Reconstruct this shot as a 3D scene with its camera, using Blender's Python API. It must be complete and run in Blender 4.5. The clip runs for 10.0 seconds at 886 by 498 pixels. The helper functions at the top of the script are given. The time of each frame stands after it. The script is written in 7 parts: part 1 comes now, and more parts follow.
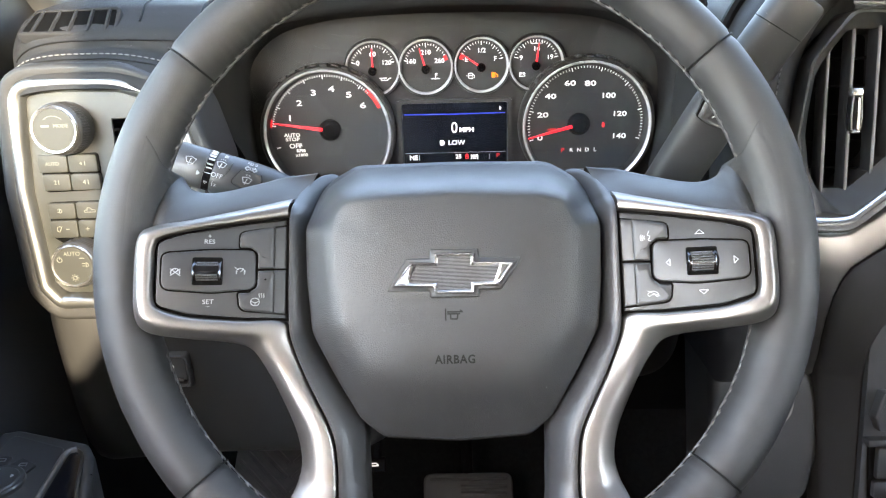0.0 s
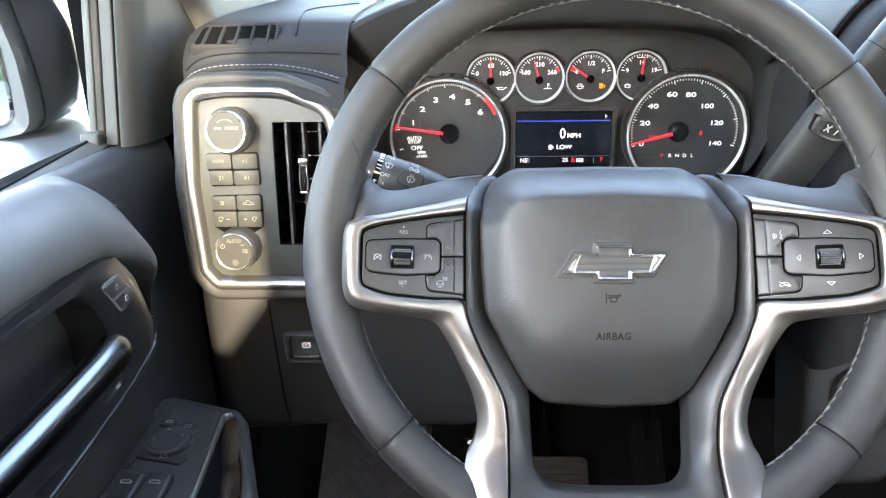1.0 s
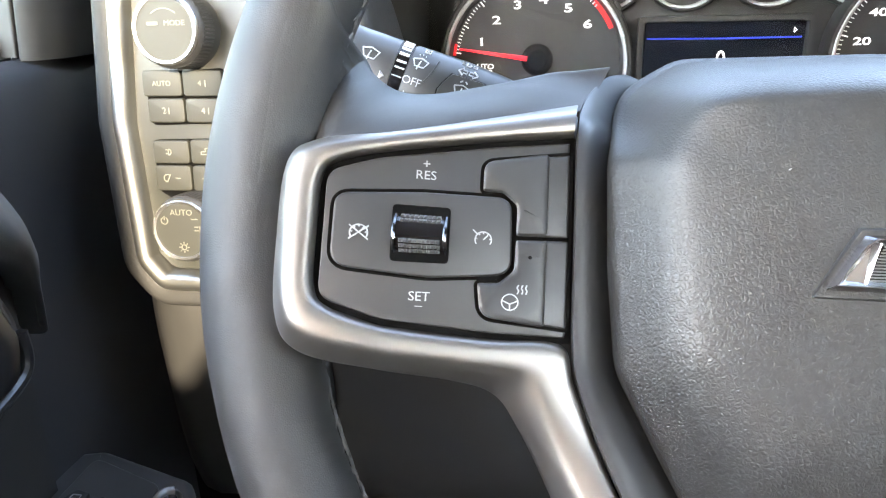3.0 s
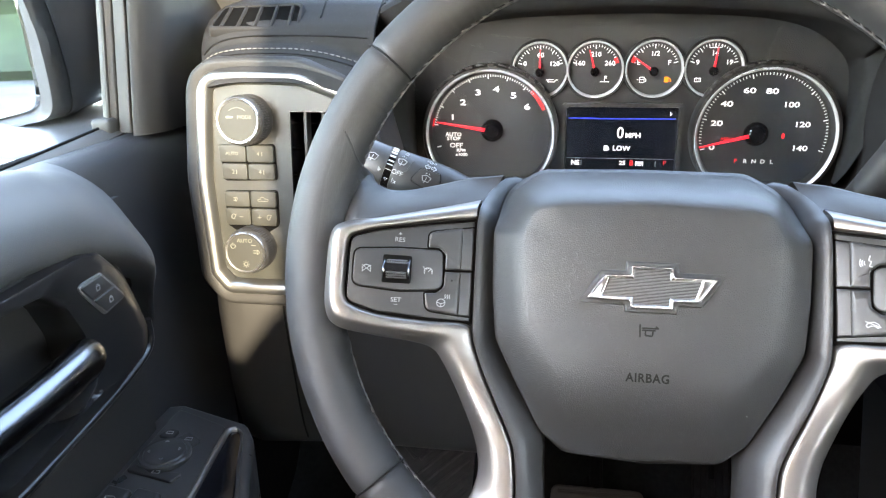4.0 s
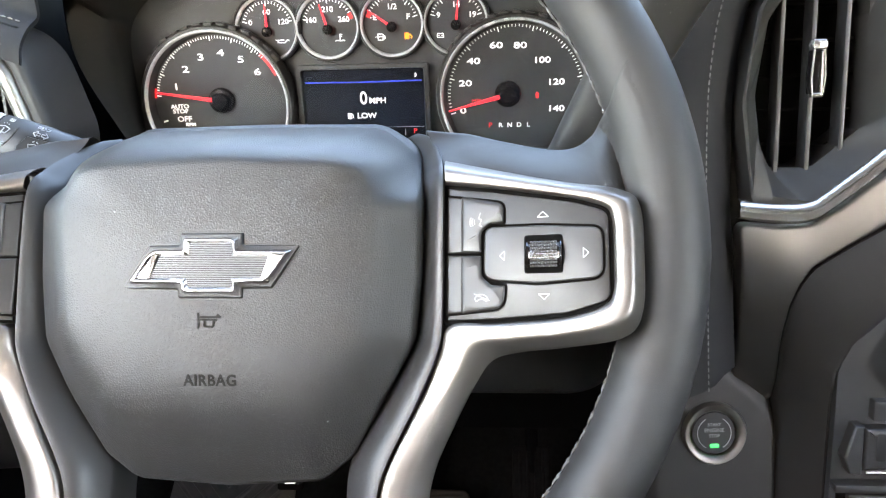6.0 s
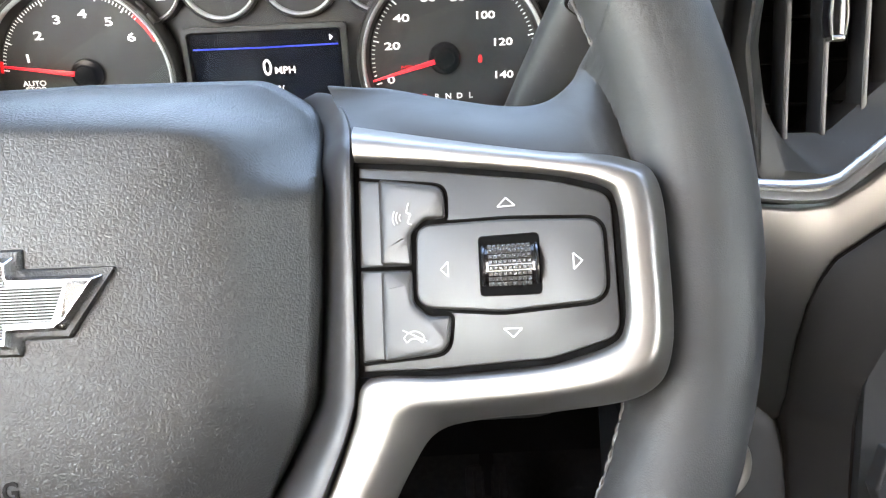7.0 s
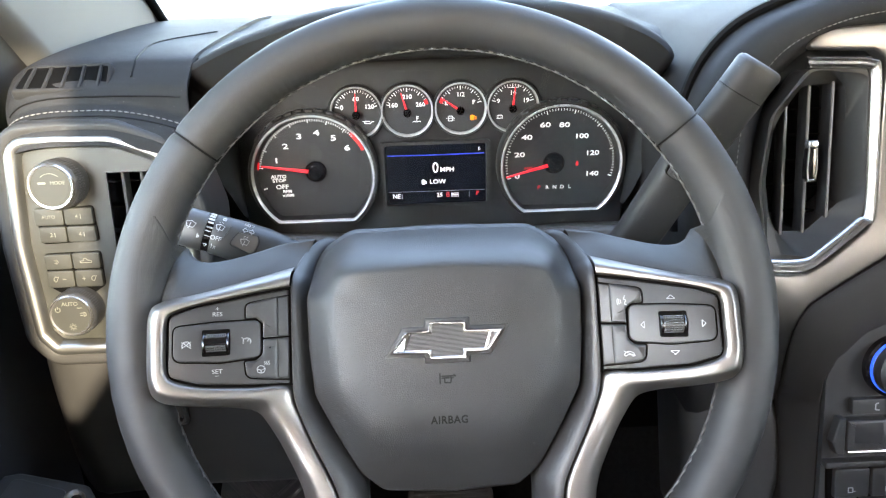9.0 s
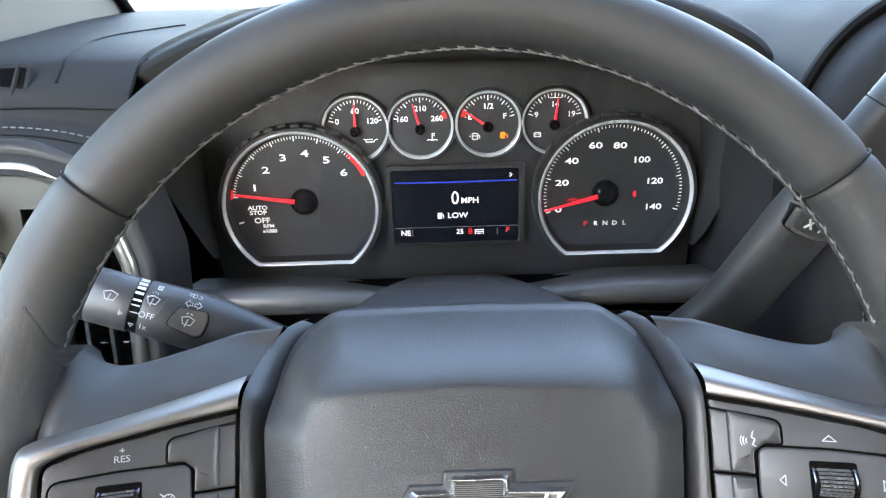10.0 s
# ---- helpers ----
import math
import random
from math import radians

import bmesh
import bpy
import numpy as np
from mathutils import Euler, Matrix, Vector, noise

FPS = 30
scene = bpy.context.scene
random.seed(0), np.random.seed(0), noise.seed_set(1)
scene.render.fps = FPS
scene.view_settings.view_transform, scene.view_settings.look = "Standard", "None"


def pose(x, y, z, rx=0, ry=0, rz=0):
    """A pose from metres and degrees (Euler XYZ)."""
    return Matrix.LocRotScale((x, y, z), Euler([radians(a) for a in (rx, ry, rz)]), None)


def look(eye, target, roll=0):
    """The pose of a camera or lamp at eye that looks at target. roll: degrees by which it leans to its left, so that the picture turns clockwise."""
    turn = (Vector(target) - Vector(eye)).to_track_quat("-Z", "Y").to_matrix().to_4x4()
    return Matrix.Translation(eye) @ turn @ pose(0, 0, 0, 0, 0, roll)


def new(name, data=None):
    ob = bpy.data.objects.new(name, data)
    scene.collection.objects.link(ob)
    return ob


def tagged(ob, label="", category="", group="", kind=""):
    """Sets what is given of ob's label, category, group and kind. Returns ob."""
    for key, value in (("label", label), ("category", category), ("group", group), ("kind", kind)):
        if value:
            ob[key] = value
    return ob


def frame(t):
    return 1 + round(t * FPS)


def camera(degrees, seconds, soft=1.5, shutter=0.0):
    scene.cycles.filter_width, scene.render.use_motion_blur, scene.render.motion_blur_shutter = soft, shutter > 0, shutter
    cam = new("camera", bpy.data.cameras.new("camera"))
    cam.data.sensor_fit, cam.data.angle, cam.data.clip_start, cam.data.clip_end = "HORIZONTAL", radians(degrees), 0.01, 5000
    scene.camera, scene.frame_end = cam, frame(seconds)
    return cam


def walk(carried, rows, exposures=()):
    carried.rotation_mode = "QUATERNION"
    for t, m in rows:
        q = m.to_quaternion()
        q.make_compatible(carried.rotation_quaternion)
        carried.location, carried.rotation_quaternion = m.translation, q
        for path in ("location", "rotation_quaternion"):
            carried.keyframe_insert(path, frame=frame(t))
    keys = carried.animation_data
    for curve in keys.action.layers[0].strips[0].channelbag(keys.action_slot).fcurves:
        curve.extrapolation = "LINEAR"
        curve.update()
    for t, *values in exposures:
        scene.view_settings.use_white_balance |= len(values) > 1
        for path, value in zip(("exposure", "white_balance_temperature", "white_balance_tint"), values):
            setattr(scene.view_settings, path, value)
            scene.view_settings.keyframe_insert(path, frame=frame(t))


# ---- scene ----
cam = camera(61.4, 10.0, 1.2)
PATH = [
    (0, (0.002, -0.003, 1.498), (-0.03, 1.87, 0.798), -1.6),
    (0.5, (-0.023, -0.076, 1.525), (-0.078, 1.797, 0.825), -1.3),
    (0.7, (-0.045, -0.085, 1.523), (-0.126, 1.787, 0.822), -1.2),
    (1, (-0.079, -0.071, 1.52), (-0.185, 1.798, 0.817), -1.2),
    (1.2, (-0.086, -0.033, 1.504), (-0.217, 1.837, 0.807), -1.1),
    (1.5, (-0.092, 0.026, 1.474), (-0.257, 1.891, 0.773), -1.1),
    (2, (-0.093, 0.109, 1.437), (-0.323, 1.968, 0.735), -1.3),
    (2.2, (-0.093, 0.132, 1.431), (-0.354, 1.984, 0.725), -1.5),
    (3.3, (-0.091, 0.186, 1.414), (-0.416, 2.034, 0.72), -1.6),
    (3.5, (-0.085, 0.15, 1.43), (-0.399, 1.997, 0.73), -1.1),
    (4, (-0.042, 0.005, 1.498), (-0.364, 1.854, 0.805), -1.2),
    (4.5, (0.011, -0.065, 1.532), (-0.298, 1.785, 0.837), -1.4),
    (4.7, (0.041, -0.069, 1.542), (-0.253, 1.781, 0.843), -1.2),
    (5, (0.079, -0.059, 1.528), (-0.199, 1.794, 0.829), -1.6),
    (5.2, (0.1, -0.035, 1.51), (-0.151, 1.82, 0.804), -1.4),
    (5.5, (0.109, 0.01, 1.479), (-0.114, 1.868, 0.774), -1.9),
    (6, (0.115, 0.094, 1.456), (-0.041, 1.958, 0.748), -2.1),
    (6.2, (0.118, 0.125, 1.442), (-0.009, 1.991, 0.732), -2.2),
    (7.3, (0.112, 0.201, 1.422), (0.142, 2.059, 0.683), -2.5),
    (7.5, (0.096, 0.173, 1.43), (0.144, 2.035, 0.7), -2.2),
    (8, (0.028, 0.065, 1.466), (0.097, 1.93, 0.747), -1.8),
    (8.2, (0.011, 0.03, 1.477), (0.08, 1.895, 0.759), -1.8),
    (8.5, (-0.003, -0.019, 1.504), (0.063, 1.847, 0.788), -1.7),
    (8.7, (-0.006, -0.036, 1.527), (0.047, 1.831, 0.812), -1.7),
    (9, (-0.009, -0.016, 1.551), (0.038, 1.847, 0.823), -1.7),
    (9.2, (-0.004, 0.019, 1.551), (0.027, 1.887, 0.836), -1.6),
    (9.5, (-0.011, 0.068, 1.552), (0.024, 1.93, 0.822), -1.5),
    (9.7, (-0.01, 0.098, 1.539), (0.0, 1.967, 0.827), -1.5),
    (10, (-0.011, 0.142, 1.534), (0.004, 2.003, 0.804), -1.5),
]
walk(cam, [(t, look(eye, target, roll)) for t, eye, target, roll in PATH], [(0.0, 5.68, 7750, 18), (1.5, 5.68, 7700, 18), (3.4, 5.80, 7800, 18), (4.5, 5.54, 7750, 18), (5.5, 5.70, 7900, 18), (7.4, 5.73, 8000, 18), (8.0, 5.73, 7950, 18), (8.7, 5.56, 7750, 18), (9.4, 5.30, 7450, 18), (10.0, 5.22, 7350, 18)])

# ---- world and light ----
world = bpy.data.worlds.new("world")
scene.world = world
world.use_nodes = True
wn = world.node_tree.nodes
sky = wn.new("ShaderNodeTexSky")
sky.sky_type = "NISHITA"
sky.sun_disc = False
SUN_ELEVATION, SUN_AZIMUTH = radians(17.0), radians(165.0)
sky.sun_elevation, sky.sun_rotation = SUN_ELEVATION, SUN_AZIMUTH
sky.air_density, sky.dust_density = 1.0, 0.6
wn["Background"].inputs["Strength"].default_value = 0.15
world.node_tree.links.new(sky.outputs["Color"], wn["Background"].inputs["Color"])
SUN_WAY = Vector((math.sin(SUN_AZIMUTH) * math.cos(SUN_ELEVATION), math.cos(SUN_AZIMUTH) * math.cos(SUN_ELEVATION), math.sin(SUN_ELEVATION)))
sun = new("sun", bpy.data.lights.new("sun", "SUN"))
sun.data.energy, sun.data.angle, sun.data.color = 0.54, radians(0.6), (1.0, 0.97, 0.80)
sun.matrix_world = look((0, 0, 30), Vector((0, 0, 30)) - SUN_WAY)

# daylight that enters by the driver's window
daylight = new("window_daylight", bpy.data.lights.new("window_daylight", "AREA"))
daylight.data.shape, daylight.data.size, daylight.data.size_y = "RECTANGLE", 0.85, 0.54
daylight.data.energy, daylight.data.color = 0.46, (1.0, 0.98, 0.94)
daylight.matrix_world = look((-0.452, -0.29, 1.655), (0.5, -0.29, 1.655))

# ---- materials ----
def material(name, color, rough=0.5, metal=0.0, grain=None, bump=0.0, vary=0.15, vary_scale=40.0, spec=0.5, emit=None, glow=0.0, rough_vary=0.06, wear=0.0, coat=0.0, kind="noise"):
    m = bpy.data.materials.new(name)
    m.use_nodes = True
    n, l = m.node_tree.nodes, m.node_tree.links
    p = n["Principled BSDF"]
    p.inputs["Base Color"].default_value = (*color, 1)
    p.inputs["Roughness"].default_value = rough
    p.inputs["Metallic"].default_value = metal
    p.inputs["Specular IOR Level"].default_value = spec
    p.inputs["Coat Weight"].default_value = coat
    co = n.new("ShaderNodeTexCoord")
    if vary > 0:
        big = n.new("ShaderNodeTexNoise")
        big.inputs["Scale"].default_value, big.inputs["Detail"].default_value = vary_scale, 6
        l.new(co.outputs["Object"], big.inputs["Vector"])
        ramp = n.new("ShaderNodeMapRange")
        ramp.inputs["From Min"].default_value, ramp.inputs["From Max"].default_value = 0.3, 0.7
        ramp.inputs["To Min"].default_value, ramp.inputs["To Max"].default_value = 1 - vary, 1 + vary
        l.new(big.outputs["Fac"], ramp.inputs["Value"])
        mul = n.new("ShaderNodeVectorMath")
        mul.operation = "SCALE"
        mul.inputs[0].default_value = color
        l.new(ramp.outputs["Result"], mul.inputs["Scale"])
        l.new(mul.outputs["Vector"], p.inputs["Base Color"])
        rr = n.new("ShaderNodeMapRange")
        rr.inputs["From Min"].default_value, rr.inputs["From Max"].default_value = 0.3, 0.7
        rr.inputs["To Min"].default_value, rr.inputs["To Max"].default_value = max(0.02, rough - rough_vary), min(1, rough + rough_vary)
        l.new(big.outputs["Fac"], rr.inputs["Value"])
        l.new(rr.outputs["Result"], p.inputs["Roughness"])
        if wear > 0:
            dust = n.new("ShaderNodeTexNoise")
            dust.inputs["Scale"].default_value, dust.inputs["Detail"].default_value = 900, 2
            l.new(co.outputs["Object"], dust.inputs["Vector"])
            cut = n.new("ShaderNodeMapRange")
            cut.inputs["From Min"].default_value, cut.inputs["From Max"].default_value = 0.72, 0.78
            cut.inputs["To Max"].default_value = wear
            l.new(dust.outputs["Fac"], cut.inputs["Value"])
            mix = n.new("ShaderNodeMix")
            mix.data_type = "RGBA"
            mix.inputs["B"].default_value = (0.45, 0.43, 0.4, 1)
            l.new(cut.outputs["Result"], mix.inputs["Factor"])
            l.new(mul.outputs["Vector"], mix.inputs["A"])
            l.new(mix.outputs["Result"], p.inputs["Base Color"])
    if grain and bump > 0:
        if kind == "leather":
            tex = n.new("ShaderNodeTexVoronoi")
            tex.feature = "DISTANCE_TO_EDGE"
            tex.inputs["Scale"].default_value = grain
            warp = n.new("ShaderNodeTexNoise")
            warp.inputs["Scale"].default_value = grain * 0.6
            add = n.new("ShaderNodeMixRGB")
            add.blend_type = "LINEAR_LIGHT"
            add.inputs["Fac"].default_value = 0.6 / grain
            l.new(co.outputs["Object"], warp.inputs["Vector"])
            l.new(co.outputs["Object"], add.inputs["Color1"])
            l.new(warp.outputs["Color"], add.inputs["Color2"])
            l.new(add.outputs["Color"], tex.inputs["Vector"])
            out = tex.outputs["Distance"]
            lim = n.new("ShaderNodeMapRange")
            lim.inputs["From Max"].default_value = 0.35
            l.new(out, lim.inputs["Value"])
            out = lim.outputs["Result"]
        elif kind == "knurl":
            tex = n.new("ShaderNodeTexChecker")
            tex.inputs["Scale"].default_value = grain
            l.new(co.outputs["Object"], tex.inputs["Vector"])
            out = tex.outputs["Fac"]
        else:
            tex = n.new("ShaderNodeTexNoise")
            tex.inputs["Scale"].default_value, tex.inputs["Detail"].default_value = grain, 4
            l.new(co.outputs["Object"], tex.inputs["Vector"])
            out = tex.outputs["Fac"]
        b = n.new("ShaderNodeBump")
        b.inputs["Strength"].default_value, b.inputs["Distance"].default_value = bump, 0.0004
        l.new(out, b.inputs["Height"])
        l.new(b.outputs["Normal"], p.inputs["Normal"])
    if emit:
        p.inputs["Emission Color"].default_value = (*emit, 1)
        p.inputs["Emission Strength"].default_value = glow
    return m


LEATHER = material("rim_leather", (0.0155, 0.0155, 0.0155), 0.60, grain=1500, bump=0.10, kind="leather", vary=0.14, vary_scale=25, spec=0.50)
COVER = material("airbag_skin", (0.0205, 0.0202, 0.0197), 0.46, grain=900, bump=0.24, kind="leather", vary=0.1, vary_scale=20, wear=0.0, spec=0.45)
THREAD = material("grey_thread", (0.12, 0.119, 0.114), 0.8, vary=0.2, vary_scale=400)
RIMTHREAD = material("rim_thread", (0.09, 0.089, 0.087), 0.8, vary=0.2, vary_scale=400)
SILLPLASTIC = material("sill_plastic", (0.058, 0.056, 0.052), 0.42, grain=1800, bump=0.06, vary=0.08, spec=0.6)
THREAD_PALE = material("pale_thread", (0.13, 0.127, 0.118), 0.8, vary=0.2, vary_scale=400)
RIBBED = material("ribbed_grey", (0.11, 0.11, 0.11), 0.38, metal=0.4, vary=0.05)
RINGWHITE = material("gauge_ring", (0.66, 0.66, 0.66), 0.25, metal=0.35, vary=0.03, rough_vary=0.03)
BASECLOTH = material("brown_cloth", (0.085, 0.072, 0.060), 0.9, grain=900, bump=0.2, vary=0.06)
REARTRIM = material("rear_cloth", (0.07, 0.068, 0.065), 0.9, grain=900, bump=0.2, vary=0.06)
EMBOSS = material("embossed_skin", (0.007, 0.007, 0.007), 0.6, vary=0, spec=0.15)
TRIMSATIN = material("trim_silver", (0.19, 0.176, 0.162), 0.36, metal=0.95, vary=0.04, vary_scale=15, rough_vary=0.03)
SEAM = material("seam_dark", (0.006, 0.006, 0.006), 0.7, vary=0, spec=0.1)
SHELL = material("hub_plastic", (0.018, 0.018, 0.019), 0.42, grain=2500, bump=0.05, vary=0.1)
SATIN = material("satin_silver", (0.205, 0.189, 0.175), 0.42, metal=0.95, vary=0.04, vary_scale=15, rough_vary=0.03, grain=3000, bump=0.01)
ROLLER = material("roller_rubber", (0.055, 0.055, 0.056), 0.4, vary=0.05, spec=0.4)
EMBLEMCHROME = material("emblem_chrome", (0.50, 0.50, 0.505), 0.24, metal=1.0, vary=0.03, rough_vary=0.03)
CHROME = material("chrome", (0.88, 0.88, 0.88), 0.14, metal=1.0, vary=0.03, rough_vary=0.03)
BRIGHT = material("bright_silver", (0.40, 0.395, 0.385), 0.25, metal=0.92, vary=0.03, rough_vary=0.02)
HUBSATIN = material("hub_satin", (0.024, 0.024, 0.0245), 0.42, grain=4000, bump=0.03, vary=0.08, spec=0.4)
PODFRAME = material("pod_frame_silver", (0.27, 0.27, 0.255), 0.34, metal=0.92, vary=0.03, rough_vary=0.02)
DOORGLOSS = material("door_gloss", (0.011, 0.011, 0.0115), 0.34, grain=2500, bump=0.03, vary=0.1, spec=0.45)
SWITCH = material("switch_plastic", (0.028, 0.028, 0.028), 0.4, grain=4000, bump=0.03, vary=0.08, spec=0.4)
GLOSS = material("gloss_black", (0.006, 0.006, 0.007), 0.12, vary=0.05)
DASH = material("dash_skin", (0.0150, 0.0150, 0.0154), 0.75, grain=1300, bump=0.16, kind="leather", vary=0.1, vary_scale=12, wear=0.15, spec=0.18)
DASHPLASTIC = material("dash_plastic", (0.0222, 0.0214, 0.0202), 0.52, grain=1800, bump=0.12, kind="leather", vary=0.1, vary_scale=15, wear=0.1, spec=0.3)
POD = material("pod_panel", (0.0245, 0.0250, 0.0205), 0.42, vary=0.05, grain=3500, bump=0.03)
PODBTN = material("pod_button", (0.0255, 0.0257, 0.0212), 0.55, vary=0.05, spec=0.3)
# near-black that paints unlit depth in gaps and hollows; also plain black parts
DARK = material("shade_black", (0.003, 0.003, 0.003), 0.8, vary=0.1, spec=0.03)
MASK = material("cluster_mask", (0.017, 0.0167, 0.0160), 0.5, grain=3000, bump=0.05, vary=0.1)
DIAL = material("dial_face", (0.021, 0.021, 0.021), 0.55, vary=0.08)
# white print with a faint added glow, on dials and plain symbols alike
PRINT = material("white_print_glow", (0.7, 0.7, 0.7), 0.5, vary=0, emit=(1, 1, 1), glow=0.017)
STALKPRINT = material("stalk_print", (0.32, 0.32, 0.32), 0.5, vary=0)
PRINT_DIM = material("dim_print", (0.29, 0.29, 0.29), 0.5, vary=0)
PODPRINT = material("pod_print", (0.13, 0.125, 0.10), 0.5, vary=0)
HANDLECHROME = material("dark_chrome", (0.115, 0.12, 0.13), 0.22, metal=1.0, vary=0.05, rough_vary=0.03)
# lit copy of the door skin, lightened for daylight on the shoulder
SHOULDER = material("shoulder_skin_lit", (0.068, 0.068, 0.068), 0.55, grain=1200, bump=0.15, kind="leather", vary=0.1, vary_scale=10, spec=0.4)
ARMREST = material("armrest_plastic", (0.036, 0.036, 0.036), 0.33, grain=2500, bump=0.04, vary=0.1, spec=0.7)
NEEDLE = material("red_needle", (0.6, 0.01, 0.015), 0.4, vary=0, emit=(1.0, 0.02, 0.04), glow=0.03)
RED = material("red_print", (0.4, 0.01, 0.01), 0.5, vary=0, emit=(1, 0.02, 0.03), glow=0.02)
AMBER = material("amber_lamp", (0.5, 0.15, 0.0), 0.5, vary=0, emit=(1, 0.22, 0.0), glow=0.035)
GREEN = material("green_lamp", (0.0, 0.3, 0.05), 0.5, vary=0, emit=(0.0, 1.0, 0.2), glow=0.03)
BLUE = material("blue_ring", (0.01, 0.06, 0.5), 0.3, vary=0, emit=(0.01, 0.1, 1.0), glow=0.035)
BLUELINE = material("blue_line", (0.01, 0.02, 0.3), 0.3, vary=0, emit=(0.05, 0.12, 1.0), glow=0.012)
SCREEN = material("screen_glass", (0.004, 0.005, 0.009), 0.16, vary=0)
SCREENTEXT = material("screen_white", (0.5, 0.5, 0.5), 0.5, vary=0, emit=(1, 1, 1), glow=0.03)
RUBBER = material("pedal_rubber", (0.032, 0.027, 0.023), 0.7, grain=600, bump=0.2, vary=0.25)
CARPET = material("carpet", (0.008, 0.008, 0.008), 0.95, grain=1800, bump=0.8, vary=0.3, vary_scale=150, spec=0.05)
# base colour lightened for light the footwell lacks; pale specks are dust
MATRUBBER = material("mat_rubber_lifted", (0.055, 0.05, 0.046), 0.6, grain=500, bump=0.3, vary=0.3, vary_scale=60, wear=0.5)
HEADLINER = material("headliner", (0.13, 0.12, 0.11), 0.9, grain=900, bump=0.2, vary=0.05)
TRIMGREY = material("pillar_trim", (0.078, 0.077, 0.075), 0.7, grain=1500, bump=0.1, vary=0.06)
# door skin darkened for the shade that lies over it
DOORSKIN_SHADED = material("door_skin_shaded", (0.022, 0.022, 0.023), 0.5, grain=1200, bump=0.18, kind="leather", vary=0.1, vary_scale=10, spec=0.35)
SEALRUBBER = material("seal_rubber", (0.05, 0.047, 0.041), 0.6, vary=0.1)
PAINT = material("silver_paint", (0.55, 0.56, 0.56), 0.3, metal=0.3, vary=0.03, coat=0.6)
MIRRORGREY = material("mirror_plastic", (0.05, 0.052, 0.055), 0.42, vary=0.05, coat=0.2)
MIRROR = material("mirror_glass", (0.85, 0.87, 0.88), 0.02, metal=1.0, vary=0)
ASPHALT = material("asphalt", (0.16, 0.155, 0.15), 0.9, grain=60, bump=0.5, vary=0.3, vary_scale=1.2)
FARWALL = material("far_render", (0.62, 0.6, 0.56), 0.8, vary=0.2, vary_scale=0.6)
BROWNPLASTIC = material("stack_plastic", (0.018, 0.0167, 0.0157), 0.6, grain=1800, bump=0.1, kind="leather", vary=0.1, vary_scale=14, spec=0.2)


def glass_material(name, tint):
    m = bpy.data.materials.new(name)
    m.use_nodes = True
    n, l = m.node_tree.nodes, m.node_tree.links
    n.remove(n["Principled BSDF"])
    clear, gloss, mix = n.new("ShaderNodeBsdfTransparent"), n.new("ShaderNodeBsdfGlossy"), n.new("ShaderNodeMixShader")
    clear.inputs["Color"].default_value = (*tint, 1)
    gloss.inputs["Roughness"].default_value = 0.01
    mix.inputs["Fac"].default_value = 0.05
    l.new(clear.outputs["BSDF"], mix.inputs[1])
    l.new(gloss.outputs["BSDF"], mix.inputs[2])
    l.new(mix.outputs["Shader"], n["Material Output"].inputs["Surface"])
    return m


SHROUD = material("shroud_plastic", (0.014, 0.0136, 0.0138), 0.55, grain=1500, bump=0.12, vary=0.12, vary_scale=25, wear=0.25)
GLASS = glass_material("window_glass", (0.95, 0.97, 0.96))
SCREENGLASS = glass_material("windscreen_glass", (0.94, 0.96, 0.96))
LENS = glass_material("lens_plastic", (0.97, 0.97, 0.97))
HEDGE = material("far_trees", (0.03, 0.045, 0.025), 0.9, vary=0.6, vary_scale=0.8)
WALLBROWN = material("pillar_plastic", (0.018, 0.016, 0.0135), 0.6, grain=1500, bump=0.08, vary=0.08)


# ---- shape helpers ----
def finish(name, bm, mat, parent=None, smooth=True, angle=32):
    bmesh.ops.remove_doubles(bm, verts=bm.verts, dist=2e-6)
    bmesh.ops.recalc_face_normals(bm, faces=bm.faces)
    me = bpy.data.meshes.new(name)
    bm.to_mesh(me)
    bm.free()
    if smooth:
        me.polygons.foreach_set("use_smooth", [True] * len(me.polygons))
        me.set_sharp_from_angle(angle=radians(angle))
    me.materials.append(mat)
    ob = new(name, me)
    if parent:
        ob.parent = parent
    return ob


def part(name, bm, mat, parent, label="", angle=32, smooth=True):
    ob = finish(name, bm, mat, parent, smooth, angle)
    return tagged(ob, label) if label else ob


def thing(name, label, category, m=None, group="", kind=""):
    ob = new(name)
    ob.empty_display_size = 0.05
    if m:
        ob.matrix_world = m
    return tagged(ob, label, category, group, kind)


def face_pose(x, y, z, lean=0.0, turn=0.0):
    """A panel's frame: x right, y up along it, z towards the driver."""
    return pose(x, y, z, 90 - lean, 0, turn)


def rounded(pts, r=0.004, n=5):
    """A closed outline through pts, (x, y) or (x, y, radius), with its corners rounded."""
    out, k = [], len(pts)
    for i in range(k):
        a, b, c = Vector(pts[i - 1][:2]), Vector(pts[i][:2]), Vector(pts[(i + 1) % k][:2])
        rad = pts[i][2] if len(pts[i]) > 2 else r
        d1, d2 = a - b, c - b
        l1, l2 = d1.length, d2.length
        d1.normalize(), d2.normalize()
        ang = d1.angle(d2, math.pi)
        if rad <= 0 or ang > 3.1:
            out.append((b.x, b.y))
            continue
        cut = min(rad / max(math.tan(ang / 2), 0.05), l1 * 0.49, l2 * 0.49)
        p, q = b + d1 * cut, b + d2 * cut
        for j in range(n + 1):
            s = j / n
            v = p * (1 - s) ** 2 + b * (2 * s * (1 - s)) + q * s * s
            out.append((v.x, v.y))
    return out


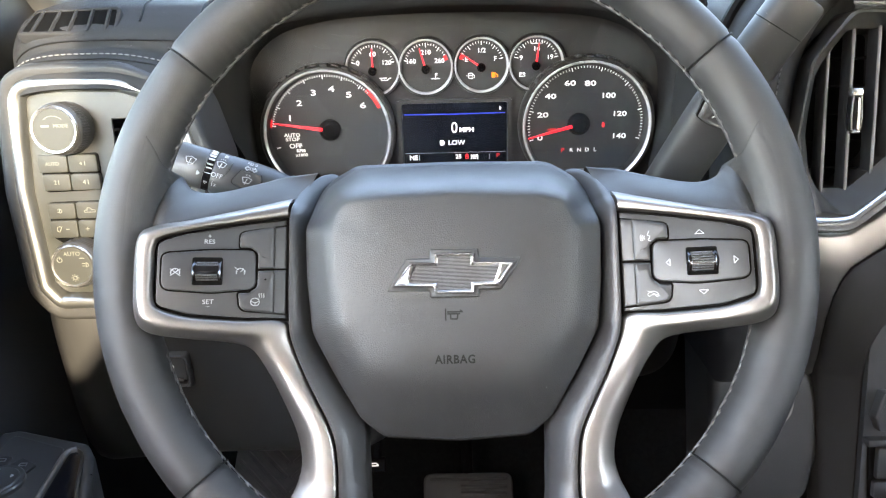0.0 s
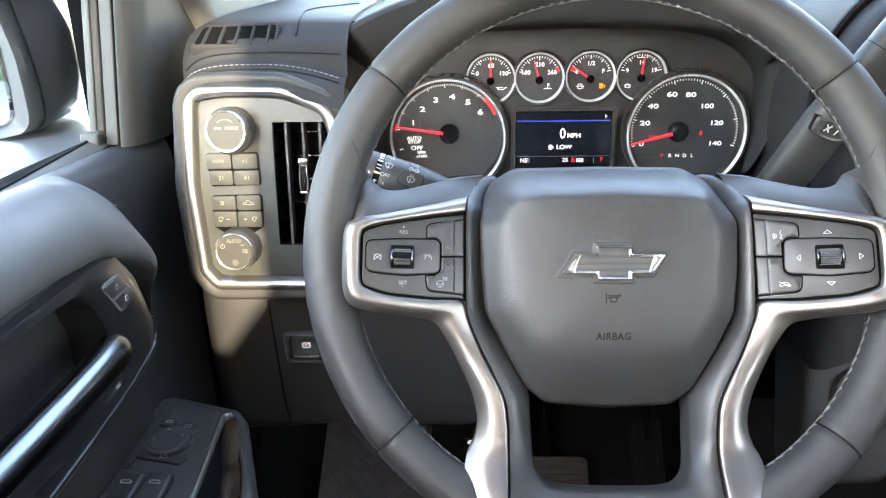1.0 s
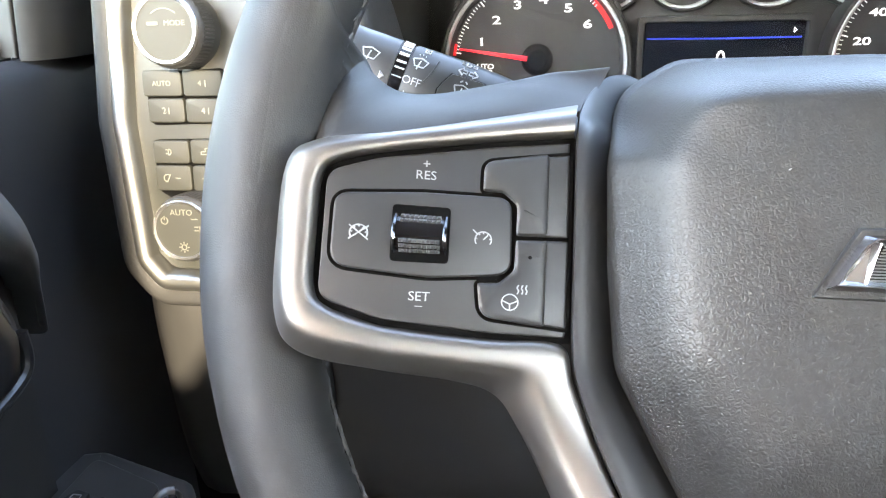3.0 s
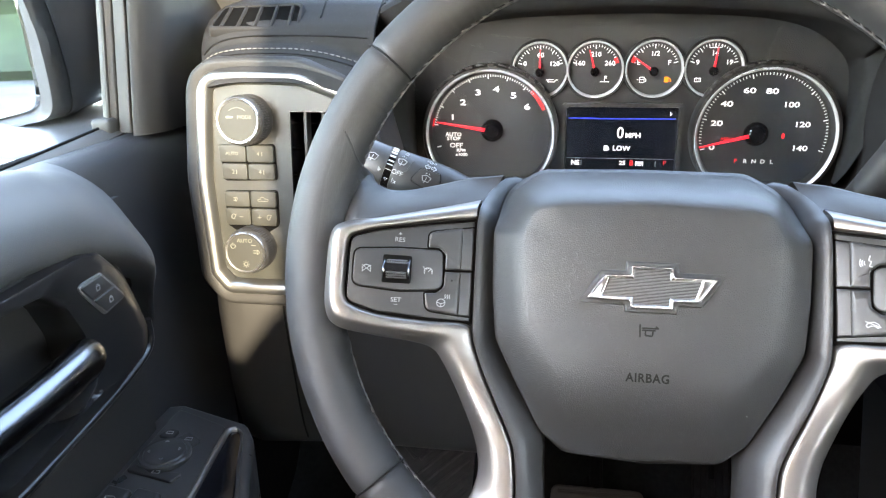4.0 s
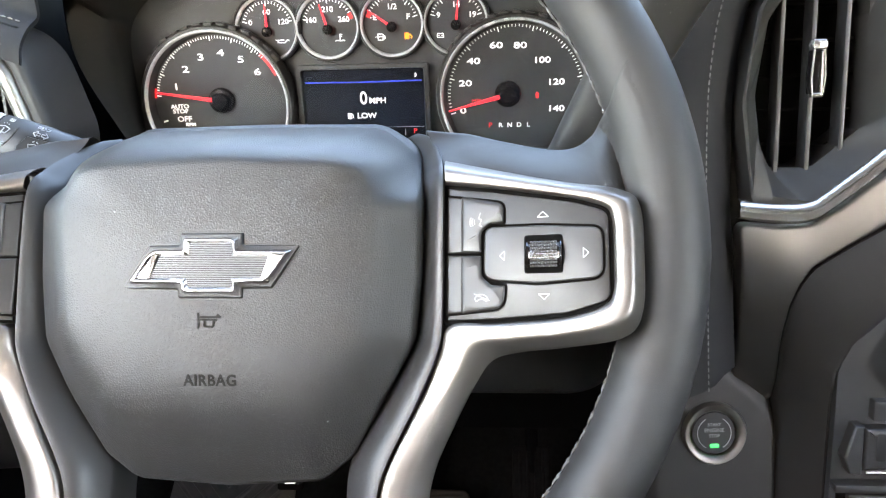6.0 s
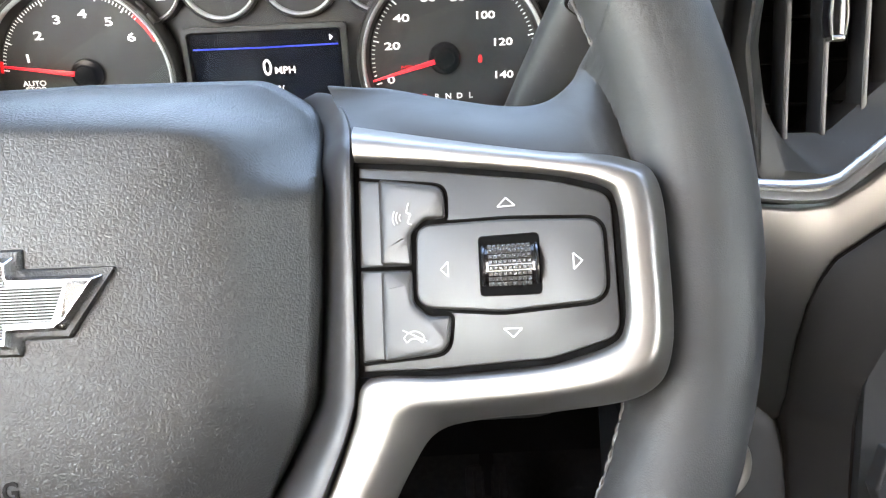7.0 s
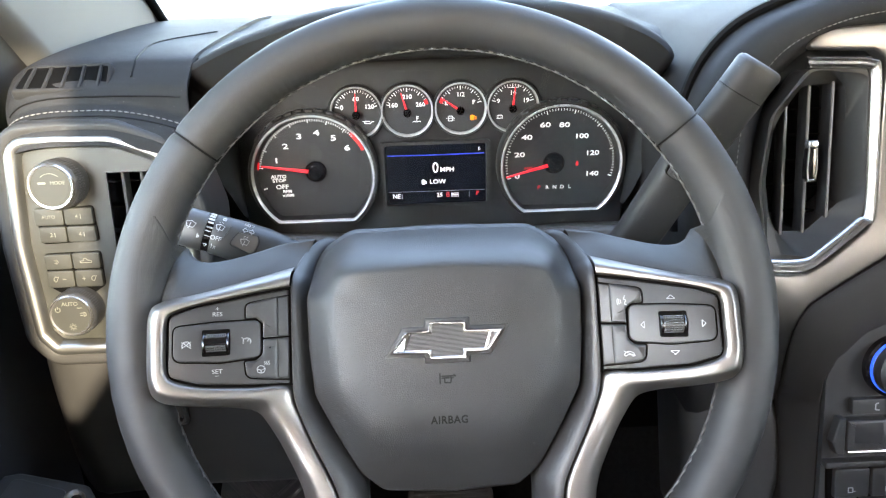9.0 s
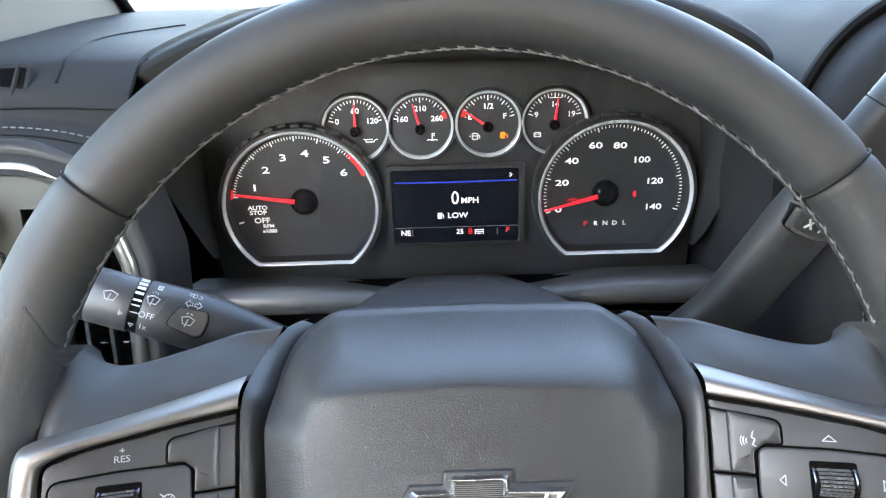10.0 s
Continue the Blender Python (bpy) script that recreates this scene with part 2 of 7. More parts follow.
def symmetric(half):
    """A closed outline from its right half, top to bottom; points on the axis count once."""
    return list(half) + [(-p[0], *p[1:]) for p in reversed(half) if abs(p[0]) > 1e-6]


def area2(o):
    return sum(o[i - 1][0] * o[i][1] - o[i][0] * o[i - 1][1] for i in range(len(o)))


def offset(o, d):
    """The outline moved inwards by d."""
    s, k, out = (1 if area2(o) > 0 else -1), len(o), []
    for i in range(k):
        a, b, c = Vector(o[i - 1]), Vector(o[i]), Vector(o[(i + 1) % k])
        e1, e2 = b - a, c - b
        if e1.length < 1e-9:
            e1 = e2
        if e2.length < 1e-9:
            e2 = e1
        n1, n2 = Vector((-e1.y, e1.x)).normalized() * s, Vector((-e2.y, e2.x)).normalized() * s
        m = n1 + n2
        m = m / max(m.length_squared / 2, 0.5) if m.length > 1e-6 else n1
        out.append((b.x + m.x * d, b.y + m.y * d))
    if abs(d) < 2e-4:
        return out
    # points that fell too near the old outline (tight corners) join their nearest good neighbour
    q, a0 = np.array(out), np.array(o, float)
    ab = np.roll(a0, -1, 0) - a0
    ln = np.maximum((ab ** 2).sum(1), 1e-18)
    rel = q[:, None, :] - a0[None]
    f = np.clip((rel * ab[None]).sum(2) / ln[None], 0, 1)
    good = np.sqrt(((rel - f[..., None] * ab[None]) ** 2).sum(2)).min(1) > 0.96 * abs(d)
    if good.any() and not good.all():
        idx = np.nonzero(good)[0]
        for i in np.nonzero(~good)[0]:
            gap = np.abs(idx - i)
            out[i] = out[idx[np.argmin(np.minimum(gap, k - gap))]]
    return out


def resample(o, n, start=None):
    """n points evenly spaced along a closed outline, beginning at the one farthest along start."""
    o = list(o)
    if area2(o) < 0:
        o.reverse()
    pts = [Vector(p) for p in o] + [Vector(o[0])]
    acc = [0.0]
    for a, b in zip(pts, pts[1:]):
        acc.append(acc[-1] + (b - a).length)
    out = []
    for i in range(n):
        d = acc[-1] * i / n
        j = max(k for k in range(len(acc) - 1) if acc[k] <= d + 1e-12)
        seg = acc[j + 1] - acc[j]
        v = pts[j].lerp(pts[j + 1], (d - acc[j]) / seg if seg > 0 else 0)
        out.append((v.x, v.y))
    if start:
        k = max(range(n), key=lambda i: out[i][0] * start[0] + out[i][1] * start[1])
        out = out[k:] + out[:k]
    return out


def loft(rings, cap_start=False, cap_end=False, closed=True, bm=None):
    """A skin over rings of 3D points of equal number."""
    bm = bm or bmesh.new()
    vs = [[bm.verts.new(p) for p in r] for r in rings]
    n = len(vs[0])
    for a, b in zip(vs, vs[1:]):
        for i in range(n if closed else n - 1):
            j = (i + 1) % n
            bm.faces.new((a[i], a[j], b[j], b[i]))
    if cap_start:
        bm.faces.new(vs[0])
    if cap_end:
        bm.faces.new(vs[-1])
    return bm


def plate(o, z0, z1, bevel=0.001, segs=3, bm=None):
    """A slab of outline o from z0 to z1 (the face), with a rounded front edge."""
    rings = [[(x, y, z0) for x, y in o]]
    if bevel > 0:
        for j in range(segs + 1):
            a = j / segs * math.pi / 2
            rings.append([(x, y, z1 - bevel + bevel * math.sin(a)) for x, y in offset(o, bevel * (1 - math.cos(a)))])
    else:
        rings.append([(x, y, z1) for x, y in o])
    return loft(rings, True, True, bm=bm)


def band(outer, inner, profile, n=160, start=(0, 1), bm=None):
    """A frame between two outlines; profile rows (share of the way inwards, height)."""
    a, b = resample(outer, n, start), resample(inner, n, start)
    rings = [[(p[0] + (q[0] - p[0]) * s, p[1] + (q[1] - p[1]) * s, z) for p, q in zip(a, b)] for s, z in profile]
    return loft(rings, bm=bm)


def lathe(profile, n=40, bm=None, centre=(0, 0), cap=True):
    rings = [[(centre[0] + r * math.cos(2 * math.pi * i / n), centre[1] + r * math.sin(2 * math.pi * i / n), z) for i in range(n)] for r, z in profile]
    return loft(rings, False, cap, bm=bm)


def tube(path, radius, n=12, bm=None, caps=True, flat=1.0):
    """A round bar along a path; radius a number or one for each point."""
    path = [Vector(p) for p in path]
    rings, up = [], None
    for i, p in enumerate(path):
        d = (path[min(i + 1, len(path) - 1)] - path[max(i - 1, 0)]).normalized()
        if up is None:
            up = d.orthogonal().normalized()
        up = (up - d * up.dot(d)).normalized()
        side = d.cross(up)
        r = radius[i] if isinstance(radius, (list, tuple)) else radius
        rings.append([p + up * (r * math.cos(2 * math.pi * k / n)) + side * (r * flat * math.sin(2 * math.pi * k / n)) for k in range(n)])
    return loft(rings, caps, caps, bm=bm)


def warped(bm, f):
    for v in bm.verts:
        v.co = f(v.co)
    return bm


def moved(bm, m):
    bmesh.ops.transform(bm, matrix=m, verts=bm.verts)
    return bm


def box(x0, x1, y0, y1, z0, z1, bevel=0.0, bm=None, segs=2):
    b = bmesh.new()
    bmesh.ops.create_cube(b, size=1.0)
    for v in b.verts:
        v.co = ((x0 + x1) / 2 + v.co.x * (x1 - x0), (y0 + y1) / 2 + v.co.y * (y1 - y0), (z0 + z1) / 2 + v.co.z * (z1 - z0))
    if bevel > 0:
        bmesh.ops.bevel(b, geom=b.edges[:], offset=bevel, segments=segs, affect="EDGES", profile=0.5)
    if bm is None:
        return b
    return join(bm, b)


def join(bm, other):
    me = bpy.data.meshes.new("tmp")
    other.to_mesh(me)
    other.free()
    bm.from_mesh(me)
    bpy.data.meshes.remove(me)
    return bm


def rect(x0, x1, y0, y1, r=0.001, n=4):
    return rounded([(x0, y0), (x1, y0), (x1, y1), (x0, y1)], r, n)


def circle(cx, cy, r, n=48, a0=0.0):
    return [(cx + r * math.cos(a0 + 2 * math.pi * i / n), cy + r * math.sin(a0 + 2 * math.pi * i / n)) for i in range(n)]


def bar(x0, y0, x1, y1, w, z0, z1, bm=None):
    """A thin straight stroke on a face."""
    a, b = Vector((x0, y0)), Vector((x1, y1))
    s = (b - a).normalized().orthogonal() * (w / 2)
    o = [tuple(a + s), tuple(a - s), tuple(b - s), tuple(b + s)]
    return plate(o, z0, z1, 0, bm=bm)


def strokes(lines, w, z0, z1, bm=None):
    bm = bm or bmesh.new()
    for line in lines:
        for a, b in zip(line, line[1:]):
            bar(*a, *b, w, z0, z1, bm)
    return bm


def arc_line(cx, cy, r, a0, a1, n=10):
    return [(cx + r * math.cos(radians(a0 + (a1 - a0) * i / n)), cy + r * math.sin(radians(a0 + (a1 - a0) * i / n))) for i in range(n + 1)]


def lettering(text, size, x, y, z, stretch=1.0, bold=0.0, spacing=1.0, bm=None, turn=0.0):
    """Flat raised letters, centred on (x, y), as a bmesh."""
    cu = bpy.data.curves.new("tmp", "FONT")
    cu.body, cu.size, cu.align_x, cu.align_y = text, size, "CENTER", "CENTER"
    cu.extrude, cu.offset, cu.space_character = 0.00008, bold, spacing
    cu.resolution_u = 3
    ob = bpy.data.objects.new("tmp", cu)
    me = bpy.data.meshes.new_from_object(ob)
    b = bmesh.new()
    b.from_mesh(me)
    bpy.data.objects.remove(ob)
    bpy.data.curves.remove(cu)
    bpy.data.meshes.remove(me)
    moved(b, Matrix.Translation((x, y, z)) @ Matrix.Rotation(turn, 4, "Z") @ Matrix.Diagonal((stretch, 1, 1, 1)))
    return b if bm is None else join(bm, b)


def sheet(f, nu, nv, thick=0.0):
    """A surface f(u, v), both 0 to 1, with a thickness behind it."""
    bm = bmesh.new()
    vs = [[bm.verts.new(f(i / nu, j / nv)) for j in range(nv + 1)] for i in range(nu + 1)]
    for i in range(nu):
        for j in range(nv):
            bm.faces.new((vs[i][j], vs[i + 1][j], vs[i + 1][j + 1], vs[i][j + 1]))
    if thick:
        bmesh.ops.recalc_face_normals(bm, faces=bm.faces)
        bmesh.ops.solidify(bm, geom=bm.faces[:], thickness=thick)
    return bm


def curve_at(pts, s):
    """A smooth way through pts, s from 0 to 1."""
    k = len(pts) - 1
    i = min(int(s * k), k - 1)
    f = s * k - i
    p = [Vector(pts[max(i - 1, 0)]), Vector(pts[i]), Vector(pts[i + 1]), Vector(pts[min(i + 2, k)])]
    return 0.5 * ((2 * p[1]) + (p[2] - p[0]) * f + (2 * p[0] - 5 * p[1] + 4 * p[2] - p[3]) * f * f + (3 * p[1] - p[0] - 3 * p[2] + p[3]) * f ** 3)


def smooth_line(pts, n):
    return [curve_at(pts, i / n) for i in range(n + 1)]


def stitch_row(path, gap, length, r, bm=None, slant=0.0, side=None):
    """Short rounded threads laid along a path."""
    bm = bm or bmesh.new()
    pts = [Vector(p) for p in path]
    acc = 0.0
    for a, b in zip(pts, pts[1:]):
        seg = (b - a).length
        d = (b - a) / max(seg, 1e-9)
        while acc < seg:
            p = a + d * acc
            sd = side(p) * slant if side else Vector()
            tube([p - d * length / 2 - sd, p, p + d * length / 2 + sd], [r * 0.6, r, r * 0.6], 5, bm)
            acc += gap
        acc -= seg
    return bm


# ---- cabin shell and surroundings ----
def setting(name, bm, mat, label, category, angle=32, smooth=True):
    return tagged(finish(name, bm, mat, None, smooth, angle), label, category, kind="structure")


def wall_with_hole(axis, at, thick, a0, a1, b0, b1, ha0, ha1, hb0, hb1):
    """An upright slab with one rectangular opening; a runs along it, b up."""
    bm = bmesh.new()
    for p0, p1, q0, q1 in ((a0, ha0, b0, b1), (ha1, a1, b0, b1), (ha0, ha1, b0, hb0), (ha0, ha1, hb1, b1)):
        if p1 - p0 < 1e-4 or q1 - q0 < 1e-4:
            continue
        if axis == "x":
            box(at, at + thick, p0, p1, q0, q1, bm=bm)
        else:
            box(p0, p1, at, at + thick, q0, q1, bm=bm)
    return bm


setting("ground", plate(circle(0, 0, 400, 64), -0.3, 0.0, 0), ASPHALT, "pale dry asphalt lot under bright daylight", "ground")
setting("backdrop", loft([[(-60, y, z) for y in (-60, 90)] for z in (0, 5)], closed=False), FARWALL, "pale distant building front beside the lot", "building")
setting("floor", sheet(lambda u, v: Vector((-0.46 + u * 1.7, *curve_at([(-1.1, 0.74), (0.3, 0.74), (0.82, 0.74), (0.98, 0.84), (1.12, 1.05), (1.16, 1.25)], v))), 4, 40, 0.02), CARPET, "black carpeted footwell floor", "floor", angle=60)
# roof colour is darkened to weaken the light it throws back
setting("ceiling", sheet(lambda u, v: Vector((-0.46 + 1.7 * u, 0.42 - 1.50 * v, 1.985 + 0.10 * v)), 2, 6, 0.03), HEADLINER, "unseen cloth headliner, coloured dark to weaken its bounced light", "ceiling")
# unseen wall and block, added to tune light bounced from behind
setting("wall_rear", box(-0.40, 1.20, -0.80, -0.72, 0.742, 1.44), BASECLOTH, "unseen brown lower wall behind the camera, set for its bounced light", "wall")
setting("bounce_block", box(-0.26, 0.32, -0.72, 0.02, 0.742, 1.06, 0.04), BASECLOTH, "unseen brown block behind the camera, added for its bounced light", "floor")
# unseen wall; its slot and filled corner shape the sun patch
rear = wall_with_hole("y", -1.08, 0.05, -0.46, 1.24, 0.70, 2.09, 0.085, 0.157, 1.679, 2.04)
slot_corner = loft([[(x, y, z) for x, z in ((0.157, 1.752), (0.157, 1.679), (0.100, 1.679))] for y in (-1.08, -1.03)], True, True)
setting("sun_slot_wall", join(rear, slot_corner), REARTRIM, "unseen dark rear wall whose slot shapes the sun patch on the dash", "wall")
# unseen side wall; the opening's size sets how much light comes from the right
setting("wall_right", wall_with_hole("x", 1.20, 0.05, -1.1, 1.2, 0.7, 2.1, -0.85, -0.10, 1.48, 1.90), REARTRIM, "unseen passenger side, its opening sized to set the light from the right", "wall")
setting("far_trees", sheet(lambda u, v: Vector((-30 + 40 * u, -10 - 0.8 * noise.noise(Vector((u * 30, v * 4, 0))), -0.1 + 2.7 * v + 0.4 * v * noise.noise(Vector((u * 45, 3, 1))))), 80, 10, 0.0), HEDGE, "dark row of far trees behind the lot", "trees")
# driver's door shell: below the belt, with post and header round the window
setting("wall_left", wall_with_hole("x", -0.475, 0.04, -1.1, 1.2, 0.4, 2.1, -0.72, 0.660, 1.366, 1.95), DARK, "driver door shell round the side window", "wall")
setting("windscreen", sheet(lambda u, v: Vector((-0.44 + 1.66 * u, 1.19 - 0.78 * v + 0.05 * math.sin(math.pi * u), 1.455 + 0.53 * v)), 12, 6, 0.004), SCREENGLASS, "clear windscreen", "window").visible_shadow = False
setting("window_1", box(-0.462, -0.458, -0.72, 0.660, 1.36, 1.96), GLASS, "clear side window of the driver door", "window").visible_shadow = False
setting("bulkhead", box(-0.46, 1.24, 1.17, 1.21, 0.6, 1.452), DARK, "dark bulkhead behind the dashboard", "wall")

# light grey pillar trim at the windscreen's edge
def pillar_ring(s):
    base = rounded([(-0.372, 0.700, 0.02), (-0.345, 0.712, 0.03), (-0.335, 0.80, 0.05), (-0.316, 0.962, 0.02), (-0.345, 1.05, 0), (-0.46, 1.00, 0), (-0.43, 0.74, 0.02)], 0.01, 5)
    return [(x - 0.03 * s, y - 0.66 * s, 1.462 + 0.54 * s) for x, y in base]


tagged(finish("pillar_trim", loft([pillar_ring(s / 12) for s in range(13)]), TRIMGREY, None, True, 50), "light grey moulded windscreen pillar trim", "pillar", kind="structure")

tagged(finish("windscreen_seal", tube([(-0.3135 - 0.03 * s / 12, 0.966 - 0.66 * s / 12, 1.464 + 0.54 * s / 12) for s in range(13)], 0.006, 8), DARK, None, True, 50), "black rubber seal along the windscreen pillar", "seal", kind="structure")

# bonnet seen beyond the glass
setting("bonnet", sheet(lambda u, v: Vector((-0.55 + 1.9 * u, 1.25 + 1.4 * v, 1.40 + 0.03 * math.sin(math.pi * u) - 0.10 * v * v)), 16, 8, 0.02), PAINT, "pale painted truck bonnet", "bonnet", angle=60)


# ---- steering wheel ----
WHEEL = face_pose(0.001, 0.363, 1.358, 25.0)
wheel = thing("steering_wheel", "black leather-wrapped steering wheel with satin silver spoke trim", "steering wheel", WHEEL)
RX, RY, RT = 0.1795, 0.1785, 0.0151


def ease(v):
    v = min(1.0, max(0.0, v))
    return v * v * (3 - 2 * v)


def rim_point(a, r=0.0, w=0.0):
    return Vector(((RX + r) * math.cos(a), (RY + r) * math.sin(a), w - 0.013))


SEAM_ANGLES = [radians(a) for a in (37.5, 142.5, -41.0, 221.0)]


def rim_mesh():
    n, m, rings = 720, 32, []
    for i in range(n):
        a = 2 * math.pi * i / n
        dip = sum(0.0009 * math.exp(-((math.atan2(math.sin(a - s), math.cos(a - s)) / 0.012) ** 2)) for s in SEAM_ANGLES)
        side = abs(math.cos(a)) ** 6 * ease((0.02 - math.sin(a)) / 0.1)
        web = ease((abs(math.sin(a) - 0.2) - 0.22) / 0.06)
        tr, tw = RT + 0.0006 * abs(math.cos(a)) ** 6 - dip, RT + 0.0018 - dip
        ring = []
        for k in range(m):
            b = 2 * math.pi * k / m
            c, s = math.cos(b), math.sin(b)
            crease = 0.0005 * noise.noise(Vector((a * 22, c * 2.0, s * 2.0))) * side
            crease += 0.0005 * noise.noise(Vector((a * 75, s * 1.5, 7.0))) * max(0.0, -c) ** 5 * web
            ring.append(rim_point(a, (tr + crease) * c, (tw + crease) * s))
        rings.append(ring)
    rings.append(rings[0])
    bm = loft(rings)
    bmesh.ops.remove_doubles(bm, verts=bm.verts, dist=1e-6)
    return bm


rim = part("rim", rim_mesh(), LEATHER, wheel, "smooth black leather", angle=60)
for a in SEAM_ANGLES:
    ring = [rim_point(a, (RT + 0.0002) * math.cos(2 * math.pi * k / 32), (RT + 0.0022) * math.sin(2 * math.pi * k / 32)) for k in range(33)]
    part("seam", tube(ring, 0.00055, 6), SEAM, rim)


def rim_stitches():
    """Slanted overlapping threads on the inner side of the rim."""
    bm = bmesh.new()
    count = 150
    for i in range(count):
        a = 2 * math.pi * i / count
        deg = math.degrees(a) % 360
        if deg < 15 or deg > 345 or 165 < deg < 195 or 250 < deg < 290:
            continue
        jit, jit2 = noise.noise(Vector((i * 3.7, 0, 0))), noise.noise(Vector((0, i * 2.9, 5)))
        for start, span, up, tilt in ((0.0, 0.034, 1, 11), (0.016, 0.028, -1, 5)):
            pts = []
            for k in range(5):
                f = k / 4
                b = radians(182 + 3 * jit2 + up * (tilt + 4 * jit) * (0.5 - f))
                lift = -0.0001 + (0.0006 + 0.0002 * jit2) * math.sin(math.pi * f)
                pts.append(rim_point(a + 0.004 * jit2 + start + span * f, (RT + lift) * math.cos(b), (RT + 0.0018 + lift) * math.sin(b)))
            tube(pts, [0.0003, 0.00055, 0.00065, 0.00055, 0.0003], 5, bm)
    return bm


tagged(part("stitching", rim_stitches(), RIMTHREAD, wheel, "grey crossed thread"), kind="stuff")
part("stitch_groove", tube([rim_point(2 * math.pi * k / 180, -RT + 0.0002, 0.0) for k in range(181)], 0.0006, 6), SEAM, wheel)


def soft_min(a, b, k):
    h = max(k - abs(a - b), 0.0) / k
    return min(a, b) - h * h * k * 0.25


def pad_level(x, y):
    """Height of the spoke faces, which turn towards the driver as they go outwards."""
    reach = soft_min(abs(x), 0.158, 0.012)
    pad = -0.0132 + 0.435 * (reach - 0.105) - 0.09 * (min(0.036, max(-0.04, y)) + 0.0045)
    low = ease((-0.040 - y) / 0.045)
    foot = ease((-0.118 - y) / 0.040)
    return pad + (-0.0135 - pad) * low + 0.0165 * foot


def on_spoke(bm, lift=0.0):
    return warped(bm, lambda c: Vector((c.x, c.y, c.z + pad_level(c.x, c.y) + lift)))


def finely(o, step=0.003):
    out = []
    for a, b in zip(o, o[1:] + o[:1]):
        k = max(1, int(math.dist(a, b) / step))
        out += [(a[0] + (b[0] - a[0]) * j / k, a[1] + (b[1] - a[1]) * j / k) for j in range(k)]
    return out


PAD = [(-0.0915, 0.0236, 0), (-0.111, 0.0205, 0.02), (-0.1415, 0.0145, 0.03), (-0.1545, 0.0098, 0.006), (-0.1545, -0.024, 0.006), (-0.139, -0.0292, 0.02), (-0.1117, -0.0318, 0.02), (-0.0915, -0.0325, 0)]
# outer and inner edge of the silver spoke trim, point by point, with the fall of its outer flank
BEZEL = [((0.0903, 0.0362), (0.0913, 0.0246), 0.0105), ((0.1150, 0.0290), (0.1110, 0.0213), 0.0098), ((0.1400, 0.0222), (0.1380, 0.0158), 0.0090), ((0.1585, 0.0182), (0.1510, 0.0118), 0.0085),
         ((0.1658, 0.0118), (0.1548, 0.0070), 0.0085), ((0.1668, -0.0080), (0.1552, -0.0080), 0.0085), ((0.1655, -0.0280), (0.1546, -0.0210), 0.0085), ((0.1588, -0.0372), (0.1505, -0.0260), 0.0085),
         ((0.1400, -0.0412), (0.1370, -0.0302), 0.0080), ((0.1210, -0.0438), (0.1130, -0.0326), 0.0080), ((0.1105, -0.0472), (0.0935, -0.0336), 0.0075), ((0.1040, -0.0560), (0.0893, -0.0450), 0.0070),
         ((0.0952, -0.0730), (0.0815, -0.0640), 0.0070), ((0.0868, -0.0920), (0.0680, -0.0920), 0.0070), ((0.0838, -0.1080), (0.0650, -0.1085), 0.0070), ((0.0862, -0.1200), (0.0645, -0.1225), 0.0065),
         ((0.0904, -0.1300), (0.0645, -0.1335), 0.0060), ((0.0908, -0.1420), (0.0647, -0.1450), 0.0060), ((0.0870, -0.1545), (0.0650, -0.1560), 0.0060), ((0.0770, -0.1625), (0.0653, -0.1660), 0.0060)]


def solid_between(outline, z_back, z_face, bevel, segs=4):
    """A slab filled by strips, so that it can follow a curved face."""
    bm = plate(outline, z_back, z_face, bevel, segs)
    bmesh.ops.remove_doubles(bm, verts=bm.verts, dist=2e-6)
    bm.normal_update()
    long_faces = [f for f in bm.faces if len(f.verts) > 4]
    bmesh.ops.triangulate(bm, faces=long_faces)
    return bm


def make_bezel(side):
    """Silver trim: a flat inner face, a soft ridge and a flank that rolls away outwards."""
    profile = [(0.0, -1.9), (0.0, -1.15)] + [(0.52 * k / 9, -((1 - k / 9) ** 1.45)) for k in range(10)] + [(0.60, 0.03), (0.75, 0.035), (0.90, 0.02), (0.955, -0.03), (0.985, -0.10), (1.0, -0.22), (1.0, -1.2)]
    steps, rings = 170, []
    for u, h in profile:
        row = []
        for i in range(steps + 1):
            o = curve_at([(*p, d) for p, q, d in BEZEL], i / steps)
            n = curve_at([(*q, d) for p, q, d in BEZEL], i / steps)
            x, y = o.x + (n.x - o.x) * u, o.y + (n.y - o.y) * u
            row.append((side * x, y, pad_level(x, y) + 0.0034 + h * o.z))
        rings.append(row)
    return part("bezel", loft(rings, closed=False), SATIN, wheel, "satin silver spoke trim", angle=50)


def dimmed_outline(pts, side):
    return [(-p[0], *p[1:]) for p in pts] if side > 0 else pts


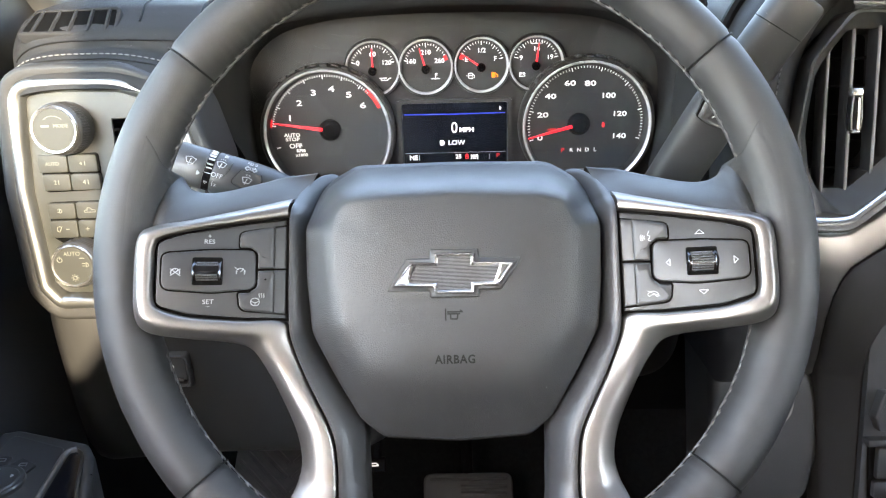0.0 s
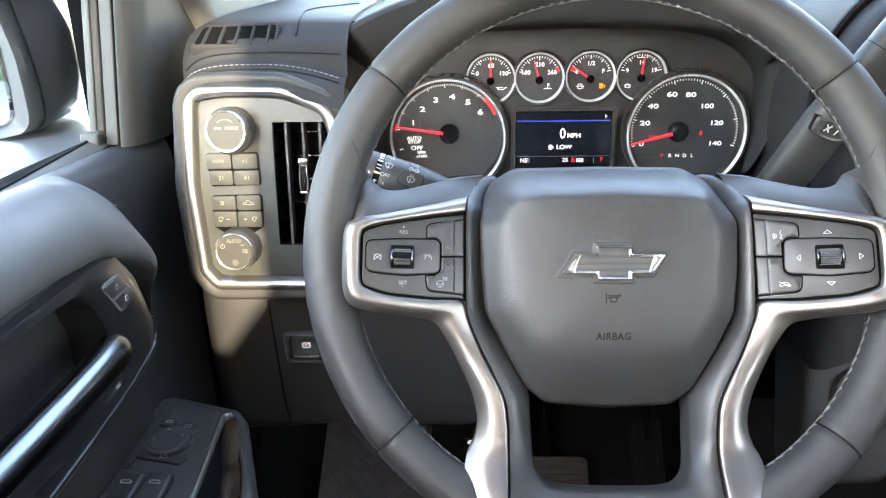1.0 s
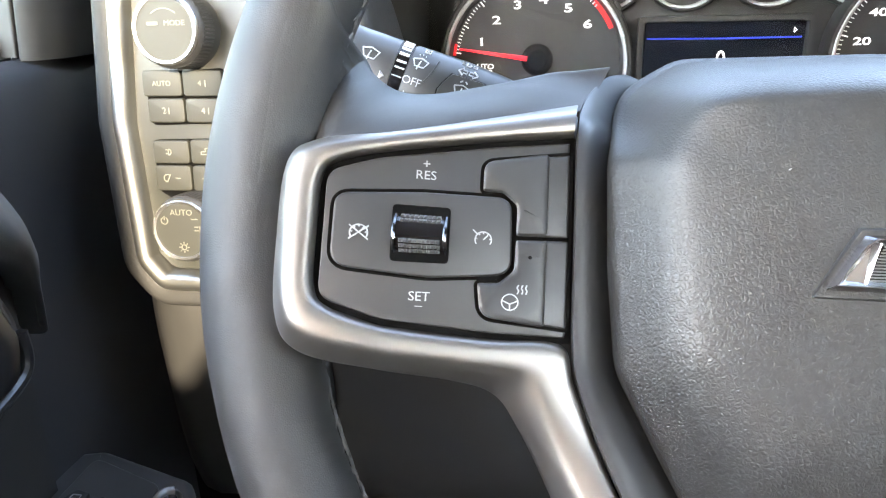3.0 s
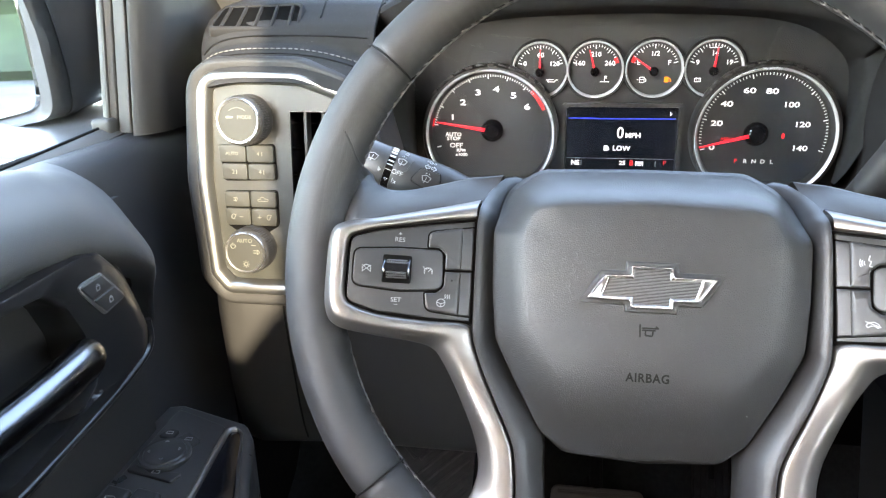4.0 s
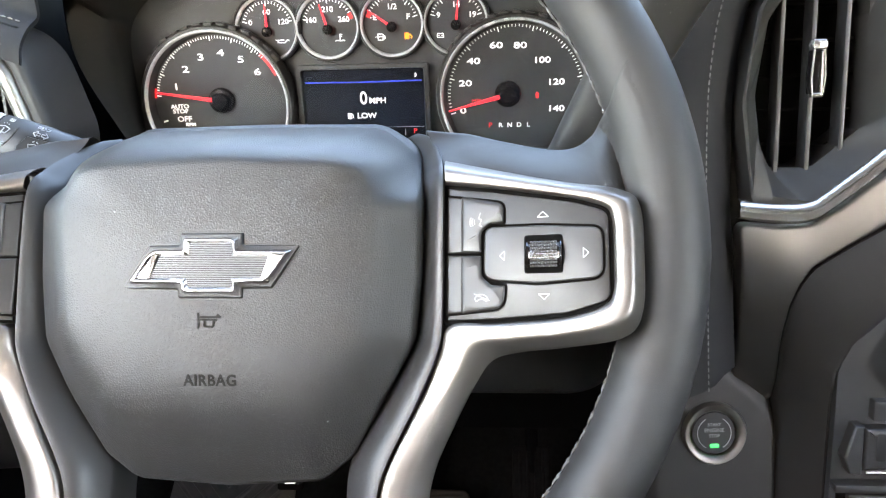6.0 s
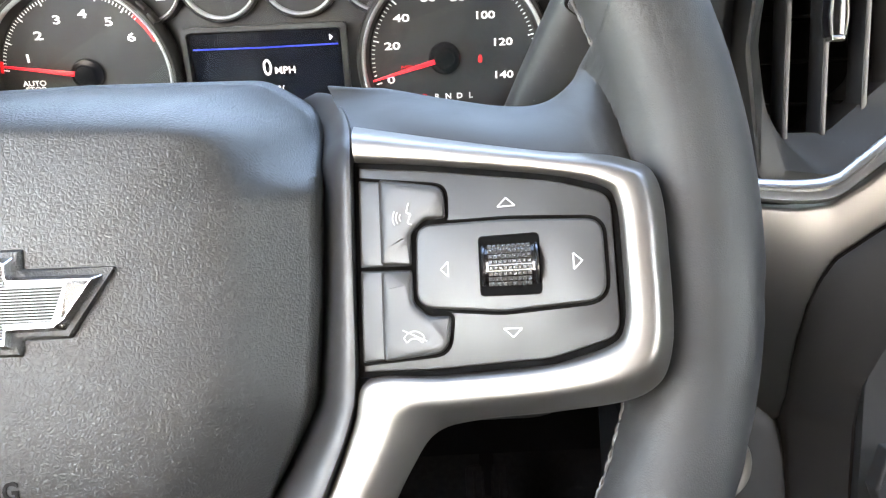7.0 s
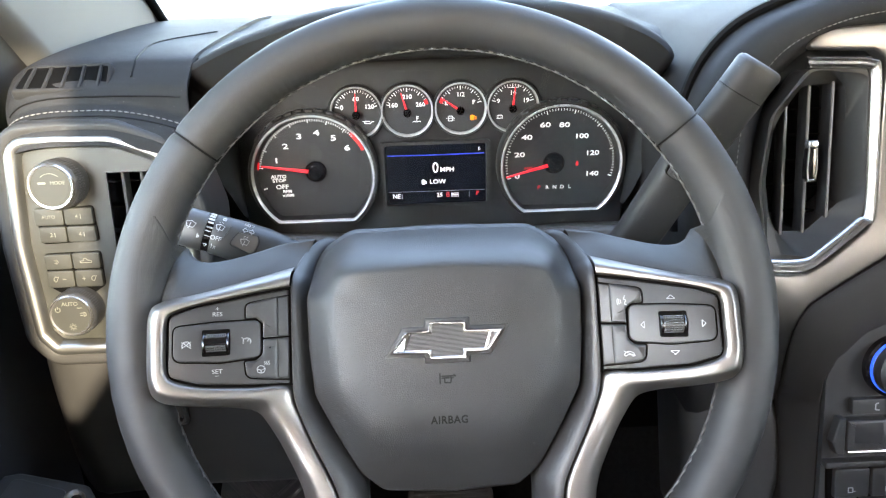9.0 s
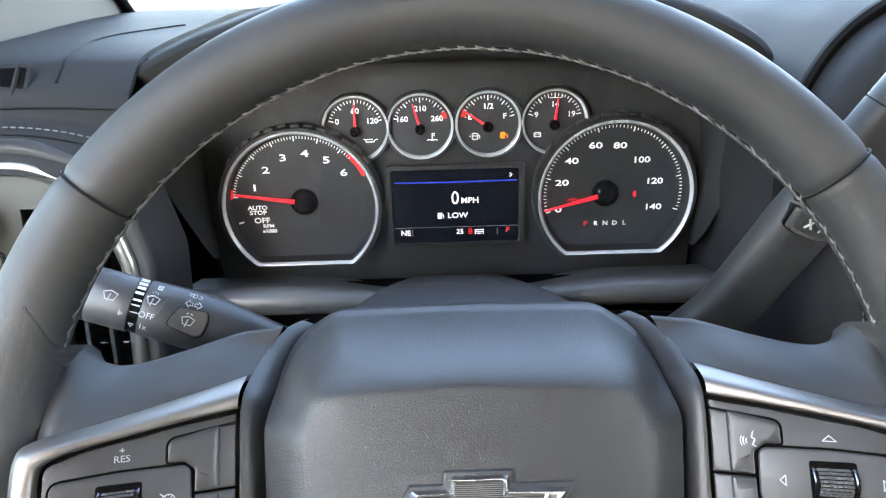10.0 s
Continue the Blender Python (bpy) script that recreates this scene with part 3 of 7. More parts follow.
def make_pad(side):
    """The black switch pad in one spoke, with rocker, roller and two keys."""
    def out(pts, r=0.002, grow=0.0):
        o = finely(rounded(dimmed_outline(pts, side), r, 6), 0.003)
        return offset(o, -grow) if grow else o
    base = part("switch_pad", on_spoke(solid_between(offset(out(PAD, 0.004), 0.0009), -0.012, 0.0004, 0.0006, 2)), SWITCH, wheel, "matt black switch pad")
    edge = finely(rounded(dimmed_outline(PAD, side), 0.004, 6), 0.003)
    part("gap", on_spoke(solid_between(offset(edge, -0.0007), -0.013, -0.0006, 0.0)), DARK, wheel)
    rocker = [(-0.1512, 0.0035, 0.004), (-0.130, 0.0052, 0.03), (-0.1075, 0.0055, 0.004), (-0.1068, -0.0155, 0.005), (-0.128, -0.0172, 0.03), (-0.1512, -0.0152, 0.005)]
    upper = [(-0.1150, 0.0150, 0.0035), (-0.0922, 0.0190, 0.0005), (-0.0922, -0.0044, 0.0005), (-0.1060, -0.0048, 0.001), (-0.1060, 0.0036, 0.003), (-0.1098, 0.0068, 0.002), (-0.1150, 0.0068, 0.001)]
    lower = [(-0.1155, -0.0178, 0.001), (-0.1100, -0.0176, 0.002), (-0.1062, -0.0142, 0.003), (-0.1060, -0.0058, 0.001), (-0.0922, -0.0054, 0.0005), (-0.0922, -0.0292, 0.0005), (-0.1145, -0.0268, 0.0045)]
    for name, pts, z in (("rocker", rocker, 0.0014), ("upper_key", upper, 0.0012), ("lower_key", lower, 0.0012)):
        part("groove", on_spoke(solid_between(out(pts, 0.002, 0.0009), -0.002, 0.00055, 0.0)), DARK, base)
        bm = solid_between(out(pts), -0.001, z, 0.0007, 3)
        part(name, on_spoke(bm), SWITCH, base, angle=40)
    for pts in (upper, lower):
        face = [(min(q[0], -0.0976), q[1], 0.0015 if q[0] > -0.0976 else q[2]) for q in pts]
        bm = solid_between(offset(out(face), 0.0002), 0.0, 0.0050, 0.0023, 5)
        part("raised_face", on_spoke(warped(bm, lambda c: Vector((c.x, c.y, c.z * 0.46)))), SWITCH, base, angle=40)
    # the roller, across the rocker
    x0, x1, yc = -0.1361, -0.1237, -0.0060
    xs = [x * -side for x in (x0, x1)]
    xs.sort()
    part("roller_slot", on_spoke(solid_between(finely(rect(xs[0] - 0.0009, xs[1] + 0.0009, yc - 0.0074, yc + 0.0074, 0.0012)), 0.0, 0.0017, 0.0)), DARK, base)
    bm = bmesh.new()
    rows, cols, rr = 16, 9, 0.0078
    rings = []
    for i in range(25):
        x = xs[0] + (xs[1] - xs[0]) * i / 24
        end = 1.0 if 0 < i < 24 else 0.9
        rings.append([(x, yc + math.cos(t) * rr * end * 0.9, -0.0042 + math.sin(t) * rr * end) for t in [math.pi * 2 * k / 64 for k in range(64)]])
    loft(rings, True, True, bm=bm)
    roller = part("roller", on_spoke(bm), GLOSS, base, "black ribbed roller with bright ends")
    studs = bmesh.new()
    for i in range(cols):
        for k in range(rows):
            if side < 0 and 6 <= k <= 8:
                continue
            t = math.pi * (k + 0.5) / rows
            x = xs[0] + 0.0012 + (xs[1] - xs[0] - 0.0024) * (i + 0.5) / cols
            s = 0.00056
            c = Vector((x, yc + math.cos(t) * rr * 0.9, -0.0042 + math.sin(t) * rr))
            nrm = Vector((0, math.cos(t) * 0.9, math.sin(t)))
            tan = Vector((0, -nrm.z, nrm.y))
            b = [studs.verts.new(c + Vector((sx * s, 0, 0)) + tan * (sy * s)) for sx, sy in ((-1, -1), (1, -1), (1, 1), (-1, 1))]
            tp = [studs.verts.new(c + nrm * 0.00055 + Vector((sx * s * 0.55, 0, 0)) + tan * (sy * s * 0.55)) for sx, sy in ((-1, -1), (1, -1), (1, 1), (-1, 1))]
            for j in range(4):
                studs.faces.new((b[j], b[(j + 1) % 4], tp[(j + 1) % 4], tp[j]))
            studs.faces.new(tp)
    tagged(part("roller_studs", on_spoke(studs), ROLLER, roller, smooth=False), kind="stuff")
    for x in xs:
        ring = [(x, yc + math.cos(t) * rr * 0.9, -0.0042 + math.sin(t) * rr) for t in [math.pi * k / 20 for k in range(21)]]
        part("roller_rim", on_spoke(tube(ring, 0.0005, 6)), HANDLECHROME, roller)
    return base


def icon(bm, parent, mat=PRINT_DIM):
    return part("symbol", bm, mat, parent, smooth=False)


pad_l, pad_r = make_pad(-1), make_pad(1)
make_bezel(-1), make_bezel(1)
# left pad marks: resume, set, cancel, cruise, heated wheel
for word, size, y in (("RES", 0.0034, 0.0098), ("+", 0.0036, 0.0128), ("SET", 0.0034, -0.0222), ("_", 0.0036, -0.0232)):
    icon(on_spoke(lettering(word, size, -0.1296, y, 0.0005)), pad_l)
def dial_marks(cx, cy, r, cross):
    lines = [arc_line(cx, cy, r, -35, 215, 14), [(cx, cy), (cx + r * 0.55, cy + r * 0.6)]]
    lines += [[(cx + r * 0.72 * math.cos(a), cy + r * 0.72 * math.sin(a)), (cx + r * math.cos(a), cy + r * math.sin(a))] for a in (0.1, 0.9, 1.57, 2.2, 3.0)]
    if cross:
        lines += [[(cx - r * 1.1, cy + r * 0.9), (cx + r * 1.1, cy - r * 0.8)], [(cx - r * 1.1, cy - r * 0.8), (cx + r * 1.1, cy + r * 0.9)]]
    else:
        lines += [[(cx - r * 1.3, cy + r * 1.2), (cx - r * 0.75, cy + r * 0.7)]]
    return lines
icon(on_spoke(strokes(dial_marks(-0.1447, -0.0066, 0.0021, True), 0.00032, 0.0014, 0.00165)), pad_l)
icon(on_spoke(strokes(dial_marks(-0.1143, -0.0064, 0.0021, False), 0.00032, 0.0014, 0.00165)), pad_l)
heat = [arc_line(-0.1068, -0.0226, 0.0021, 0, 360, 18), [(-0.1088, -0.0222), (-0.1068, -0.0231), (-0.1048, -0.0222)], [(-0.1068, -0.0231), (-0.1068, -0.0246)]]
heat += [[(-0.1050 + 0.0011 * k, -0.0204), (-0.1046 + 0.0011 * k, -0.0196), (-0.1051 + 0.0011 * k, -0.0188), (-0.1047 + 0.0011 * k, -0.0180)] for k in range(3)]
icon(on_spoke(strokes(heat, 0.00034, 0.0022, 0.0026)), pad_l)
part("key_lamp", on_spoke(plate(circle(-0.1020, -0.0105, 0.0005, 10), 0.001, 0.0026, 0)), DARK, pad_l)
# right pad marks: four hollow arrows, voice and hang-up
def hollow_arrow(cx, cy, dx, dy, s=0.0021):
    px, py = -dy, dx
    a, b2, c = (cx + dx * s * 0.55, cy + dy * s * 0.55), (cx - dx * s * 0.45 + px * s, cy - dy * s * 0.45 + py * s), (cx - dx * s * 0.45 - px * s, cy - dy * s * 0.45 - py * s)
    return [a, b2, c, a]
for ax, ay, dx, dy, size, z in ((0.1300, 0.0094, 0, 1, 0.0021, 0.0005), (0.1300, -0.0222, 0, -1, 0.0021, 0.0005), (0.1452, -0.0060, 1, 0, 0.0019, 0.0014), (0.1143, -0.0062, -1, 0, 0.0019, 0.0014)):
    icon(on_spoke(strokes([hollow_arrow(ax, ay, dx, dy, size)], 0.00036, z, z + 0.00025)), pad_r)
voice = [[(0.1062, 0.0106), (0.1056, 0.0086), (0.1066, 0.0082), (0.1058, 0.0064), (0.1068, 0.0060)], arc_line(0.1052, 0.0076, 0.0011, 135, 225, 6), arc_line(0.1052, 0.0076, 0.0019, 140, 220, 6), arc_line(0.1052, 0.0076, 0.0026, 145, 215, 6)]
voice = [[(0.1049 + (x - 0.1055) * 1.2, 0.0086 + (y - 0.0083) * 1.25) for x, y in line] for line in voice]
icon(on_spoke(strokes(voice, 0.00042, 0.0022, 0.0026)), pad_r)
phone = [arc_line(0.1060, -0.0242, 0.0029, 30, 150, 12), arc_line(0.1060, -0.0252, 0.0021, 30, 150, 12), [(0.1032, -0.0228), (0.1040, -0.0242)], [(0.1086, -0.0228), (0.1080, -0.0242)], [(0.1030, -0.0210), (0.1092, -0.0238)]]
icon(on_spoke(strokes(phone, 0.00036, 0.0022, 0.0026)), pad_r)


# leather upper spokes, running from the rim to the hub and rolling away to the back
WEB_TOP = [(0.0803, 0.0537, -0.0578), (0.0900, 0.0525, -0.0555), (0.1000, 0.0512, -0.0515), (0.1180, 0.0455, -0.0420), (0.1340, 0.0412, -0.0365), (0.1450, 0.0404, -0.0310), (0.1522, 0.0445, -0.0250), (0.1560, 0.0515, -0.0195), (0.1585, 0.0600, -0.0150), (0.1625, 0.0680, -0.0130), (0.1680, 0.0740, -0.0130)]
WEB_LOW = [(0.0890, 0.0345), (0.0980, 0.0318), (0.1080, 0.0292), (0.1200, 0.0258), (0.1320, 0.0225), (0.1430, 0.0195), (0.1520, 0.0175), (0.1590, 0.0140), (0.1650, 0.0110), (0.1690, 0.0080), (0.1740, 0.0060)]


def rim_front(r):
    q = (r - 0.179) / 0.0157
    return -0.013 + 0.0169 * math.sqrt(1 - q * q) if abs(q) < 1 else -0.05


def web_level(x, y, flat):
    """The web's face, flowing up on to the front of the rim."""
    r = math.hypot(x, y)
    flat -= 0.016 * ease((r - 0.155) / 0.018)
    rim_z = rim_front(min(r, 0.179)) + 0.0002 - 0.0005 * ease((r - 0.1670) / 0.012) - 0.3 * max(0.0, r - 0.179)
    return -soft_min(-flat, -rim_z, 0.0095)


def make_upper_spoke(side):
    rings, n = [], 110
    for i in range(n + 1):
        t, b = curve_at(WEB_TOP, i / n), curve_at([(*p, 0.0) for p in WEB_LOW], i / n)
        zb = pad_level(b.x, b.y) - 0.0068
        row = []
        for k in range(27):
            f = k / 26
            x, y = b.x + (t.x - b.x) * f, b.y + (t.y - b.y) * f
            sag = ease((b.x - 0.130) / 0.03)
            away = ease((b.x - 0.089) / 0.025)
            z = zb + (t.z - zb) * f ** (1.0 + 0.25 * away) + (0.0022 - 0.001 * sag) * math.sin(math.pi * f) * away
            crease = 0.00035 * noise.noise(Vector((x * 900 + y * 500, y * 160, 3.0 * side))) * ease((x - 0.140) / 0.012) * ease((0.172 - x) / 0.01)
            row.append((x, y, web_level(x, y, z) + crease))
        ex, ey, ez = row[-1]
        row += [(ex, ey + 0.0012, ez - 0.0030), (ex, ey + 0.0008, ez - 0.0075), (ex, ey - 0.0030, ez - 0.016)]
        rings.append([(side * p[0], p[1], p[2]) for p in row])
    return part("upper_spoke", loft(rings, closed=False), LEATHER, wheel, "black leather", angle=75)


make_upper_spoke(-1), make_upper_spoke(1)
COVER_OUT = symmetric([(0.0, 0.0500, 0.05), (0.058, 0.0490, 0.020), (0.0790, 0.0385, 0.015), (0.0818, 0.018, 0.03), (0.0812, -0.012, 0.03), (0.0785, -0.040, 0.02), (0.0660, -0.064, 0.03), (0.0530, -0.0880, 0.012), (0.0400, -0.0985, 0.012), (0.0, -0.1010, 0.05)])
inner = rounded(COVER_OUT, 0.006, 8)

# dark frame between the cover and the spokes: seam side, then the side that dips under the cover
HUB_SEAM = [(0.0745, 0.0570, -0.0670), (0.0803, 0.0535, -0.0575), (0.0858, 0.0450, -0.0435), (0.0894, 0.0355, -0.0300), (0.0906, 0.0250, -0.0195), (0.0906, 0.0000, -0.0165), (0.0904, -0.0330, -0.0150), (0.0884, -0.0450, -0.0135), (0.0806, -0.0640, -0.0120), (0.0672, -0.0920, -0.0118), (0.0641, -0.1085, -0.0118),
            (0.0636, -0.1225, -0.0115), (0.0636, -0.1335, -0.0080), (0.0638, -0.1450, -0.0020), (0.0640, -0.1580, 0.0020), (0.0560, -0.1680, 0.0020), (0.0250, -0.1690, 0.0000), (0.0, -0.1690, 0.0000)]
HUB_DIP = [(0.0640, 0.0530, -0.0720), (0.0710, 0.0475, -0.0660), (0.0762, 0.0400, -0.0550), (0.0788, 0.0320, -0.0430), (0.0795, 0.0230, -0.0340), (0.0792, 0.0000, -0.0310), (0.0778, -0.0300, -0.0300), (0.0765, -0.0420, -0.0290), (0.0650, -0.0630, -0.0280), (0.0515, -0.0890, -0.0270), (0.0497, -0.1085, -0.0240),
           (0.0490, -0.1225, -0.0220), (0.0484, -0.1320, -0.0190), (0.0462, -0.1410, -0.0150), (0.0400, -0.1470, -0.0110), (0.0300, -0.1492, -0.0090), (0.0150, -0.1500, -0.0090), (0.0, -0.1502, -0.0090)]


def make_hub_frame(side):
    steps, rings = 150, []
    for u, h in [(0.0, -0.020), (0.0, -0.0022), (0.012, -0.0008), (0.04, 0.0)] + [(0.04 + 0.96 * k / 14, None) for k in range(1, 15)] + [(1.0, -0.02)]:
        row = []
        for i in range(steps + 1):
            a, b = curve_at(HUB_SEAM, i / steps), curve_at(HUB_DIP, i / steps)
            p = a.lerp(b, u)
            z = a.z + (b.z - a.z) * (max(0.0, u - 0.04) / 0.96) ** 1.9 if h is None else (a.z + h if u < 0.5 else b.z + h)
            row.append((side * p.x, p.y, z))
        rings.append(row)
    return part("hub_frame", loft(rings, closed=False), HUBSATIN, wheel, "dark satin plastic", angle=50)


make_hub_frame(-1), make_hub_frame(1)
part("hub_core", plate(offset(inner, 0.008), -0.075, -0.040, 0.004), DARK, wheel)


def make_cover():
    face = symmetric([(0.0, 0.0310, 0.05), (0.0635, 0.0278, 0.014), (0.0622, -0.010, 0.03), (0.0590, -0.034, 0.012), (0.0410, -0.0605, 0.014), (0.0, -0.0640, 0.05)])
    n = 200
    a = resample(inner, n, (0, 1))
    b = resample(rounded(face, 0.006, 8), n, (0, 1))

    def rolled(p, z):
        """The top of the cover lies far back and slopes up to the face."""
        t = ease((p[1] - 0.014) / 0.034)
        return (p[0], p[1] + 0.0125 * t * t, z - 0.0455 * t)

    def rolled_low(p, z):
        x, y, h = rolled(p, z)
        return (x, y, h - 0.007 * ease((-0.055 - y) / 0.045))

    rings = [[rolled(p, z) for p in a] for z in (-0.046, -0.036, -0.027)]
    for d, z in ((0.0002, -0.0215), (0.0006, -0.0182), (0.0014, -0.0164), (0.0026, -0.0153)):
        rings.append([rolled_low(p, z) for p in offset(a, d)])
    o1 = rings[-1]
    steps = 22
    for j in range(1, steps + 1):
        s = j / steps
        ring = []
        for p, q in zip(o1, b):
            t = ease((p[1] - 0.020) / 0.036)
            f = soft_min(s * 1.06, 1.0, 0.52)
            g = f * (1 - t) + t * soft_min(1.0, 1 - (1 - s) ** 1.65, 0.02)
            ring.append((p[0] + (q[0] - p[0]) * s, p[1] + (q[1] - p[1]) * s, p[2] + (-0.0016 - p[2]) * g))
        rings.append(ring)
    for s in (0.93, 0.85, 0.72, 0.55, 0.35, 0.15):
        rings.append([(q[0] * s, -0.012 + (q[1] + 0.012) * s, z[2] * s ** 6 + (1 - s ** 6) * -0.0016 + 0.0020 * (1 - s * s)) for q, z in zip(b, rings[2 + 4 + steps])])
    return part("airbag_cover", loft(rings, False, True), COVER, wheel, "grained black airbag cover", angle=60)


cover = make_cover()
# a few pale dust specks
rng = random.Random(4)
for x, y in ((0.047, -0.070), (-0.040, 0.012)):
    part("dust_speck", plate(circle(x, y, rng.uniform(0.00014, 0.00026), 7), -0.002, 0.0006 - 0.0012 * (abs(x) > 0.04), 0), PRINT_DIM, cover, smooth=False)

# emblem: a slanted cross plate in a raised surround, finely ribbed
def cross_outline(g):
    return [(-0.0318 - g * 1.6, -0.0165 - g), (-0.0108 - g, -0.0170 - g), (-0.0104 - g, -0.0205 - g), (0.0110 + g, -0.0205 - g), (0.0112 + g, -0.0168 - g), (0.0235 + g * 0.6, -0.0166 - g), (0.0322 + g * 1.6, -0.0042 + g), (0.0112 + g, -0.0040 + g), (0.0110 + g, 0.0008 + g), (-0.0100 - g, 0.0008 + g), (-0.0104 - g, -0.0038 + g), (-0.0235 - g * 0.6, -0.0040 + g)]


part("emblem_surround", plate(rounded(cross_outline(0.0022), 0.0006, 3), -0.002, 0.0016, 0.0014), COVER, cover, "raised edge round the emblem")
frame_bm = band(rounded(cross_outline(0.0003), 0.0002, 2), rounded(cross_outline(-0.0021), 0.0002, 2), [(0, 0.0), (0, 0.0014), (0.40, 0.0036), (0.52, 0.0036), (1, 0.0023), (1, 0.0006)], 400, (-1, -0.35))
emblem = part("emblem", frame_bm, EMBLEMCHROME, cover, "chrome emblem with ribbed centre", angle=25)
part("emblem_field", plate(rounded(cross_outline(-0.0019), 0.0002, 2), 0.0, 0.0020, 0), SEAM, emblem)
ribs = bmesh.new()
for i in range(25):
    y = -0.0186 + i * 0.00072
    half = 0.0090 if y > -0.0060 or y < -0.0150 else 0.0240
    x0, x1 = (-half, half + 0.0004) if half < 0.01 else (-0.0245 + (y + 0.0166) * 0.45, 0.0205 + (y + 0.0166) * 0.62)
    tube([(x0, y, 0.0021), (x1, y, 0.0021)], 0.00026, 4, ribs)
tagged(part("emblem_ribs", ribs, RIBBED, emblem, "fine grey ribs"), kind="stuff")
for x0, s in ((-0.0312, 1), (0.0316, -1)):
    tip = [(x0, -0.0162), (x0 + s * 0.0072, -0.0162), (x0 + s * 0.0112, -0.0046), (x0 + s * 0.0080, -0.0046)] if s > 0 else [(x0, -0.0046), (x0 - 0.0072, -0.0046), (x0 - 0.0112, -0.0162), (x0 - 0.0080, -0.0162)]
    part("emblem_tip", plate(tip, 0.001, 0.0031, 0.0008, 2), EMBLEMCHROME, emblem)

# embossed horn mark and word
horn = [[(-0.0046, -0.0345), (-0.0046, -0.0282)], [(-0.0038, -0.0300), (0.0044, -0.0300)], [(-0.0038, -0.0310), (0.0030, -0.0310)], [(-0.0020, -0.0310), (-0.0020, -0.0336), (0.0014, -0.0338), (0.0018, -0.0310)], [(0.0030, -0.0290), (0.0044, -0.0302)]]
part("horn_mark", strokes(horn, 0.0008, -0.0004, 0.0005), EMBOSS, cover, smooth=False)
word = lettering("AIRBAG", 0.0062, 0.0, -0.0549, 0.0, bold=0.00016, stretch=0.9, spacing=1.12)
part("airbag_word", warped(word, lambda c: Vector((c.x, c.y, (0.00035 if c.z > 0 else -0.0010) - 0.0014 + 0.16 * (c.y + 0.0525)))), EMBOSS, cover, "embossed lettering", smooth=False)


# ---- instrument cluster ----
FACE_Y = 0.70
cluster = thing("instrument_cluster", "black instrument cluster with chrome-ringed dials and a small screen", "instrument cluster", face_pose(0, FACE_Y, 0))


def d_outline(cx, cy, r, floor, n=72):
    """A circle with a flat foot."""
    a0 = math.asin((floor - cy) / r)
    pts = [(cx + r * math.cos(a0 + (math.pi - 2 * a0) * i / n), cy + r * math.sin(a0 + (math.pi - 2 * a0) * i / n)) for i in range(n + 1)]
    return pts


def big_dial(name, cx, cy, r, floor, hub):
    o = d_outline(cx, cy, r, floor)
    ch = d_outline(cx, cy, r + 0.0042, floor - 0.003)
    d = part(name, plate(offset(o, -0.001), -0.004, 0.0015, 0), DIAL, cluster, "black dial with white figures")
    part("dial_rim", band(ch, offset(o, 0.0002), [(0, -0.004), (0, 0.010), (0.3, 0.0125), (0.7, 0.0125), (1, 0.0115)], 200, (0, 1)), MASK, d)
    part("chrome_ring", band(offset(o, -0.0012), offset(o, 0.0018), [(0, 0.0115), (0.3, 0.0135), (0.7, 0.0130), (1, 0.0105), (1.3, 0.005)], 220, (0, 1)), RINGWHITE, d, angle=50)
    part("dial_well", band(offset(o, 0.0018), offset(o, 0.0035), [(0, 0.0108), (1, 0.0015)], 160, (0, 1)), DIAL, d)
    # a toothed collar over the top of the ring
    teeth = bmesh.new()
    for i in range(13):
        a = radians(35 + i * 9)
        m = Matrix.Translation((cx, cy, 0)) @ Matrix.Rotation(a, 4, "Z")
        t = box(r + 0.0022, r + 0.0058, -0.0034, 0.0034, 0.002, 0.0115 - 0.002 * (i % 2), 0.0006)
        moved(t, m)
        join(teeth, t)
    tagged(part("collar", teeth, MASK, d), kind="stuff")
    return d


def ticks(cx, cy, r, a0, a1, count, longer, w, length, z=0.0016, skip=lambda i: False):
    bm = bmesh.new()
    for i in range(count + 1):
        if skip(i):
            continue
        a = radians(a0 + (a1 - a0) * i / count)
        ln = length * (1.9 if i % longer == 0 else 1.0)
        bar(cx + (r - ln) * math.cos(a), cy + (r - ln) * math.sin(a), cx + r * math.cos(a), cy + r * math.sin(a), w * (1.5 if i % longer == 0 else 1), z, z + 0.0003, bm)
    return bm


def needle(parent, hx, hy, tx, ty, w, z=0.0062, tail=0.2, hub=0.0105, base=0.0):
    a, b = Vector((hx, hy)), Vector((tx, ty))
    d = (b - a).normalized()
    s = Vector((-d.y, d.x))
    back = a - d * hub * tail if hub < 0.008 else a + d * hub * 0.45
    o = [tuple(back + s * w), tuple(back - s * w), tuple(b - s * w * 0.35), tuple(b + s * w * 0.35)]
    part("needle_hub", lathe([(hub, base + 0.0015), (hub, base + 0.0040), (hub * 0.92, base + 0.0050), (hub * 0.66, base + 0.0052), (hub * 0.64, base + 0.0080), (hub * 0.56, base + 0.0088), (0.0001, base + 0.0090)] if hub > 0.008 else [(hub, base + 0.0015), (hub, base + 0.0045), (hub * 0.9, base + 0.0056), (hub * 0.72, base + 0.0056), (hub * 0.66, base + 0.0048), (0.0001, base + 0.0050)], 32, centre=(hx, hy)), GLOSS, parent)
    part("needle", plate(o, z - 0.0008, z + 0.0006, 0.0003, 2), NEEDLE, parent, "red pointer")


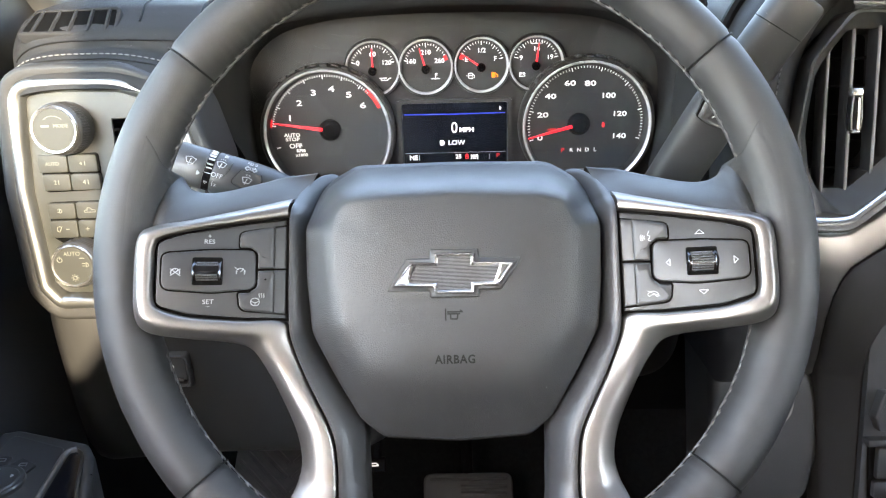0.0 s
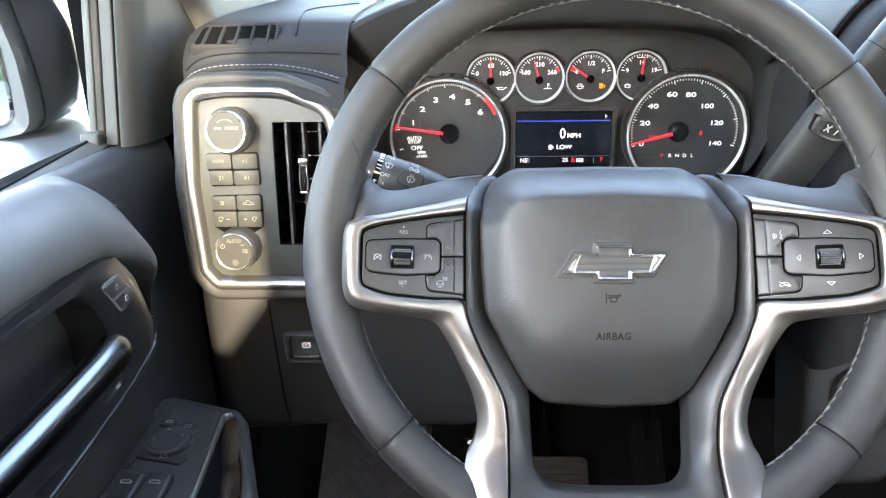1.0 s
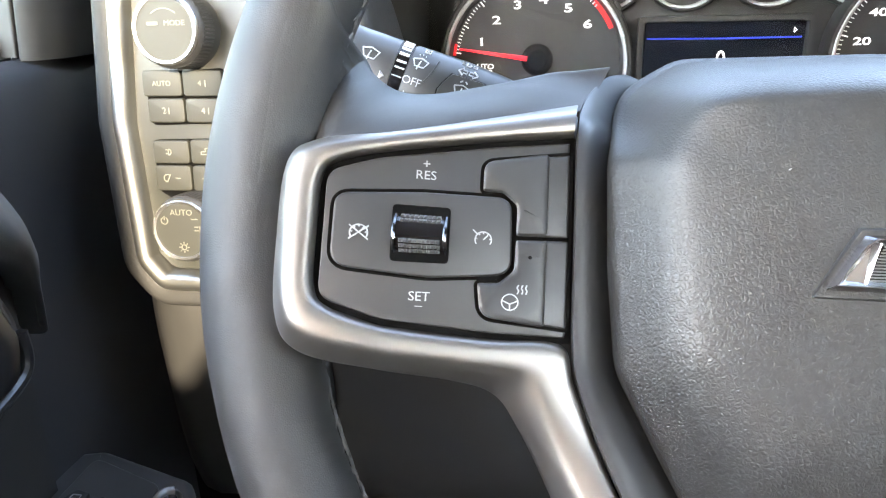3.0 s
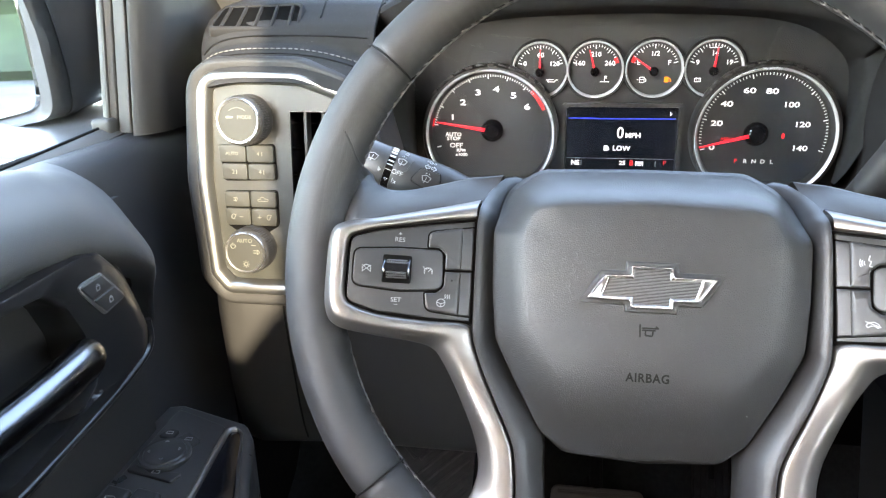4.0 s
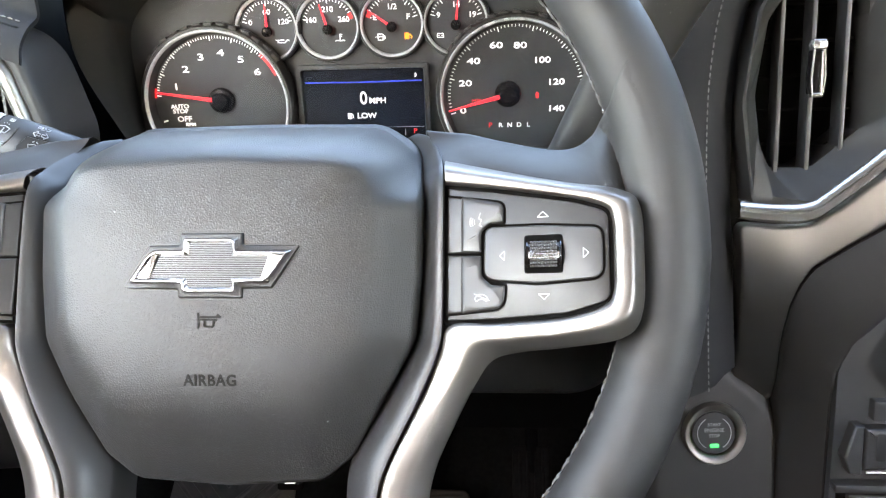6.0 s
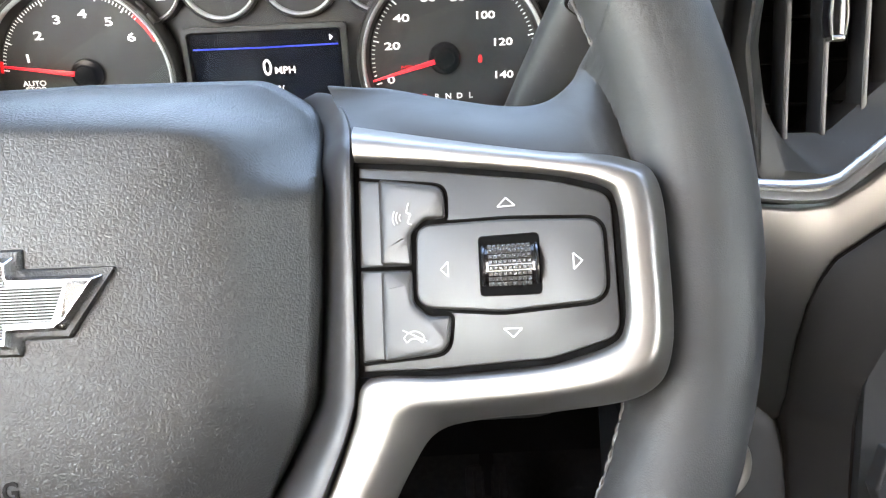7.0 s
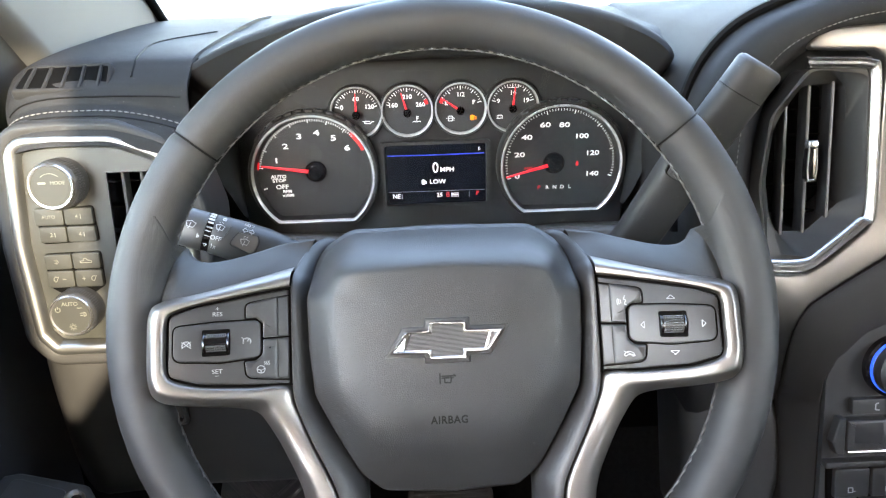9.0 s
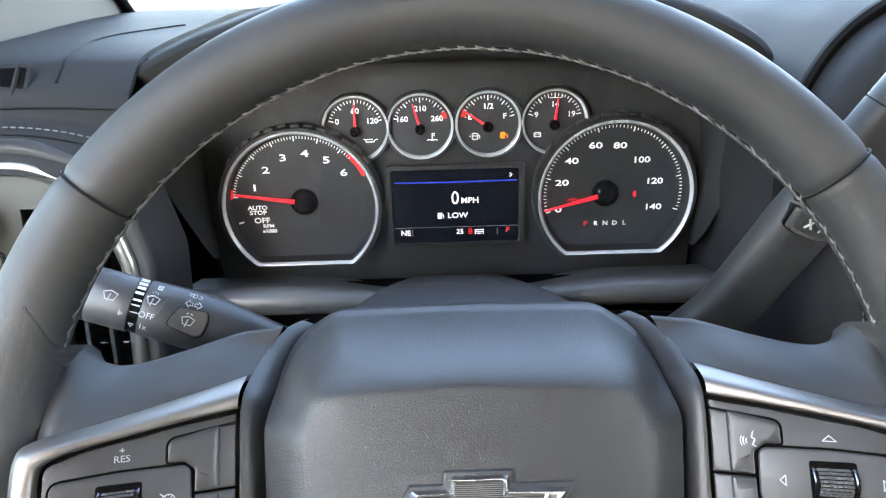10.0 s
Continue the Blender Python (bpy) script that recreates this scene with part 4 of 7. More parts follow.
TX, TZ, SX, SZ, BR = -0.1150, 1.3565, 0.1272, 1.3585, 0.0590
tach = big_dial("tachometer", TX, TZ, BR, 1.3105, None)
speedo = big_dial("speedometer", SX, SZ, BR, 1.3125, None)
part("scale", ticks(TX, TZ, 0.0540, 172, 43, 52, 8, 0.00055, 0.0020), PRINT, tach, smooth=False)
redline = strokes([arc_line(TX, TZ, 0.0537, 46, 24, 10)], 0.0030, 0.0016, 0.0019)
part("red_band", redline, RED, tach, smooth=False)
part("red_band", strokes([arc_line(TX, TZ, 0.0548, 174, 166, 4)], 0.0022, 0.0020, 0.0022), RED, tach, smooth=False)
for t, x, z in (("1", -0.1508, 1.3706), ("2", -0.1408, 1.3845), ("3", -0.1268, 1.3938), ("4", -0.1098, 1.3968), ("5", -0.0938, 1.3912), ("6", -0.0812, 1.3810)):
    part("figure", lettering(t, 0.0074, x, z, 0.0017, 1.65, 0.00012), PRINT, tach, smooth=False)
for word, size, x, z in (("AUTO", 0.0048, -0.1503, 1.3545), ("STOP", 0.0048, -0.1503, 1.3505), ("OFF", 0.0062, -0.1478, 1.3440), ("RPM", 0.0040, -0.1432, 1.3394), ("x1000", 0.0040, -0.1428, 1.3352)):
    part("marking", lettering(word, size, x, z, 0.0017, 1.15, 0.0001), PRINT, tach, smooth=False)
part("marking", bar(-0.1660, 1.3422, -0.1622, 1.3432, 0.0012, 0.0016, 0.0019), PRINT, tach, smooth=False)
needle(tach, -0.1135, 1.3590, -0.1655, 1.3668, 0.00165)
part("scale", ticks(SX, SZ, 0.0540, 196, -16, 70, 10, 0.00055, 0.0020), PRINT, speedo, smooth=False)
for t, x, z in (("0", 0.0850, 1.3460), ("20", 0.0872, 1.3678), ("40", 0.0942, 1.3850), ("60", 0.1120, 1.3967), ("80", 0.1308, 1.3962), ("100", 0.1478, 1.3846), ("120", 0.1590, 1.3674), ("140", 0.1594, 1.3463)):
    part("figure", lettering(t, 0.0066, x, z, 0.0017, 1.62 if len(t) < 3 else 1.4, 0.00012), PRINT, speedo, smooth=False)
for i, c in enumerate("RNDL"):
    part("gear_letter", lettering(c, 0.0050, 0.1150 + 0.0075 * i, 1.3338, 0.0017, 1.1, 0.0001), PRINT, speedo, smooth=False)
fig = lettering("P", 0.0056, 0.1068, 1.3338, 0.0017, 1.1, 0.0001)
part("unit_mark", lettering("MPH", 0.0044, 0.0972, 1.3536, 0.0017, 1.2, 0.0), RED, speedo, smooth=False)
part("gear_letter", fig, RED, speedo, smooth=False)
part("red_lamp", plate(rounded([(0.1432, 1.3550), (0.1456, 1.3550), (0.1458, 1.3580), (0.1450, 1.3600), (0.1438, 1.3600), (0.1430, 1.3580)], 0.0006), 0.0015, 0.0018, 0), RED, speedo)
needle(speedo, 0.1210, 1.3590, 0.0735, 1.3466, 0.00165)

SMALL = [(-0.0705, 1.4140, "0", "60", "120"), (-0.0212, 1.4145, "160", "210", "260"), (0.0302, 1.4150, "E", "1/2", "F"), (0.0808, 1.4152, "9", "14", "19")]
TIPS = [(-0.0706, 1.4328), (-0.0268, 1.4315), (0.0112, 1.4260), (0.0830, 1.4335)]
for (cx, cz, a, b3, c), tip in zip(SMALL, TIPS):
    o = circle(cx, cz, 0.0246, 64)
    g = part("small_gauge", plate(o, -0.006, -0.0049, 0), DIAL, cluster, "small round gauge with red pointer")
    part("dial_rim", band(circle(cx, cz, 0.0272, 64), circle(cx, cz, 0.0246, 64), [(0, -0.0065), (0, -0.0015), (0.4, 0.0003), (1, -0.0004)], 96, (0, 1)), MASK, g)
    part("chrome_ring", band(circle(cx, cz, 0.0256, 64), circle(cx, cz, 0.0232, 64), [(0, -0.0009), (0.35, 0.0011), (0.7, 0.0006), (1, -0.0019), (1, -0.0048)], 128, (0, 1)), RINGWHITE, g, angle=50)
    part("scale", ticks(cx, cz + 0.0005, 0.0208, 165, 15, 20, 5, 0.0005, 0.0020, -0.0048), PRINT, g, smooth=False)
    for word, dx, dy in ((a, -0.0138, 0.0050), (b3, 0.0002, 0.0128), (c, 0.0128, 0.0050)):
        part("figure", lettering(word, 0.0058, cx + dx, cz + dy, -0.0047, 1.08, 0.0001), PRINT, g, smooth=False)
    needle(g, cx - 0.0002, cz - 0.0022, *tip, 0.0011, -0.0016, 0.9, 0.0040, -0.0046)
red_end = strokes([arc_line(-0.0212, 1.4150, 0.0195, 28, 14, 5)], 0.0034, -0.0048, -0.0044)
part("red_band", red_end, RED, cluster, smooth=False)
part("red_band", strokes([arc_line(0.0302, 1.4155, 0.0195, 166, 154, 5)], 0.0034, -0.0048, -0.0044), RED, cluster, smooth=False)
marks = strokes([[(0.0755, 1.4352), (0.0760, 1.4330), (0.0862, 1.4330), (0.0868, 1.4352)]], 0.0005, -0.0048, -0.0044)
part("scale", marks, PRINT, cluster, smooth=False)
# warning symbols: oil can, coolant, fuel pump, battery
sym = strokes([[(-0.0650, 1.4052), (-0.0632, 1.4044), (-0.0632, 1.4030), (-0.0575, 1.4030), (-0.0556, 1.4050), (-0.0540, 1.4046)], [(-0.0632, 1.4050), (-0.0580, 1.4050)]], 0.0007, -0.0048, -0.0044)
part("oil_symbol", sym, PRINT, cluster, smooth=False)
sym = strokes([[(-0.0125, 1.4035), (-0.0125, 1.4085)], [(-0.0125, 1.4080), (-0.0105, 1.4080)], [(-0.0125, 1.4066), (-0.0107, 1.4066)], [(-0.0165, 1.4030), (-0.0150, 1.4036), (-0.0125, 1.4030), (-0.0100, 1.4036), (-0.0085, 1.4030)]], 0.0007, -0.0048, -0.0044)
part("coolant_symbol", sym, PRINT, cluster, smooth=False)
sym = strokes([[(0.0182, 1.4028), (0.0182, 1.4074), (0.0222, 1.4074), (0.0222, 1.4028), (0.0182, 1.4028)], [(0.0186, 1.4054), (0.0218, 1.4054)], [(0.0222, 1.4064), (0.0238, 1.4054), (0.0236, 1.4032)], [(0.0172, 1.4052), (0.0160, 1.4052)]], 0.0006, -0.0048, -0.0044)
part("pump_symbol", sym, PRINT, cluster, smooth=False)
sym = strokes([[(0.0656, 1.4036), (0.0656, 1.4064), (0.0706, 1.4064), (0.0706, 1.4036), (0.0656, 1.4036)], [(0.0666, 1.4068), (0.0674, 1.4068)], [(0.0690, 1.4068), (0.0698, 1.4068)], [(0.0664, 1.4050), (0.0674, 1.4050)], [(0.0688, 1.4050), (0.0698, 1.4050)]], 0.0006, -0.0048, -0.0044)
part("battery_symbol", sym, PRINT, cluster, smooth=False)
lamp = plate(rect(0.0396, 0.0432, 1.4030, 1.4078, 0.0004), -0.0048, -0.0043, 0)
strokes([[(0.0434, 1.4066), (0.0452, 1.4054), (0.0448, 1.4034)]], 0.0008, -0.0048, -0.0044, lamp)
part("fuel_lamp", lamp, AMBER, cluster, "lit amber fuel lamp")

# screen
screen = part("screen", plate(rect(-0.0445, 0.0535, 1.3215, 1.3810, 0.0008), -0.003, 0.0006, 0), SCREEN, cluster, "dark display with white text")
part("screen_frame", band(rect(-0.0490, 0.0580, 1.3185, 1.3850, 0.002), rect(-0.0448, 0.0538, 1.3212, 1.3813, 0.0008), [(0, -0.002), (0, 0.0040), (0.8, 0.0042), (1, 0.0006)], 120, (0, 1)), MASK, cluster)
part("screen_line", strokes([[(-0.0430, 1.3712), (0.0000, 1.3708), (0.0520, 1.3712)]], 0.0010, 0.0006, 0.0008), BLUELINE, screen, smooth=False)
for word, size, x, z, st in (("0", 0.0150, 0.0040, 1.3575, 0.85), ("MPH", 0.0064, 0.0155, 1.3556, 1.1), ("LOW", 0.0062, 0.0058, 1.3435, 1.1), ("NE", 0.0062, -0.0356, 1.3295, 1.0), ("25", 0.0056, 0.0074, 1.3298, 1.05)):
    part("screen_word", lettering(word, size, x, z, 0.0008, st, 0.0001), SCREENTEXT, screen, "white display text", smooth=False)
pump = plate(rect(-0.0100, -0.0066, 1.3412, 1.3460, 0.0004), 0.0006, 0.0008, 0)
strokes([[(-0.0066, 1.3450), (-0.0054, 1.3440), (-0.0056, 1.3418)]], 0.0005, 0.0006, 0.0008, pump)
part("screen_symbol", pump, SCREENTEXT, screen, smooth=False)
part("screen_arrow", strokes([hollow_arrow(0.0476, 1.3756, 1, 0, 0.0016)], 0.0005, 0.0006, 0.0008), SCREENTEXT, screen, smooth=False)
for x in (-0.0302, 0.0370):
    part("screen_divider", strokes([[(x, 1.3270), (x, 1.3320)]], 0.0005, 0.0006, 0.0008), PRINT_DIM, screen, smooth=False)
car = strokes([[(0.0196, 1.3272), (0.0196, 1.3316)], [(0.0258, 1.3272), (0.0258, 1.3316)], [(0.0200, 1.3310), (0.0254, 1.3310)], [(0.0200, 1.3294), (0.0254, 1.3294)], [(0.0210, 1.3280), (0.0244, 1.3280)]], 0.0007, 0.0006, 0.0008)
part("screen_symbol", car, SCREENTEXT, screen, smooth=False)
part("screen_gear", lettering("P", 0.0060, 0.0452, 1.3302, 0.0008, 1.1, 0.0), RED, screen, smooth=False)
belt = strokes([arc_line(0.0155, 1.3312, 0.0012, 0, 360, 8), [(0.0143, 1.3280), (0.0143, 1.3300), (0.0168, 1.3300), (0.0168, 1.3280), (0.0143, 1.3280)]], 0.0007, 0.0006, 0.0008)
part("screen_symbol", belt, RED, screen, smooth=False)
strokes_line = strokes([[(-0.0440, 1.3340), (0.0530, 1.3340)]], 0.0003, 0.0006, 0.0007)
part("screen_rule", strokes_line, PRINT_DIM, screen, smooth=False)

lens = part("lens", sheet(lambda u, v: Vector((-0.184 + 0.372 * u, 1.298 + 0.158 * v, 0.013 + 0.012 * v)), 8, 8, 0.0), LENS, cluster, "clear lens over the dials", angle=60)
lens.visible_shadow = False


# ---- dashboard ----
dash = thing("dashboard", "dark grey moulded dashboard with stitched soft upper pad", "dashboard")


def interp(table, v):
    for (a, b), (c, d) in zip(table, table[1:]):
        if v <= c:
            return b + (d - b) * max(0, (v - a)) / (c - a)
    return table[-1][1]


TOP = [(0.574, 1.420), (0.578, 1.430), (0.586, 1.438), (0.595, 1.4435), (0.602, 1.4462), (0.6055, 1.4485), (0.6085, 1.4552), (0.613, 1.4612), (0.622, 1.4672), (0.632, 1.4732), (0.645, 1.4785), (0.68, 1.482), (0.75, 1.485), (0.96, 1.489), (1.18, 1.472)]


def top_left(u, v):
    """The upper pad left of the hood; its front edge rolls down and its outer end turns away."""
    x = -0.3545 + u * 0.1545
    p = curve_at(TOP, v)
    end = max(0.0, (-0.318 - x) / 0.0365)
    fade = 1.0 if v < 0.40 else max(0.25, 1 - (v - 0.40) * 4)
    bow = 0.011 * max(0.0, (-0.295 - x) / 0.06) ** 2 + 0.013 * max(0.0, (x + 0.275) / 0.07) ** 2 * (1.0 if v < 0.4 else 0.2)
    y = p[0] + 0.020 * end ** 2.6 * max(0.0, 1 - v * 1.3)
    return Vector((x, y, p[1] - bow * fade - 0.010 * end ** 3))


part("upper_pad", sheet(top_left, 40, 60, 0.004), DASH, dash, "soft grained upper pad", angle=60)
part("upper_pad", sheet(lambda u, v: Vector((-0.202 + 0.09 * u, 0.650 + 0.53 * v, interp(TOP, 0.650 + 0.53 * v) - 0.0032)), 10, 20, 0.004), DASH, dash, angle=60)
part("upper_pad", sheet(lambda u, v: Vector((-0.21 + u * 0.425, 0.72 + 0.46 * v, curve_at(TOP, 0.7 + 0.3 * v)[1] - 0.004)), 20, 10, 0.004), DASH, dash, angle=60)
part("upper_pad", sheet(lambda u, v: Vector((0.2125 + u * 1.0275, 0.655 + 0.525 * v ** 1.4, curve_at(TOP, 0.7 + 0.3 * v)[1] - 0.003 - 0.085 * max(0.0, 1 - v / 0.36) ** 2.2)), 20, 40, 0.004), DASH, dash, angle=60)
stitch_path = [top_left((x + 0.3545) / 0.1545, 0.214) + Vector((0, -0.0006, 0.0006)) for x in [(-0.350 + 0.0025 * i) for i in range(59)]]
tagged(part("stitching", stitch_row(stitch_path, 0.0050, 0.0034, 0.0006), THREAD_PALE, dash, "pale thread"), kind="stuff")
part("pad_seam", tube([top_left((p.x + 0.3545) / 0.1545, 0.17) for p in stitch_path], 0.0008, 6), SEAM, dash)
part("pad_seam", tube([top_left((p.x + 0.3545) / 0.1545, 0.405) for p in stitch_path], 0.0008, 6), SEAM, dash)
def on_top(x, y, lift=0.0):
    s = min(range(300), key=lambda i: abs(curve_at(TOP, i / 299)[0] - y)) / 299
    return Vector((x, y, top_left((x + 0.3545) / 0.1545, s).z + lift))


seam_line = [on_top(p[0], p[1], 0.0003) for p in smooth_line([(-0.247, 0.620), (-0.2475, 0.632), (-0.250, 0.66), (-0.254, 0.70), (-0.245, 0.74), (-0.215, 0.79)], 30)]
part("pad_seam", tube(seam_line, 0.0009, 6), SEAM, dash)

# binnacle hood
ARCH = [(-0.190, 1.345), (-0.216, 1.395), (-0.219, 1.440), (-0.209, 1.466), (-0.185, 1.481), (-0.145, 1.4965), (-0.090, 1.511), (0.0, 1.520), (0.095, 1.515), (0.150, 1.505), (0.190, 1.489), (0.212, 1.470), (0.220, 1.440), (0.217, 1.395), (0.196, 1.345)]
INNER = [(-0.182, 1.318), (-0.190, 1.375), (-0.190, 1.415), (-0.182, 1.438), (-0.165, 1.450), (-0.135, 1.459), (-0.085, 1.466), (0.0, 1.470), (0.085, 1.467), (0.135, 1.461), (0.170, 1.451), (0.187, 1.438), (0.195, 1.415), (0.195, 1.375), (0.187, 1.318)]
DEEP = [(-0.186, 1.288), (-0.188, 1.370), (-0.186, 1.410), (-0.176, 1.430), (-0.155, 1.446), (-0.125, 1.455), (-0.080, 1.460), (0.0, 1.462), (0.080, 1.460), (0.125, 1.456), (0.158, 1.447), (0.182, 1.430), (0.193, 1.410), (0.195, 1.370), (0.193, 1.288)]


def hood_row(pts, y, lift=0.0, n=72, scale=1.0):
    out = []
    for i in range(n + 1):
        p = curve_at(pts, i / n)
        out.append((p[0] * scale, y, p[1] + lift))
    return out


rows = [[(x * 0.96, 0.90, min(z, 1.486) - 0.004) for x, y, z in hood_row(ARCH, 0)], hood_row(ARCH, 0.78, -0.006, scale=0.985), hood_row(ARCH, 0.70, 0.0), hood_row(ARCH, 0.655, 0.001)]
for s, y in ((0.0, 0.640), (0.05, 0.633), (0.14, 0.630), (0.5, 0.634), (0.85, 0.640), (0.96, 0.645), (1.0, 0.652)):
    a, b4 = hood_row(ARCH, y), hood_row(INNER, y)
    rows.append([tuple(Vector(p).lerp(Vector(q), s) + Vector((0, 0.038 * ease((1.472 - p[2]) / 0.022), 0))) for p, q in zip(a, b4)])
rows[3] = [(x, y + 0.030 * ease((1.472 - z) / 0.022), z) for x, y, z in rows[3]]
rows += [hood_row(DEEP, 0.706)]
part("binnacle_hood", loft(rows, closed=False), DASH, dash, "grained hood over the dials", angle=50)
mask_o = [(p[0], p[2]) for p in hood_row(DEEP, 0)]
part("cluster_mask", moved(plate(mask_o, -0.012, 0.0, 0), face_pose(0, 0.7065, 0)), MASK, dash, "matt black dial mask")
# sill below the dials and the panel that carries on to the column
def sill(u, v):
    x = -0.205 + 0.415 * u
    dip = 0.012 * math.exp(-((x - 0.005) / 0.085) ** 4)
    row = [(0.708, 1.292), (0.680, 1.299), (0.652, 1.308), (0.636, 1.315), (0.628, 1.315), (0.623, 1.310), (0.622, 1.303), (0.626, 1.297), (0.640, 1.294), (0.655, 1.292)]
    p = curve_at(row, v)
    return Vector((x, p[0], p[1] - dip * max(0, 1 - v * 1.4)))


part("dial_sill", sheet(sill, 40, 60, 0.004), SILLPLASTIC, dash, angle=60)

# near-black sheet paints the darkness of the hollow behind the column
part("column_shade", sheet(lambda u, v: Vector((-0.20 + 0.50 * u, 0.692, 1.05 + 0.243 * v)), 4, 4, 0.002), DARK, dash)

# lower knee panel
def knee(u, v):
    x = -0.352 + 0.42 * u
    row = [(0.568, 1.246), (0.564, 1.225), (0.564, 1.200), (0.567, 1.165), (0.572, 1.12), (0.582, 1.080), (0.600, 1.066), (0.66, 1.064)]
    p = curve_at(row, v)
    hollow = 0.10 * math.exp(-((x - 0.03) / 0.085) ** 4)
    edge = max(0.0, (-0.325 - x) / 0.027)
    return Vector((x, p[0] + 0.12 * min(0.09, max(0, x + 0.338)) + hollow + 0.02 * edge ** 2, p[1] + 0.2 * hollow * v))


part("knee_panel", sheet(knee, 36, 30, 0.004), DASHPLASTIC, dash, "dark grained lower panel", angle=60)
part("panel_seam", tube([knee(0.1605, s / 14) + Vector((0.0005 * s, -0.0003, 0)) for s in range(11)], 0.0009, 6), SEAM, dash)


def column_side(u, v):
    """Rounded panel beside the column, rolling under and back at its free end."""
    x = 0.045 + (0.180 - 0.030 * (1 - v) ** 2) * u
    p = curve_at([(0.587, 1.262), (0.582, 1.22), (0.586, 1.185), (0.594, 1.158), (0.606, 1.140), (0.628, 1.131), (0.68, 1.130)], v)
    end = min(1.0, max(0.0, (u - 0.66) / 0.34))
    return Vector((x, p[0] + 0.055 * end ** 3, p[1] + 0.026 * end ** 2 * v))


part("column_side_panel", sheet(column_side, 36, 30, 0.004), DASHPLASTIC, dash, "dark grained panel beside the column", angle=60)

# ---- left switch pod ----
POD_POSE = face_pose(0, 0.572, 1.34, 6.45)
pod = thing("switch_pod", "driver-side dash panel with chrome frame, light knobs and drive mode keys", "switch panel", POD_POSE)
fr_out = [(-0.3425, 0.0880, 0.024), (-0.30, 0.0895, 0.05), (-0.255, 0.0885, 0.05), (-0.212, 0.073, 0.03), (-0.196, 0.02, 0.03), (-0.198, -0.084, 0.03), (-0.22, -0.0985, 0.016), (-0.328, -0.0985, 0.014), (-0.342, -0.082, 0.014), (-0.3478, 0.0, 0.05)]
fo = resample(rounded(fr_out, 0.01, 10), 240, (0, 1))


def edge_band(o, width, profile):
    return loft([[(*p, z) for p in (offset(o, s * width) if abs(s * width) > 1e-6 else o)] for s, z in profile])


part("pod_body", edge_band(fo, 0.0088, [(-1.6, -0.05), (-1.35, -0.010), (-1.22, -0.003), (-1.1, 0.001), (-0.9, 0.0034), (-0.65, 0.004), (0, 0.002)]), DASHPLASTIC, pod, "grained surround", angle=60)
part("chrome_frame", edge_band(fo, 0.0118, [(0, 0.0), (0.04, 0.0030), (0.18, 0.0055), (0.45, 0.0065), (0.75, 0.0052), (0.92, 0.0025), (1.0, -0.002), (1.05, -0.006)]), PODFRAME, pod, "bright silver frame", angle=60)
# face plate with the vent opening beside the keys
VENT_L, VENT_T, VENT_B = -0.2665, 0.0565, -0.0565
face_bm = plate(rounded([(-0.3315, 0.080, 0.014), (-0.30, 0.0785, 0.04), (VENT_L, 0.078, 0), (VENT_L, -0.086, 0), (-0.322, -0.086, 0.012), (-0.334, -0.072, 0.012), (-0.338, 0.0, 0.05)], 0.01, 6), -0.012, -0.003, 0)
plate(rounded([(VENT_L, 0.078, 0), (-0.258, 0.0775, 0.04), (-0.220, 0.064, 0.02), (-0.214, VENT_T, 0), (VENT_L, VENT_T, 0)], 0.01, 6), -0.012, -0.003, 0, bm=face_bm)
plate(rounded([(VENT_L, VENT_B, 0), (-0.210, VENT_B, 0), (-0.211, -0.074, 0.01), (-0.228, -0.086, 0.01), (VENT_L, -0.086, 0)], 0.01, 6), -0.012, -0.003, 0, bm=face_bm)
part("face_plate", face_bm, POD, pod, "satin grey-brown plate")


vent_l = thing("air_vent", "black dash air vent with upright slats beside the switch keys", "air vent", POD_POSE)
# near-black back plate paints the unlit depth of the duct
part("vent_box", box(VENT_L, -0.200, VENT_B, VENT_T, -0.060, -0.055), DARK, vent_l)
vb = bmesh.new()
box(VENT_L - 0.0015, VENT_L + 0.0005, VENT_B, VENT_T, -0.058, -0.0035, bm=vb)
box(VENT_L, -0.200, VENT_T - 0.0005, VENT_T + 0.0015, -0.058, -0.0035, bm=vb)
box(VENT_L, -0.200, VENT_B - 0.0015, VENT_B + 0.0005, -0.058, -0.0035, bm=vb)
box(-0.2085, -0.2065, VENT_B, VENT_T, -0.058, -0.0035, bm=vb)
part("vent_duct", vb, GLOSS, vent_l)


def upright_slat(x, y0, y1, z, depth=0.014, w=0.0028):
    o = rounded([(x - w / 2, z), (x + w / 2, z), (x + w * 0.2, z - depth), (x - w * 0.2, z - depth)], 0.0007, 3)
    return loft([[(p[0], y, p[1]) for p in o] for y in (y0, y1)], True, True)


for x in (-0.2560, -0.2405, -0.2250):
    part("slat", upright_slat(x, VENT_B, VENT_T, -0.010), SWITCH, vent_l)
for k in range(5):
    part("rear_slat", box(VENT_L, -0.207, -0.044 + k * 0.022, -0.0425 + k * 0.022, -0.045, -0.030, 0.0005), GLOSS, vent_l)


